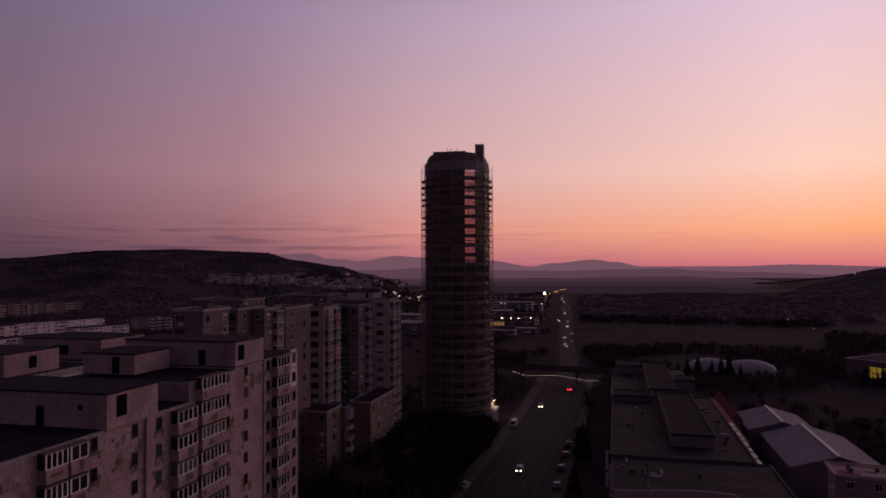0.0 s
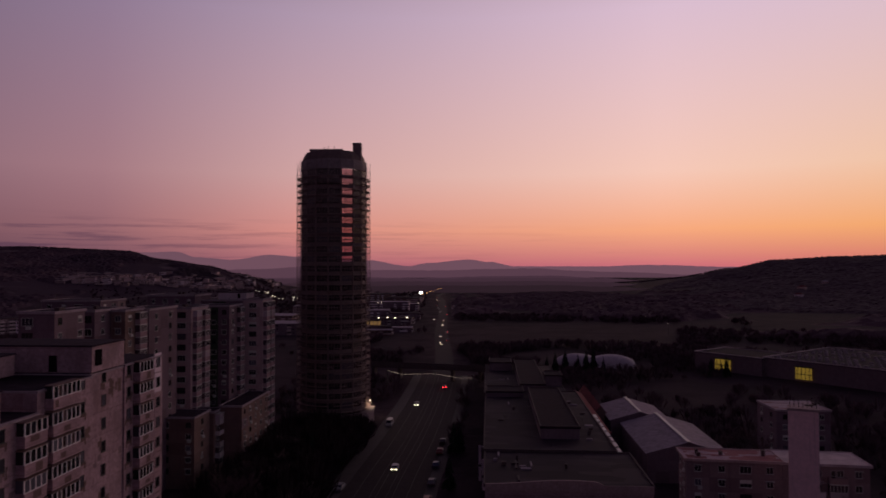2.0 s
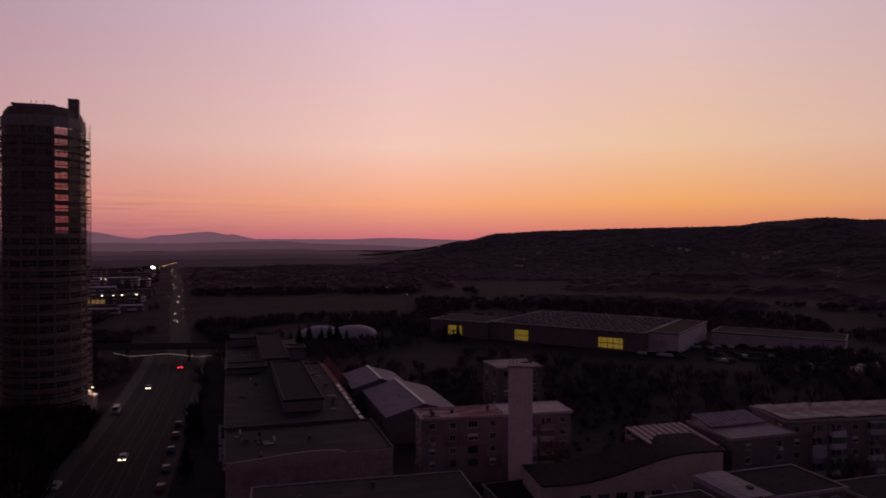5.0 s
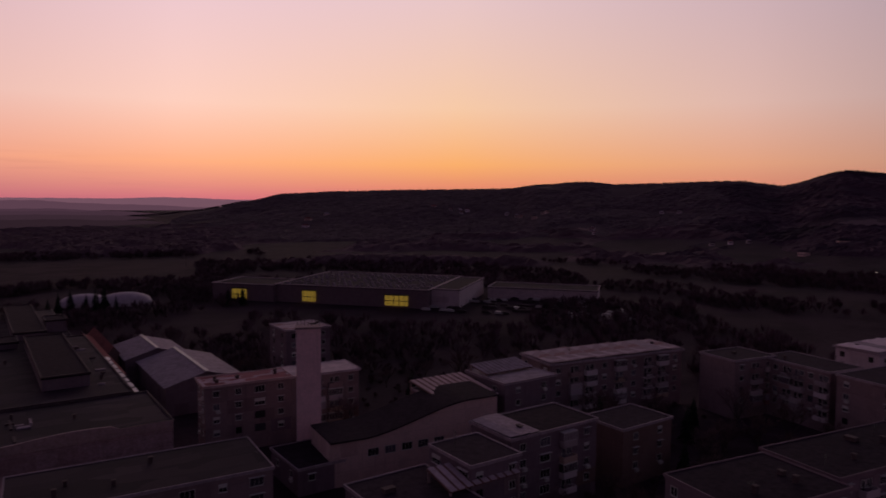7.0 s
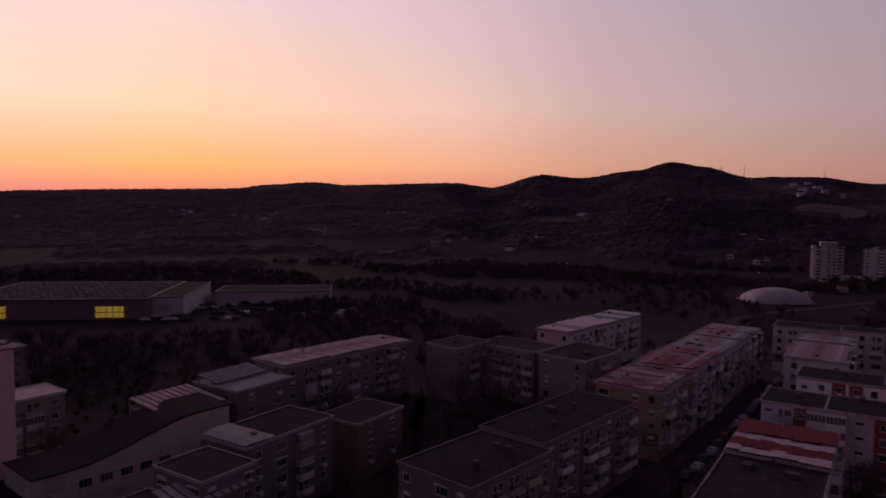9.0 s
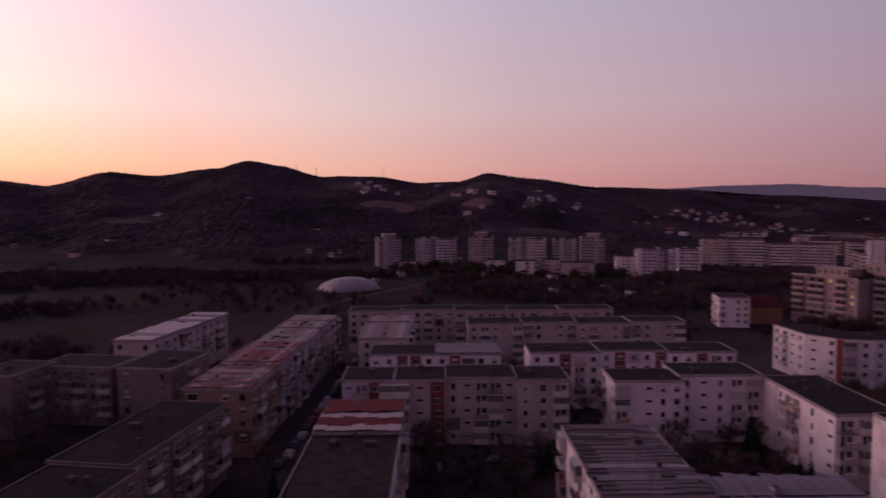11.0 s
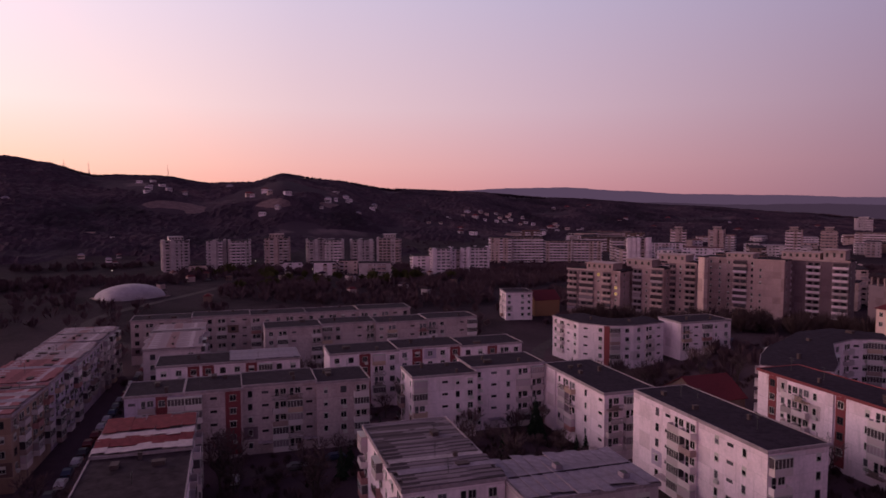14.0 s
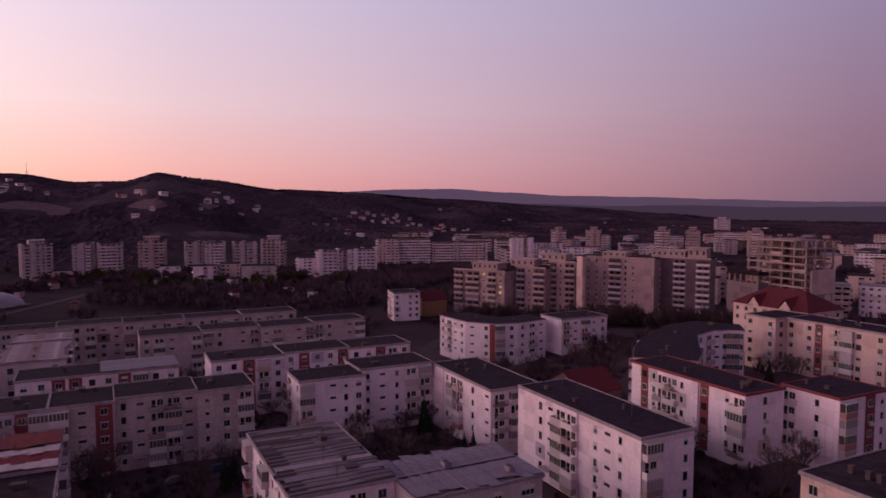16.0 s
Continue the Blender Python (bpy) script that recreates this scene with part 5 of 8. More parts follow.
                for i in range(4):
                    bm.faces.new((v[i], v[(i + 1) % 4], w[(i + 1) % 4], w[i]))
            if rng.random() < 0.22:
                beam((rs[1] * c, rs[1] * s, z), (rs[1] * d, rs[1] * e, z + 2.05), 0.03)
    part("scaffold", mesh_of("scaffold", bm, BOARDS), tower, None, "steel scaffold with boards", "stuff")
    bm = bmesh.new()
    box(bm, 4, -11, 0, 13, 5, 4.6)
    box(bm, 3.9, -11.3, 4.6, 13.3, 5.2, 5.1)
    part("podium", mesh_of("podium", bm, SHADE_RENDER), tower, None, "low podium beside the street")


build_tower()


# ---- long factory hall with stepped roofs east of the avenue ----
SOOTED = surface("sooty_bridge_concrete", (0.09, 0.062, 0.068), 0.9, 0, 1.8, 0.3, 0.4, 0.2, True)


def slab_roof(name, parent, x0, y0, x1, y1, z, material, edge=None, t=0.3):
    bm = bmesh.new()
    box(bm, x0, y0, z - 0.35, x1, y1, z, 0)
    part(name, mesh_of(name, bm, material), parent)
    for a in ((x0, y0, x1, y0 + t), (x0, y1 - t, x1, y1), (x0, y0 + t, x0 + t, y1 - t), (x1 - t, y0 + t, x1, y1 - t)):
        bm = bmesh.new()
        box(bm, a[0], a[1], z - 0.1, a[2], a[3], z + 0.3)
        part("parapet", mesh_of("parapet", bm, edge or SOOTED), parent)


def build_factory():
    f = thing("factory_hall", pose(0, 0, 0), "long grey factory hall with stepped dark flat roofs", "factory")
    def mass(x0, y0, x1, y1, z, wall=SHADE_RENDER, roof=PATCH_DARK):
        bm = bmesh.new()
        box(bm, x0, y0, -0.3, x1, y1, z - 0.35)
        part("wall", mesh_of("wall", bm, wall), f)
        slab_roof("roof", f, x0 - 0.3, y0 - 0.3, x1 + 0.3, y1 + 0.3, z, roof)
    mass(-1.2, 161, 28.8, 236, 10.5, SHADE_RENDER)
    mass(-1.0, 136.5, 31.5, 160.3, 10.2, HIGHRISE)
    mass(-1.5, 237, 26, 304, 9.6, SHADE_RENDER)
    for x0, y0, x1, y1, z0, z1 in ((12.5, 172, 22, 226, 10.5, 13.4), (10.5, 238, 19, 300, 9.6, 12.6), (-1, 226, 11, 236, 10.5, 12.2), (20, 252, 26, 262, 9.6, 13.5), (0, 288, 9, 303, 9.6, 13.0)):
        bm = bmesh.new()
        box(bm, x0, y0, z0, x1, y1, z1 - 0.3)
        part("clerestory", mesh_of("clerestory", bm, SHADE_RENDER), f)
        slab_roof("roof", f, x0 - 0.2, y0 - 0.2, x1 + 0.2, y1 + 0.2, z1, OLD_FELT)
    # curved fascia over the street front
    bm = bmesh.new()
    rows = []
    for k in range(25):
        x = -1.0 + 32.5 * k / 24
        z = 10.2 + 0.9 * math.sin(math.pi * k / 24) ** 2 if k < 17 else 10.2
        rows.append([bm.verts.new(p) for p in ((x, 136.0, 9.0), (x, 136.0, z + 0.3), (x, 136.5, z + 0.3), (x, 136.5, 9.0))])
    for p, q in zip(rows, rows[1:]):
        for i in range(4):
            bm.faces.new((p[i], q[i], q[(i + 1) % 4], p[(i + 1) % 4]))
    part("fascia", mesh_of("fascia", bm, CONCRETE), f, None, "curved pale concrete fascia")
    # rusty awning down the east side
    bm = bmesh.new()
    v = [bm.verts.new(p) for p in ((28.9, 186, 10.4), (31.6, 183, 9.4), (31.2, 240, 9.6), (28.9, 240, 10.4), (28.9, 186, 10.2), (31.6, 183, 9.2), (31.2, 240, 9.4), (28.9, 240, 10.2))]
    for q in ((0, 1, 2, 3), (4, 7, 6, 5), (0, 4, 5, 1), (1, 5, 6, 2), (2, 6, 7, 3)):
        bm.faces.new([v[i] for i in q])
    part("awning", mesh_of("awning", bm, TIN_RED), f, None, "rusty red sheet awning")
    for k in range(8):
        bm = bmesh.new()
        box(bm, 29.3 + 0.15 * (k % 3), 161.5 + 5.2 * k, 9.9, 30.3 + 0.12 * (k % 2), 164.8 + 5.2 * k + 0.9 * (k % 2), 10.35 - 0.1 * (k % 2))
        part("gutter", mesh_of("gutter", bm, FRAME), f, None, "pale bent gutter piece")
    # side ladders, pipes and lit blinds on the street side
    for x, y, z0, z1 in ((-2.7, 167, 5.4, 10.0), (-2.7, 167, 1.5, 4.8), (-1.85, 160, 5.0, 8.6), (-1.8, 160, 1.5, 4.2)):
        bm = bmesh.new()
        box(bm, x, y, z0, x + 0.6, y + 0.12, z1)
        box(bm, x + 0.1, y + 0.12, z0 + 0.3, -1.1, y + 0.22, z0 + 0.5)
        box(bm, x + 0.1, y + 0.12, z1 - 0.5, -1.1, y + 0.22, z1 - 0.3)
        part("banner", mesh_of("banner", bm, WHITE), f, None, "narrow white wall panel")
    # clutter on the roofs: ducts, skylights, patches of new felt
    clutter = random.Random(14)
    for k in range(26):
        x0, y0 = clutter.choice(((1, 140), (1, 164), (24, 166), (2, 240), (21, 240)))
        x, y = x0 + clutter.uniform(0, 8 if x0 < 10 else 3), y0 + clutter.uniform(0, 18 if y0 < 160 else 55)
        z = 10.2 if y < 160 else 10.5 if y < 236 else 9.6
        bm = bmesh.new()
        w, d, h = clutter.choice(((0.8, 0.8, 0.5), (1.4, 0.5, 0.35), (0.4, 3.5, 0.3), (2.2, 1.2, 0.25), (0.5, 0.5, 1.2)))
        box(bm, x - w / 2, y - d / 2, z - 0.02, x + w / 2, y + d / 2, z + h)
        part("roof_unit", mesh_of("roof_unit", bm, clutter.choice((TIN, SOOTED, COPING, BRICK))), f)
    for x, y, z in ((4, 186, 10.6), (7, 205, 10.6), (25, 190, 10.6), (5, 258, 9.7), (24, 215, 10.6), (3, 150, 10.3), (16, 148, 10.3), (23, 270, 9.7)):
        part("vent", dice.choice(VENTS), f, pose(x, y, z))


build_factory()


def gable_hall(name, label, x0, y0, x1, y1, eave, ridge, roof, wall, ridge_along="y", category="hall", strip=True, group=""):
    """A hall with a shallow pitched roof, a pale ridge strip and overhanging eaves."""
    ob = thing(name, pose((x0 + x1) / 2, (y0 + y1) / 2, bank((x0 + x1) / 2, (y0 + y1) / 2), 0, 0, 0 if ridge_along == "y" else 90), label, category, group)
    lx, ly = (x1 - x0, y1 - y0) if ridge_along == "y" else (y1 - y0, x1 - x0)
    bm = bmesh.new()
    v = [bm.verts.new(p) for p in ((-lx / 2, -ly / 2, -0.3), (lx / 2, -ly / 2, -0.3), (lx / 2, -ly / 2, eave), (0, -ly / 2, ridge), (-lx / 2, -ly / 2, eave))]
    w = [bm.verts.new(u.co + Vector((0, ly, 0))) for u in v]
    bm.faces.new(v)
    bm.faces.new(w[::-1])
    for i in (0, 1, 4):
        j = (i + 1) % 5
        bm.faces.new((v[i], w[i], w[j], v[j]))
    part("wall", mesh_of("wall", bm, wall), ob)
    o, t = 0.45, 0.16
    slope = (ridge - eave) / (lx / 2)
    for s in (-1, 1):
        bm = bmesh.new()
        a = [(0, -ly / 2 - o, ridge + 0.02), (s * (lx / 2 + o), -ly / 2 - o, eave - slope * o + 0.02), (s * (lx / 2 + o), ly / 2 + o, eave - slope * o + 0.02), (0, ly / 2 + o, ridge + 0.02)]
        lo = [bm.verts.new(p) for p in a]
        hi = [bm.verts.new((p[0], p[1], p[2] + t)) for p in a]
        bm.faces.new(lo)
        bm.faces.new(hi)
        for i in range(4):
            bm.faces.new((lo[i], lo[(i + 1) % 4], hi[(i + 1) % 4], hi[i]))
        bmesh.ops.recalc_face_normals(bm, faces=bm.faces)
        part("roof", mesh_of("roof", bm, roof), ob)
    if strip:
        bm = bmesh.new()
        box(bm, -0.45, -ly / 2 - o, ridge + 0.1, 0.45, ly / 2 + o, ridge + 0.32)
        part("ridge_cap", mesh_of("ridge_cap", bm, FRAME), ob, None, "pale ridge cap")
    return ob


gable_hall("storage_hall", "grey sheet-metal hall with a shallow pitched roof", 35.5, 207, 52.5, 229, 7.6, 10.0, TIN, SHADE_RENDER)
gable_hall("storage_hall", "grey sheet-metal hall with a shallow pitched roof", 38.3, 172.5, 58, 205, 7.2, 10.0, TIN, SHADE_RENDER)
gable_hall("shed", "dark shed with a rusty red pitched roof", 32.2, 214, 35.0, 250, 8.6, 10.4, TIN_RED, BROWN, strip=False)

# tall plain slab tower
chimney = thing("stair_tower", pose(55.6, 127.4, 0, 0, 0, -22), "tall plain rendered slab tower, windowless", "tower")
bm = bmesh.new()
box(bm, -2.4, -1.4, -0.3, 2.4, 1.4, 27.3)
part("shaft", mesh_of("shaft", bm, surface("pink_render", (0.84, 0.56, 0.58), 0.85, 0, 2.0, 0.14, 0.3, 0, True)), chimney)
bm = bmesh.new()
box(bm, -2.6, -1.6, 27.3, 2.6, 1.6, 27.7)
part("cap", mesh_of("cap", bm, CONCRETE), chimney)
for k in range(7):
    bm = bmesh.new()
    x = -2.1 + 0.7 * k
    box(bm, x - 0.05, -0.05, 27.7, x + 0.05, 0.05, 28.6 + 0.5 * (k % 3))
    part("antenna", mesh_of("antenna", bm, STEEL), chimney)

block(47, 112.5, 62.5, 125.6, 5.0, {"s": "w.w", "w": "ww"}, SHADE_RENDER, OLD_FELT, label="low dark annexe at the foot of the slab tower", vents=1, name="annexe", group="")
# building with a wave-shaped roof
def build_wave():
    ob = thing("wave_roof_building", pose(53.2, 112.6, 0, 0, 0, -6.5), "pale building under a dark wave-shaped roof", "building")
    wall, roof = bmesh.new(), bmesh.new()
    n, length, depth = 20, 36.0, 11.0
    line = []
    for k in range(n + 1):
        x = length * k / n
        z = 8.4 + 4.4 * smooth(6, 30, x)
        line.append((x, z))
    rows = [[wall.verts.new(p) for p in ((x, 0, -0.3), (x, 0, z), (x, depth, z), (x, depth, -0.3))] for x, z in line]
    for p, q in zip(rows, rows[1:]):
        for i in range(4):
            wall.faces.new((p[i], q[i], q[(i + 1) % 4], p[(i + 1) % 4]))
    wall.faces.new(rows[0])
    wall.faces.new(rows[-1][::-1])
    part("wall", mesh_of("wall", wall, CREAM), ob)
    rows = [[roof.verts.new(p) for p in ((x, -0.5, z + 0.02), (x, -0.5, z + 0.32), (x, depth + 0.5, z + 0.32), (x, depth + 0.5, z + 0.02))] for x, z in line]
    for p, q in zip(rows, rows[1:]):
        for i in range(4):
            roof.faces.new((p[i], q[i], q[(i + 1) % 4], p[(i + 1) % 4]))
    roof.faces.new(rows[0])
    roof.faces.new(rows[-1][::-1])
    part("roof", mesh_of("roof", roof, OLD_FELT), ob)
    for x in (8.5, 12, 15.5, 19, 22.5):
        part("window", SHAPES["W"], ob, pose(x, 0, 5.6))


build_wave()


def ribbed_roof(x0, y0, x1, y1, z0, z1, ribs, material=CANOPY_BAR, turn=0.0, label="ribbed sheet canopy roof with pale bars"):
    """A sloping sheet roof with raised ribs, on corner posts."""
    ob = thing("canopy_roof", pose((x0 + x1) / 2, (y0 + y1) / 2, 0, 0, 0, turn), label, "canopy", "canopies")
    lx, ly = x1 - x0, y1 - y0
    bm = bmesh.new()
    v = box(bm, -lx / 2, -ly / 2, z0, lx / 2, ly / 2, z0 + 0.12)
    for u in v:
        u.co.z += (z1 - z0) * (u.co.y / ly + 0.5)
    part("sheet", mesh_of("sheet", bm, CANOPY), ob)
    for k in range(ribs):
        bm = bmesh.new()
        x = -lx / 2 + lx * (k + 0.5) / ribs
        for u in box(bm, x - 0.5, -ly / 2, z0 + 0.12, x + 0.5, ly / 2, z0 + 0.24):
            u.co.z += (z1 - z0) * (u.co.y / ly + 0.5)
        part("rib", mesh_of("rib", bm, material), ob)
    for sx in (-1, 1):
        for sy in (-1, 1):
            bm = bmesh.new()
            h = z0 if sy < 0 else z1
            box(bm, sx * (lx / 2 - 0.3) - 0.15, sy * (ly / 2 - 0.3) - 0.15, -0.2, sx * (lx / 2 - 0.3) + 0.15, sy * (ly / 2 - 0.3) + 0.15, h)
            part("post", mesh_of("post", bm, CONCRETE), ob)
    return ob


ribbed_roof(78.5, 113.5, 92.5, 126, 12.0, 13.4, 9)
ribbed_roof(55.5, 78.0, 69, 84.2, 11.2, 12.6, 9, TIN_WHITE)
ribbed_roof(94.5, 119, 108.5, 125.5, 14.0, 15.0, 11, TIN)
block(79, 112.2, 92, 125.8, 11.8, {"s": "ww", "w": "ww"}, SHADE_RENDER, label="low white block under a canopy roof", vents=0, group="")
block(60, 79, 69.5, 90, 13.8, {"s": "w.w", "w": "W.W"}, SHADE_RENDER, label="pinkish apartment block with a dark roof", vents=1)
block(45, 70, 59, 90, 10.6, {"w": "WwW", "s": "WW"}, SHADE_RENDER, label="low pinkish building with a dark roof", vents=1)
block(3, 106, 40, 122, 9.8, {"s": "WwWwWwW"}, GREYBEIGE, PATCH_DARK, label="long low building with a dark roof and wide windows", vents=4, turn=-4, pivot=(20, 114))

# footbridge over the avenue, with a string of lamps below its deck


def build_bridge():
    ob = thing("footbridge", pose(-29.5, 322.5, 0, 0, 0, -13), "dark concrete bridge over the avenue with a lit cable", "bridge")
    bm = bmesh.new()
    box(bm, -34, -3, 5.2, 34, 3, 6.2)
    for s in (-3, 2.8):
        box(bm, -34, s, 6.2, 34, s + 0.2, 7.2)
    part("deck", mesh_of("deck", bm, SOOTED), ob)
    for x in (-26, -13, 13, 26):
        bm = bmesh.new()
        box(bm, x - 0.6, -2, -0.3, x + 0.6, 2, 5.2)
        part("pier", mesh_of("pier", bm, SOOTED), ob)
    for a, b in (((-11.5, -20, 6.8), (-4.5, -22, 5.6)), ((-4.5, -22, 5.6), (10.5, -20, 6.2)), ((10.5, -20, 6.2), (23.5, -24, 5.4)), ((23.5, -24, 5.4), (28.5, -23, 5.8))):
        p, q = Vector(a), Vector(b)
        bm = bmesh.new()
        m = (q - p).to_track_quat("Z", "Y").to_matrix().to_4x4()
        m.translation = p
        for v in box(bm, -0.035, -0.035, 0, 0.035, 0.035, (q - p).length):
            v.co = m @ v.co
        part("lamp_string", mesh_of("lamp_string", bm, glowing("lamp_string", (1, 0.75, 0.6), 0.5)), ob, None, "glowing string of small lamps")
    for x, y in ((-11.5, -20), (28.5, -23), (10.5, -20)):
        bm = bmesh.new()
        box(bm, x - 0.12, y - 0.12, -0.3, x + 0.12, y + 0.12, 6.9)
        part("mast", mesh_of("mast", bm, RAIL), ob)


build_bridge()


# ---- inflated sports halls ----
def air_hall(x, y, lx, ly, h, turn, label):
    bm = bmesh.new()
    rows = []
    for i in range(17):
        u = i / 16
        end = math.sin(math.pi * u) ** 0.35 if 0 < u < 1 else 0.0
        row = []
        for j in range(13):
            a = math.pi * j / 12
            row.append(bm.verts.new((lx * (u - 0.5), -ly / 2 * math.cos(a) * (0.55 + 0.45 * end), h * math.sin(a) ** 0.8 * end)))
        rows.append(row)
    for p, q in zip(rows, rows[1:]):
        for j in range(12):
            bm.faces.new((p[j], q[j], q[j + 1], p[j + 1])).smooth = True
    ob = thing("air_hall", pose(x, y, -0.1, 0, 0, turn), label, "air hall", "air halls")
    part("membrane", mesh_of("membrane", bm, MEMBRANE), ob)
    bm = bmesh.new()
    ring(bm, 4, 0.7, 0.72, 0.0, 0.6, 0, 0.5)
    for v in bm.verts:
        v.co.x *= lx * 0.98
        v.co.y *= ly * 0.9
    part("skirt", mesh_of("skirt", bm, CONCRETE), ob)


air_hall(47, 376, 24, 14, 6.0, -15, "white inflated sports hall beside dark conifers")
air_hall(64, 370, 26, 15, 6.4, -8, "white inflated sports hall beside dark conifers")
air_hall(414, 53, 34, 26, 7.6, -58, "pale inflated dome hall at the edge of the fields")


# ---- shopping centre with lit entrances ----
def build_mall():
    ob = thing("shopping_centre", pose(0, 0, 0), "low grey shopping centre with three lit yellow glass entrances", "shopping centre")
    d = Vector((0.64, -0.77, 0))
    turn = math.degrees(math.atan2(d.y, d.x))
    o = Vector((108.5, 360.6, 0))
    def mass(u0, u1, v0, v1, z, material=MALL, roof=OLD_FELT):
        m = Matrix.Translation(o) @ Matrix.Rotation(radians(turn), 4, "Z")
        bm = bmesh.new()
        box(bm, u0, v0, -0.3, u1, v1, z - 0.3)
        part("wall", mesh_of("wall", bm, material), ob, m)
        bm = bmesh.new()
        box(bm, u0 - 0.4, v0 - 0.4, z - 0.3, u1 + 0.4, v1 + 0.4, z)
        part("roof", mesh_of("roof", bm, roof), ob, m)
        for a in ((u0 - 0.4, v0 - 0.4, u1 + 0.4, v0), (u0 - 0.4, v1, u1 + 0.4, v1 + 0.4), (u0 - 0.4, v0, u0, v1), (u1, v0, u1 + 0.4, v1)):
            bm = bmesh.new()
            box(bm, a[0], a[1], z, a[2], a[3], z + 0.45)
            part("parapet", mesh_of("parapet", bm, TIN_WHITE), ob, m, "pale sheet-metal parapet")
    mass(-6, 30, 2, 30, 8.5)
    mass(132, 190, 50, 74, 6.0, TIN_WHITE)
    mass(30, 112, 4, 70, 9.0)
    mass(112, 126, 10, 66, 9.0, PALE)
    m = Matrix.Translation(o) @ Matrix.Rotation(radians(turn), 4, "Z")
    rng = random.Random(5)
    bm = bmesh.new()
    for i in range(24):
        for j in range(9):
            u, v = 34 + 3.2 * i, 8 + 6.6 * j
            if rng.random() < 0.75:
                box(bm, u, v, 8.9, u + rng.uniform(1.2, 2.0), v + rng.uniform(0.9, 1.5), 9.0 + rng.uniform(0.4, 0.9))
    part("roof_plant", mesh_of("roof_plant", bm, TIN), ob, m, "rows of small rooftop units", "stuff")
    for u, w, h, v in ((10, 8.5, 5.2, 1.4), (49, 7.5, 5.4, 3.2), (96, 12, 5.0, 3.2)):
        for k in range(5):
            bm = bmesh.new()
            box(bm, u - w / 2 + w * k / 5 + 0.12, v, 1.0, u - w / 2 + w * (k + 1) / 5 - 0.12, v + 0.3, 1.0 + h)
            part("entrance_pane", mesh_of("entrance_pane", bm, LIT_YELLOW), ob, m, "yellow lit glass pane")
        bm = bmesh.new()
        box(bm, u - w / 2 - 0.5, v - 0.2, 1.0 + h, u + w / 2 + 0.5, v + 0.6, 1.6 + h)
        for k in range(4):
            x = u - w / 2 + w * (k + 0.5) / 4
            box(bm, x - 0.1, v - 0.1, 1.0, x + 0.1, v, 1.0 + h)
        box(bm, u - w / 2, v - 0.08, 3.2, u + w / 2, v - 0.02, 3.5)
        part("entrance_frame", mesh_of("entrance_frame", bm, DARKFRAME), ob, m)


build_mall()


# ---- farther blocks and the town ----
def polar(a, d):
    return d * math.sin(radians(a)), d * math.cos(radians(a))


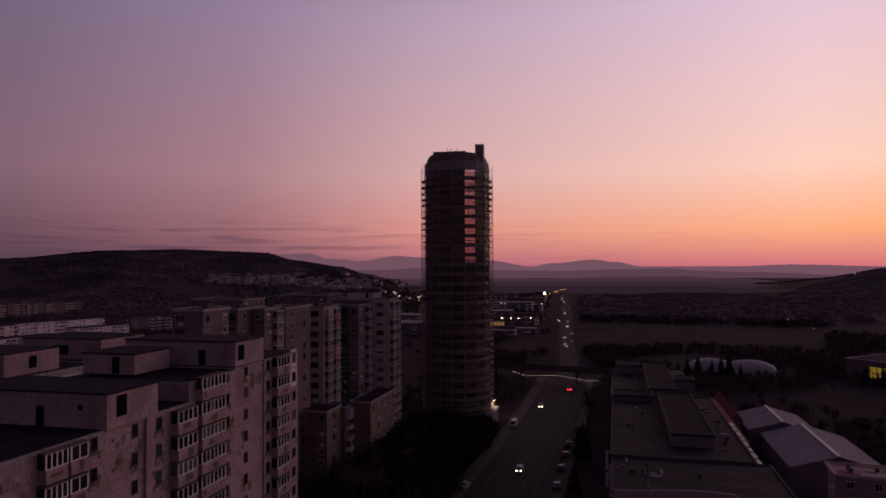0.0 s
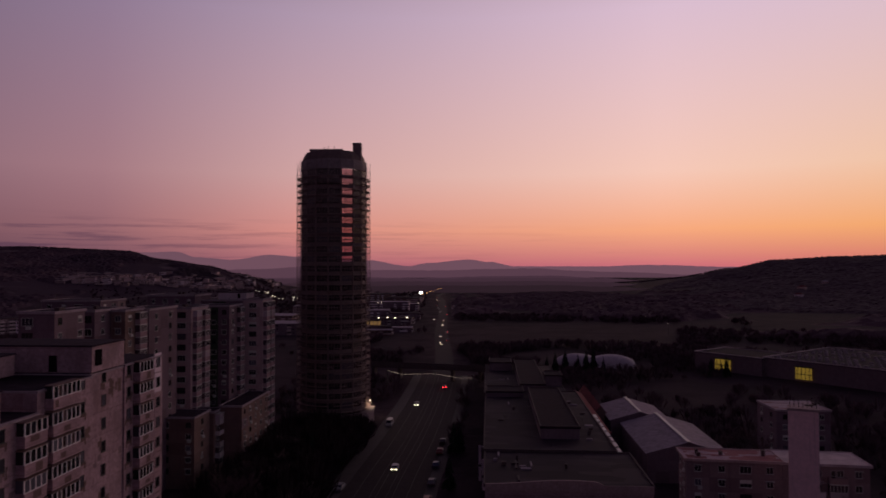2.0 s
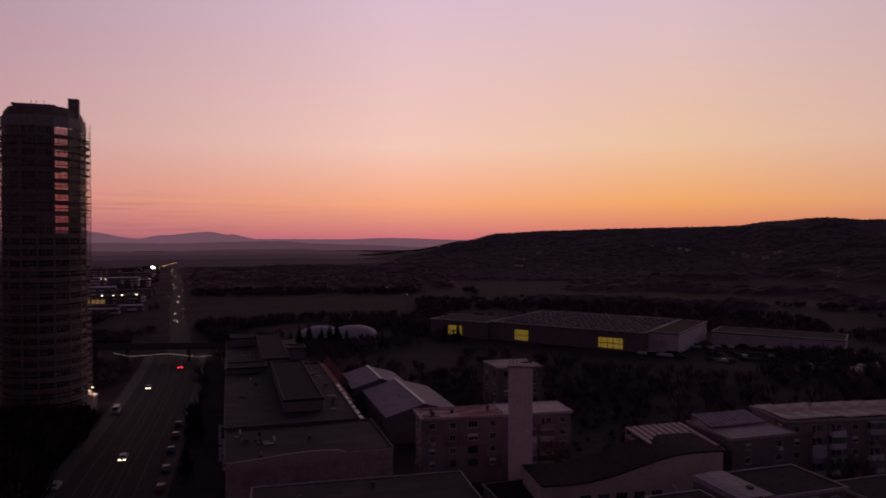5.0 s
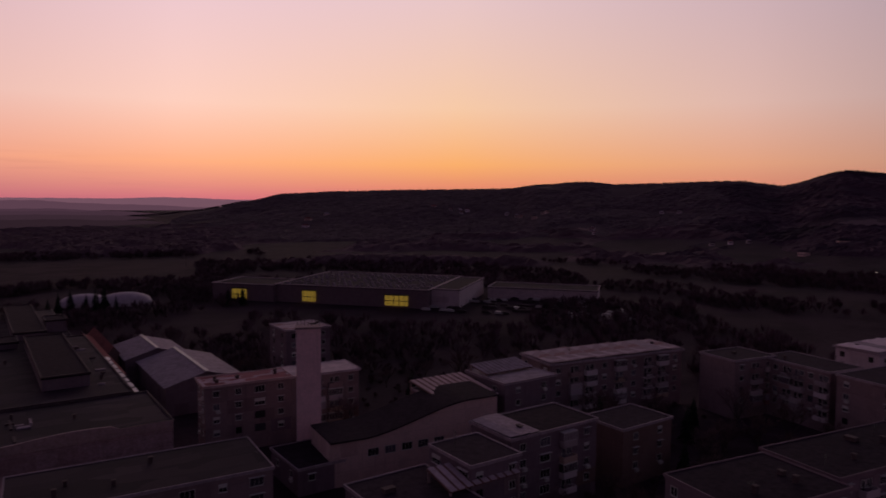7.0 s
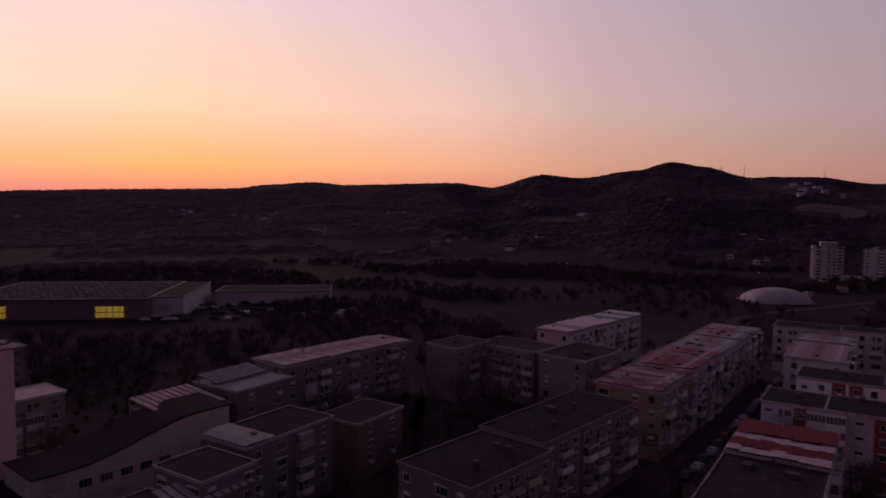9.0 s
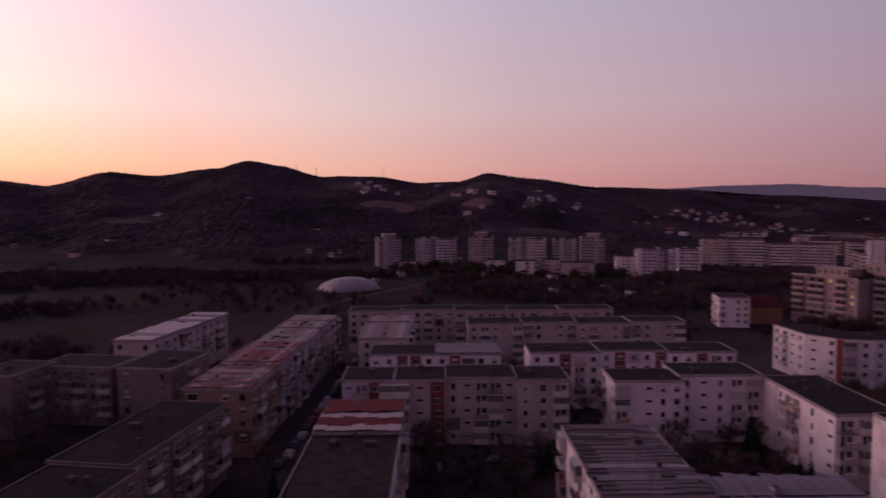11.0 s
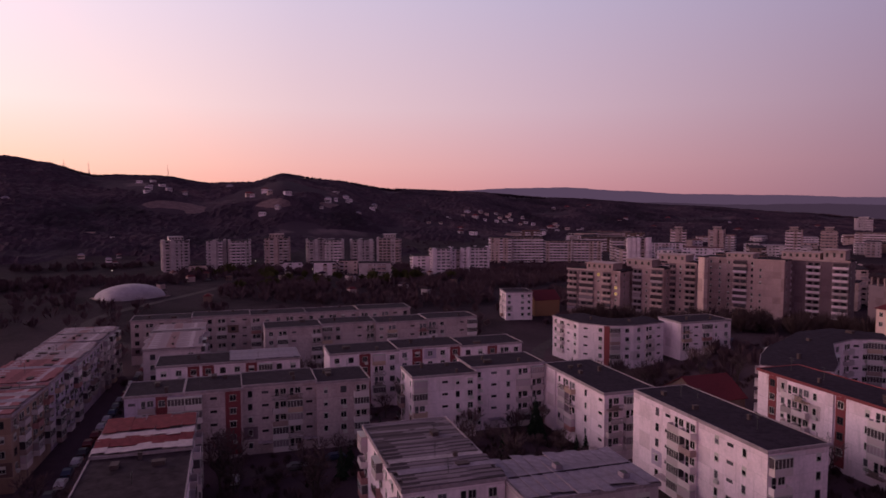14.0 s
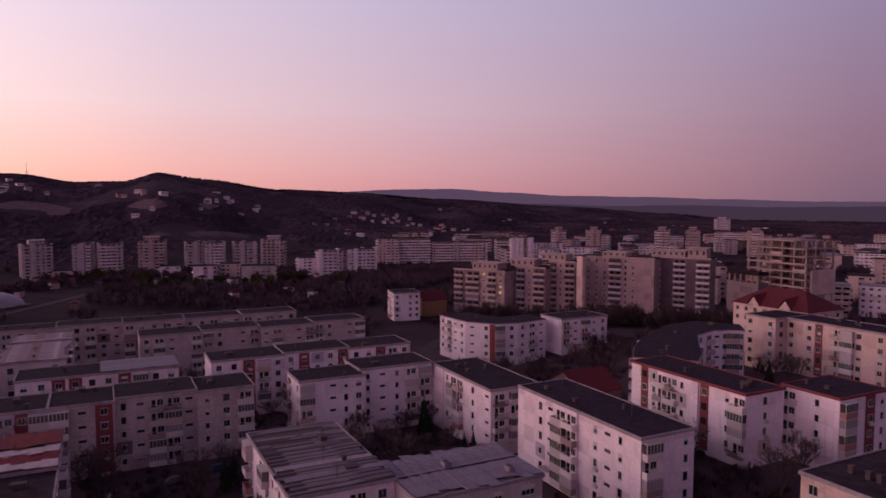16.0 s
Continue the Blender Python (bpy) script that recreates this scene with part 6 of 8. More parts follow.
def far_block(x, y, lx, ly, z0, top, wall, turn=0.0, label="", name="apartment_block", style="grid", group="far blocks", roof=None, penthouse=False, storey=2.75, category="apartment block"):
    """A block seen from far: walls, roof slab, rows of windows and balcony bands on its four sides."""
    FOOT.append((x, y, lx / 2, ly / 2, turn))
    ob = thing(name, pose(x, y, z0, 0, 0, turn), label, category, group)
    h = top - z0
    bm = bmesh.new()
    box(bm, -lx / 2, -ly / 2, -2, lx / 2, ly / 2, h - 0.4)
    part("wall", mesh_of("wall", bm, wall), ob)
    bm = bmesh.new()
    box(bm, -lx / 2 - 0.2, -ly / 2 - 0.2, h - 0.4, lx / 2 + 0.2, ly / 2 + 0.2, h)
    part("roof", mesh_of("roof", bm, roof or BITUMEN), ob)
    if penthouse:
        bm = bmesh.new()
        box(bm, -lx * 0.3, -ly * 0.3, h, lx * 0.3, ly * 0.3, h + 2.6)
        for k in range(5):
            u = -lx * 0.26 + lx * 0.52 * k / 4
            box(bm, u - 0.5, -ly * 0.3 - 0.05, h + 0.8, u + 0.5, -ly * 0.3 + 0.05, h + 1.9, 1)
            w = -ly * 0.26 + ly * 0.52 * k / 4
            box(bm, -lx * 0.3 - 0.05, w - 0.5, h + 0.8, -lx * 0.3 + 0.05, w + 0.5, h + 1.9, 1)
        box(bm, -lx * 0.3 - 0.4, -ly * 0.3 - 0.4, h + 2.6, lx * 0.3 + 0.4, ly * 0.3 + 0.4, h + 2.9)
        part("penthouse", mesh_of("penthouse", bm, wall, DARKFRAME), ob)
    rng = random.Random(int(abs(x) * 13 + abs(y) * 7))
    pilaster = bmesh.new()
    band_paint = rng.choice((WHITE, PALE, WHITE, TAN))
    panes, bands = bmesh.new(), bmesh.new()
    floors = max(1, int(h / storey))
    for spin in (0, 90, 180, 270):
        length, out = (lx, ly / 2) if spin % 180 == 0 else (ly, lx / 2)
        m = Matrix.Rotation(radians(spin), 4, "Z")
        count = max(1, int(length / 3.1))
        kinds = [rng.choice({"grid": "wwb.bb.", "band": "bbbw"}[style]) for k in range(count)]
        for k in range(count):
            if style == "grid" and kinds[k] == "." and h > 17:
                u = -length / 2 + (k + 0.5) * length / count
                for v in box(pilaster, u - 1.3, -out - 1.6, -1.5, u + 1.3, -out + 0.1, h + 0.3):
                    v.co = m @ v.co
        for f in range(floors):
            z = h - 0.5 - (floors - f) * storey
            for k in range(count):
                u = -length / 2 + (k + 0.5) * length / count
                if kinds[k] == ".":
                    continue
                curtain = int(rng.random() < 0.16)
                if kinds[k] == "w":
                    w = rng.choice((0.45, 0.6, 0.6, 0.75))
                    new_v = box(panes, u - w, -out - 0.05, z + 1.0, u + w, -out + 0.05, z + 2.1, curtain)
                else:
                    closed = rng.random() < 0.25
                    new_v = box(panes, u - 1.2, -out - (0.97 if closed else 0.07), z + 1.15, u + 1.2, -out + 0.05, z + 2.15, curtain)
                    for v in box(bands, u - 1.5, -out - 0.95, z - 0.1, u + 1.5, -out, z + 1.05):
                        v.co = m @ v.co
                for v in new_v:
                    v.co = m @ v.co
    part("glazing", mesh_of("glazing", panes, GLASS, COPING), ob, None, "", "stuff")
    if bands.faces:
        part("balcony_band", mesh_of("balcony_band", bands, band_paint if style == "grid" else WHITE), ob, None, "", "stuff")
    else:
        bands.free()
    if pilaster.faces:
        part("bay", mesh_of("bay", pilaster, wall), ob, None, "", "stuff")
    else:
        pilaster.free()
    return ob


# tall terraces to the south-east
TRAYS = {}


def tray_mesh(w, material):
    """A deep balcony tray that faces -y, with a dark door and window behind it."""
    key = round(w, 1), material.name
    if key not in TRAYS:
        bm = bmesh.new()
        box(bm, -w / 2, -1.4, -0.16, w / 2, 0.0, 0.0)
        trough(bm, w, 1.4, 0.95, 0.1)
        box(bm, -w * 0.4, -0.04, 0.1, -w * 0.1, 0.02, 2.1, 1)
        box(bm, w * 0.05, -0.04, 0.8, w * 0.4, 0.02, 2.1, 1)
        TRAYS[key] = mesh_of("balcony", bm, material, GLASS)
    return TRAYS[key]


def terrace_block(x, y, length, top, columns, wall, paints, roof_rooms=(), lit=()):
    """A tall block whose front runs east from its western corner. columns, east to west: share of the front and
    b for balconies, o for flat bays painted as shade, w for windows, . for blank wall. roof_rooms: from, to, height."""
    depth = 13.0
    front = Matrix.Translation((x, y, 0)) @ Matrix.Rotation(radians(-148), 4, "Z")
    middle = front @ Vector((-length / 2, depth / 2, 0))
    FOOT.append((middle.x, middle.y, length / 2, depth / 2, -148))
    ob = thing("apartment_block", front, "tall brownish terraced apartment block with stacked balconies and rooftop storey", "apartment block", "terraced blocks")
    rng = random.Random(int(length * 10))
    bm = bmesh.new()
    box(bm, -length, 0, -0.5, 0, depth, top - 0.4)
    part("wall", mesh_of("wall", bm, wall), ob)
    bm = bmesh.new()
    box(bm, -length - 0.4, -0.5, top - 0.4, 0.4, depth + 0.4, top)
    part("roof", mesh_of("roof", bm, OLD_FELT), ob)
    bm = bmesh.new()
    box(bm, -length - 0.5, -0.7, top - 0.55, 0.5, -0.5, top + 0.25)
    part("cornice", mesh_of("cornice", bm, TAN), ob)
    total = sum(share for share, kind in columns)
    u = -length
    for c, (share, kind) in enumerate(columns):
        w = length * share / total
        middle = u + w / 2
        u += w
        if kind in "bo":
            # flat panels whose dark colour stands in for the shade of a recess
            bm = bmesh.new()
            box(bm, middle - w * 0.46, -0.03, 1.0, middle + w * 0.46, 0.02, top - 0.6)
            part("bay", mesh_of("bay", bm, SHADE_RENDER if kind == "b" else DARK_PANEL), ob, None, "flat wall panel with painted recess shade")
        for f in range(int((top - 2) / STOREY)):
            z = top - 0.7 - (f + 1) * STOREY
            if kind == "b":
                part("balcony", tray_mesh(w * 0.94, paints[(c + (rng.random() < 0.25)) % len(paints)]), ob, pose(middle, 0, z))
                if rng.random() < 0.3:
                    bm = bmesh.new()
                    box(bm, -w * 0.45, -1.36, 0.95, w * 0.45, -1.3, 2.4)
                    part("glazing", mesh_of("glazing", bm, GLAZE), ob, pose(middle, 0, z))
            elif kind == "w":
                for k in range(max(1, int(w / 3.4))):
                    v = middle - w / 2 + w * (k + 0.5) / max(1, int(w / 3.4))
                    if (c, f, k) in lit:
                        part("window", SHAPES["q"], ob, pose(v, 0, z + 1.5), "window of a lamplit room")
                    elif rng.random() < 0.85:
                        part("window", rng.choice(VARIANTS["n"]), ob, pose(v, 0, z + 1.5))
    for z in range(int(top / STOREY) - 1):
        part("window", SHAPES["n"], ob, pose(0, 4.0, top - 1.9 - z * STOREY, 0, 0, 90))
    for a, b, h in roof_rooms:
        bm = bmesh.new()
        box(bm, -length * (1 - a), 2.0, top, -length * (1 - b), depth - 1.5, top + h - 0.35)
        box(bm, -length * (1 - a) - 0.5, 1.4, top + h - 0.35, -length * (1 - b) + 0.5, depth - 1.0, top + h)
        count = max(2, int(length * (b - a) / 2.6))
        for k in range(count):
            v = -length * (1 - a) + length * (b - a) * (k + 0.5) / count
            box(bm, v - 0.5, 1.96, top + h * 0.3, v + 0.5, 2.02, top + h * 0.72, 1)
        part("penthouse", mesh_of("penthouse", bm, TAN, DARKFRAME), ob)


terrace_block(270.5, -167.1, 26.5, 21.3, ((17, "b"), (4, "o"), (26, "b"), (13, "w"), (16, "b"), (14, "w")), TERRACE, (TAN, CREAM, TAN), ((0.32, 0.82, 3.2),), ((5, 2, 0), (5, 3, 0), (3, 0, 0)))
terrace_block(262.8, -184.3, 14.4, 22.8, ((15, "b"), (14, "w"), (20, "b")), TERRACE, (PALE, WHITE, CREAM), ((-0.3, 0.55, 3.4),))
terrace_block(257.2, -197.1, 12.4, 25.4, ((12, "b"), (13, "w"), (18, "b")), TERRACE, (TAN, CREAM), ((-0.45, 0.55, 3.2),))
terrace_block(238.7, -227.8, 36, 27.2, ((10, "w"), (42, "w"), (22, "b"), (25, "w"), (28, ".")), TERRACE, (CREAM, WHITE), ((0.3, 0.62, 2.2),))
terrace_block(225.5, -249.1, 26, 27.4, ((14, "b"), (20, "o"), (20, "b"), (16, "o"), (22, "b")), GREYBEIGE, (WHITE, PALE), ((-0.05, 0.55, 3.0), (0.6, 0.92, 4.4)))
slab_wall = thing("apartment_wing", pose(251.8, -196.3, 0, 0, 0, 0), "narrow pale windowless end wing of the terrace", "apartment wing")
bm = bmesh.new()
box(bm, -2.2, -0.9, -0.5, 2.0, 0.9, 28.6)
part("wall", mesh_of("wall", bm, CREAM), slab_wall)
bm = bmesh.new()
box(bm, -2.4, -1.1, 28.6, 2.2, 1.1, 29.0)
part("roof", mesh_of("roof", bm, BITUMEN), slab_wall)

# point blocks at the foot of the hill
for a, w, top, d, spin in ((86.0, 16.5, 23.8, 560, 8), (88.97, 12, 23.2, 566, -6), (90.79, 14, 23.0, 560, 5), (93.67, 17.5, 24.6, 560, -4), (96.74, 11.5, 22.6, 566, 6), (98.27, 12.5, 22.4, 560, -5),
                        (100.55, 16, 22.2, 562, 7), (102.81, 16.5, 23.8, 560, -6)):
    x, y = polar(a, d)
    far_block(x, y, 13, w, -1, top, (PALE, TAN)[int(a) % 2], -a + 90 + spin, "pale ten-storey point block at the foot of the hill", group="point blocks", storey=2.35, penthouse=w > 16)
for a, d, w, top in ((97.5, 505, 16, 9.5), (99.4, 512, 13, 10.0), (101.56, 480, 22, 11.0), (94.9, 540, 14, 7.0), (87.6, 545, 12, 6.0)):
    x, y = polar(a, d)
    far_block(x, y, 11, w, -1, top, (CREAM, WHITE, PALE)[int(a) % 3], -a + 90, "low pale block below the point blocks", group="low blocks")
for a, d, w, t, s in ((105.35, 520, 13, 12.5, "grid"), (107.0, 512, 14, 18.5, "grid"), (108.4, 520, 10, 17.5, "grid"), (109.8, 520, 19, 18.5, "grid"), (112.0, 600, 18, 21.8, "band"), (114.2, 606, 25, 21.8, "band"), (116.7, 612, 22, 18.5, "band"), (119.0, 616, 24, 18.5, "band"), (121.6, 640, 14, 19, "band"), (123.0, 600, 18, 22.5, "grid")):
    x, y = polar(a, d)
    far_block(x, y, 13, w, -2, t, WHITE if s == "grid" else CREAM, -a + 90 + 6, "long far apartment slab with bands of balconies", style=s, group="far slabs", storey=2.4)

# the town behind
FOOT.append((187.7, -252.2, 16, 11, 0))
rng_town = random.Random(21)
for k in range(120):
    a = rng_town.uniform(112, 153)
    d = 330 + 640 * rng_town.random() ** 0.7
    if a < 122 and d < 640 or a < 133 and d < 420:
        continue
    x, y = polar(a, d)
    if any(math.hypot(x - f[0], y - f[1]) < 20 for f in FOOT):
        continue
    tall = rng_town.random()
    top = 13 + 5 * rng_town.random() + (5 * rng_town.random() if tall > 0.6 else 0) - d * 0.004
    far_block(x, y, 12, rng_town.uniform(14, 46), ground_height(x, y) - 1, top, rng_town.choice((TAN, PALE, CREAM, TAN, WHITE, BROWN)), -a + 90 + rng_town.choice((0, 0, 90)) + rng_town.uniform(-12, 12),
              "distant town apartment block with rows of windows", style=rng_town.choice(("grid", "grid", "band")), group="town blocks", roof=rng_town.choice((BITUMEN, TIN, TILE, BITUMEN_WORN)))
for a, d, top in ((126.1, 720, 24.5), (128.9, 720, 25), (134.2, 730, 25.5), (136.5, 720, 26), (141.0, 740, 25)):
    x, y = polar(a, d)
    far_block(x, y, 12, 12.5, 0, top, TAN, -a + 90, "distant tower block above the town roofs", group="town towers", penthouse=True)
x, y = polar(138.6, 1300)
far_block(x, y, 22, 30, 0, 24, PALE, 45, "large pale hillside building far above the town", group="town towers", penthouse=True)

# slabs along the western edge
for a, d, w, t in ((-48.5, 560, 60, 14), (-44.0, 600, 90, 14), (-40.5, 560, 40, 12), (-46.5, 480, 60, 13), (-43, 470, 40, 13), (-46, 860, 60, 18), (-43.5, 880, 60, 17), (-37, 640, 40, 13), (-34.0, 610, 30, 13)):
    x, y = polar(a, d)
    far_block(x, y, 12, w, 0, t, WHITE if d < 620 else SHADE_RENDER, -a - 60, "long white apartment slab west of the avenue", group="western slabs")
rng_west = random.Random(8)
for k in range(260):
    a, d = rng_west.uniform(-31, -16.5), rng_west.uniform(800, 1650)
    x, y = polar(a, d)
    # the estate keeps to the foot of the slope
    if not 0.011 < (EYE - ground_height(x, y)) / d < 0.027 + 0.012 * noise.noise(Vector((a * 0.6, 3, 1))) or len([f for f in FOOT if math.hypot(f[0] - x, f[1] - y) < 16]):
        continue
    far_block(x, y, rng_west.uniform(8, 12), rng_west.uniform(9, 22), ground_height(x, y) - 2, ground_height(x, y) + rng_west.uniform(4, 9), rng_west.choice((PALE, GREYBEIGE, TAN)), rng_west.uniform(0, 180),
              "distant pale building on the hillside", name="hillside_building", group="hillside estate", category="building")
# sheds and shops beside the avenue
for a, d, lx, ly, t in ((-9.2, 535, 22, 12, 4.5), (-7.2, 560, 16, 12, 4), (-8.3, 640, 44, 20, 6), (-7.0, 690, 30, 18, 7), (-9.8, 720, 40, 24, 8), (-12.5, 640, 40, 26, 8), (-15.5, 560, 50, 30, 9), (-14, 760, 50, 30, 11), (-8.2, 830, 46, 24, 11), (-17.5, 640, 40, 30, 10), (-7.0, 990, 50, 30, 9), (-9.5, 1050, 60, 30, 12), (-6.6, 840, 22, 16, 8), (-2.2, 850, 24, 9, 4)):
    x, y = polar(a, d)
    far_block(x, y, lx, ly, -0.5, t, rng_west.choice((SHADE_RENDER, TAN, BROWN, SHADE_RENDER)), rng_west.uniform(-10, 10), "low commercial building beside the avenue", name="commercial_building", group="roadside buildings", roof=rng_west.choice((TIN, BITUMEN)), category="building")

# small houses: white house and red-roofed houses below the terraces
block(281.5, -130, 294.5, -118, 12.5, {"w": "w.ww", "n": "wbw"}, WHITE, label="white four-storey house with square windows", name="house", group="houses", vents=1, turn=-10)
gable_hall("house", "ochre house with a steep red tiled roof", 288, -146, 300, -134, 7.5, 11.2, TILE, ORANGE, "y", "house", False, "houses")
gable_hall("house", "low house with a dark red tiled roof", 130, -114, 144, -102, 4.5, 8.5, TILE, BROWN, "y", "house", False, "houses")
def hip_house(x0, y0, x1, y1, eave, ridge, label):
    """A large house under a hipped tile roof with two cross gables towards the street."""
    ob = thing("house", pose((x0 + x1) / 2, (y0 + y1) / 2, bank((x0 + x1) / 2, (y0 + y1) / 2)), label, "house", "houses")
    lx, ly = x1 - x0, y1 - y0
    bm = bmesh.new()
    box(bm, -lx / 2, -ly / 2, -1, lx / 2, ly / 2, eave)
    part("wall", mesh_of("wall", bm, CREAM), ob)
    bm = bmesh.new()
    o, q = 0.6, ly * 0.42
    v = [bm.verts.new(p) for p in ((-lx / 2 - o, -ly / 2 - o, eave), (lx / 2 + o, -ly / 2 - o, eave), (lx / 2 + o, ly / 2 + o, eave), (-lx / 2 - o, ly / 2 + o, eave), (-lx / 2 + q, 0, ridge), (lx / 2 - q, 0, ridge))]
    for f in ((0, 1, 5, 4), (2, 3, 4, 5), (1, 2, 5), (3, 0, 4), (3, 2, 1, 0)):
        bm.faces.new([v[i] for i in f])
    part("roof", mesh_of("roof", bm, TILE), ob)
    for u in (-lx * 0.22, lx * 0.2):
        bm = bmesh.new()
        a = [bm.verts.new(p) for p in ((u - 2.6, ly / 2 + 0.7, eave - 0.1), (u + 2.6, ly / 2 + 0.7, eave - 0.1), (u, ly / 2 + 0.7, eave + 3.0), (u, 0.5, ridge - 1.2), (u - 2.6, 0.5, eave - 0.1), (u + 2.6, 0.5, eave - 0.1))]
        bm.faces.new((a[0], a[2], a[3], a[4]))
        bm.faces.new((a[1], a[5], a[3], a[2]))
        part("cross_gable", mesh_of("cross_gable", bm, TILE), ob)
        bm = bmesh.new()
        a = [bm.verts.new(p) for p in ((u - 2.3, ly / 2 + 0.5, eave - 0.4), (u + 2.3, ly / 2 + 0.5, eave - 0.4), (u, ly / 2 + 0.5, eave + 2.5))]
        b = [bm.verts.new(w.co - Vector((0, 0.3, 0))) for w in a]
        bm.faces.new(a)
        bm.faces.new(b[::-1])
        for i in range(3):
            bm.faces.new((a[i], b[i], b[(i + 1) % 3], a[(i + 1) % 3]))
        part("gable_wall", mesh_of("gable_wall", bm, CREAM), ob)
    for k in range(8):
        for z in (eave - 1.6, eave - 4.4):
            part("window", SHAPES["w"], ob, pose(-lx / 2 + lx * (k + 0.5) / 8, ly / 2, z, 0, 0, 180))
    for k in range(3):
        part("window", SHAPES["w"], ob, pose(-lx / 2, -ly / 2 + ly * (k + 0.5) / 3, eave - 1.6, 0, 0, 270))


hip_house(129, -198, 155, -182, 15.2, 20.4, "large cream house with a red hipped tile roof and gables")


def build_skeleton():
    """A bare concrete frame: slabs, columns, some brick infill."""
    ob = thing("unfinished_building", pose(187.7, -252.2, 2, 0, 0, 0), "unfinished concrete frame building with open floors", "building site")
    lx, ly, floors, st = 27.0, 17.0, 12, 3.0
    for f in range(floors + 1):
        bm = bmesh.new()
        inset = 0.0 if f < floors else 5.0
        box(bm, -lx / 2 + inset, -ly / 2, f * st - 0.35, lx / 2 - inset * 0.4, ly / 2, f * st)
        # edge beam towards the street, standing a little proud
        box(bm, -lx / 2 + inset, ly / 2, f * st - 0.45, lx / 2 - inset * 0.4, ly / 2 + 0.5, f * st + (0.1 if f % 3 else 0.3))
        part("floor_slab", mesh_of("floor_slab", bm, CONCRETE), ob)
    for i in range(6):
        for j in range(4):
            bm = bmesh.new()
            x, y = -lx / 2 + 0.4 + (lx - 0.8) * i / 5, -ly / 2 + 0.4 + (ly - 0.8) * j / 3
            box(bm, x - 0.28, y - 0.28, -1, x + 0.28, y + 0.28, floors * st - 0.35 + (1.2 if (i + j) % 3 == 0 and 0 < i < 5 else 0))
            part("column", mesh_of("column", bm, CONCRETE), ob)
    rng = random.Random(4)
    for f in range(floors - 1):
        for i in range(5):
            if rng.random() < (0.5 if i in (2, 3) else 0.12):
                bm = bmesh.new()
                x = -lx / 2 + 0.7 + (lx - 0.8) * i / 5
                gap = rng.choice((0.0, 0.0, 1.4))
                box(bm, x, ly / 2 - 0.4, f * st, x + (lx - 0.8) / 5 - 0.6 - gap, ly / 2 - 0.15, f * st + rng.choice((0.9, 0.9, 1.3, 2.6)))
                part("infill", mesh_of("infill", bm, TERRACE), ob)
    bm = bmesh.new()
    box(bm, -lx / 2 - 0.3, -ly / 2 - 0.2, 15.0, -lx / 2 + 0.2, ly / 2 - 3.0, 24.6)
    part("infill", mesh_of("infill", bm, CREAM), ob, None, "pale rendered wall panel")
    # dark core: the shade between the open floors is put into its colour
    bm = bmesh.new()
    box(bm, 2, -6, 0, 8, 0, floors * st - 0.6)
    part("core", mesh_of("core", bm, DARK_PANEL), ob)
    # low wing with a dark deck on columns
    bm = bmesh.new()
    box(bm, 3, ly / 2, 21.4, lx / 2 + 5.0, ly / 2 + 6, 22.6)
    part("deck", mesh_of("deck", bm, OLD_FELT), ob, None, "dark felted deck of the low wing")
    for k in range(6):
        bm = bmesh.new()
        x = 3.6 + (lx / 2 + 0.6) * k / 5
        box(bm, x - 0.25, ly / 2 + 5.2, 18.2, x + 0.25, ly / 2 + 5.7, 21.4)
        part("column", mesh_of("column", bm, CONCRETE), ob)
    bm = bmesh.new()
    box(bm, 3, ly / 2, -1, lx / 2 + 5.0, ly / 2 + 6, 18.2)
    part("wing", mesh_of("wing", bm, SHADE_RENDER), ob, None, "closed lower floors of the low wing")


build_skeleton()


def free(x, y, margin):
    for cx, cy, hx, hy, turn in FOOT:
        dx, dy = x - cx, y - cy
        if abs(dx) > 90 or abs(dy) > 90:
            continue
        c, s = math.cos(radians(-turn)), math.sin(radians(-turn))
        if abs(c * dx - s * dy) < hx + margin and abs(s * dx + c * dy) < hy + margin:
            return False
    return True


# ---- houses scattered on the hillsides ----
def cottage(x, y, turn, wall, roof, s):
    z = ground_height(x, y)
    ob = thing("hillside_house", pose(x, y, z - 1.5, 0, 0, turn), "small pale house among bare trees on the hillside", "house", "hillside houses")
    bm = bmesh.new()
    box(bm, -5 * s, -4 * s, -2, 5 * s, 4 * s, 4.0 + 2 * s)
    for u in (-3, 0, 3):
        box(bm, u * s - 0.6, -4 * s - 0.05, 2.9, u * s + 0.6, -4 * s, 4.0, 1)
    part("wall", mesh_of("wall", bm, wall, GLASS), ob)
    bm = bmesh.new()
    e = 3.9 + 2 * s
    v = [bm.verts.new(p) for p in ((-5.6 * s, -4.6 * s, e), (5.6 * s, -4.6 * s, e), (5.6 * s, 4.6 * s, e), (-5.6 * s, 4.6 * s, e), (-3 * s, 0, e + 2.6 * s), (3 * s, 0, e + 2.6 * s))]
    for q in ((0, 1, 5, 4), (2, 3, 4, 5), (1, 2, 5), (3, 0, 4), (3, 2, 1, 0)):
        bm.faces.new([v[i] for i in q])
    part("roof", mesh_of("roof", bm, roof), ob)


def on_hill(a, e):
    """How far off the ground lies in a direction."""
    d = 600.0
    while d < 1900 and ground_height(*polar(a, d)) < EYE + d * math.tan(radians(e)):
        d += 10
    return d


rng_hill = random.Random(12)
# clusters of villas: middle of each, spread, how many, size
CLEARINGS = []
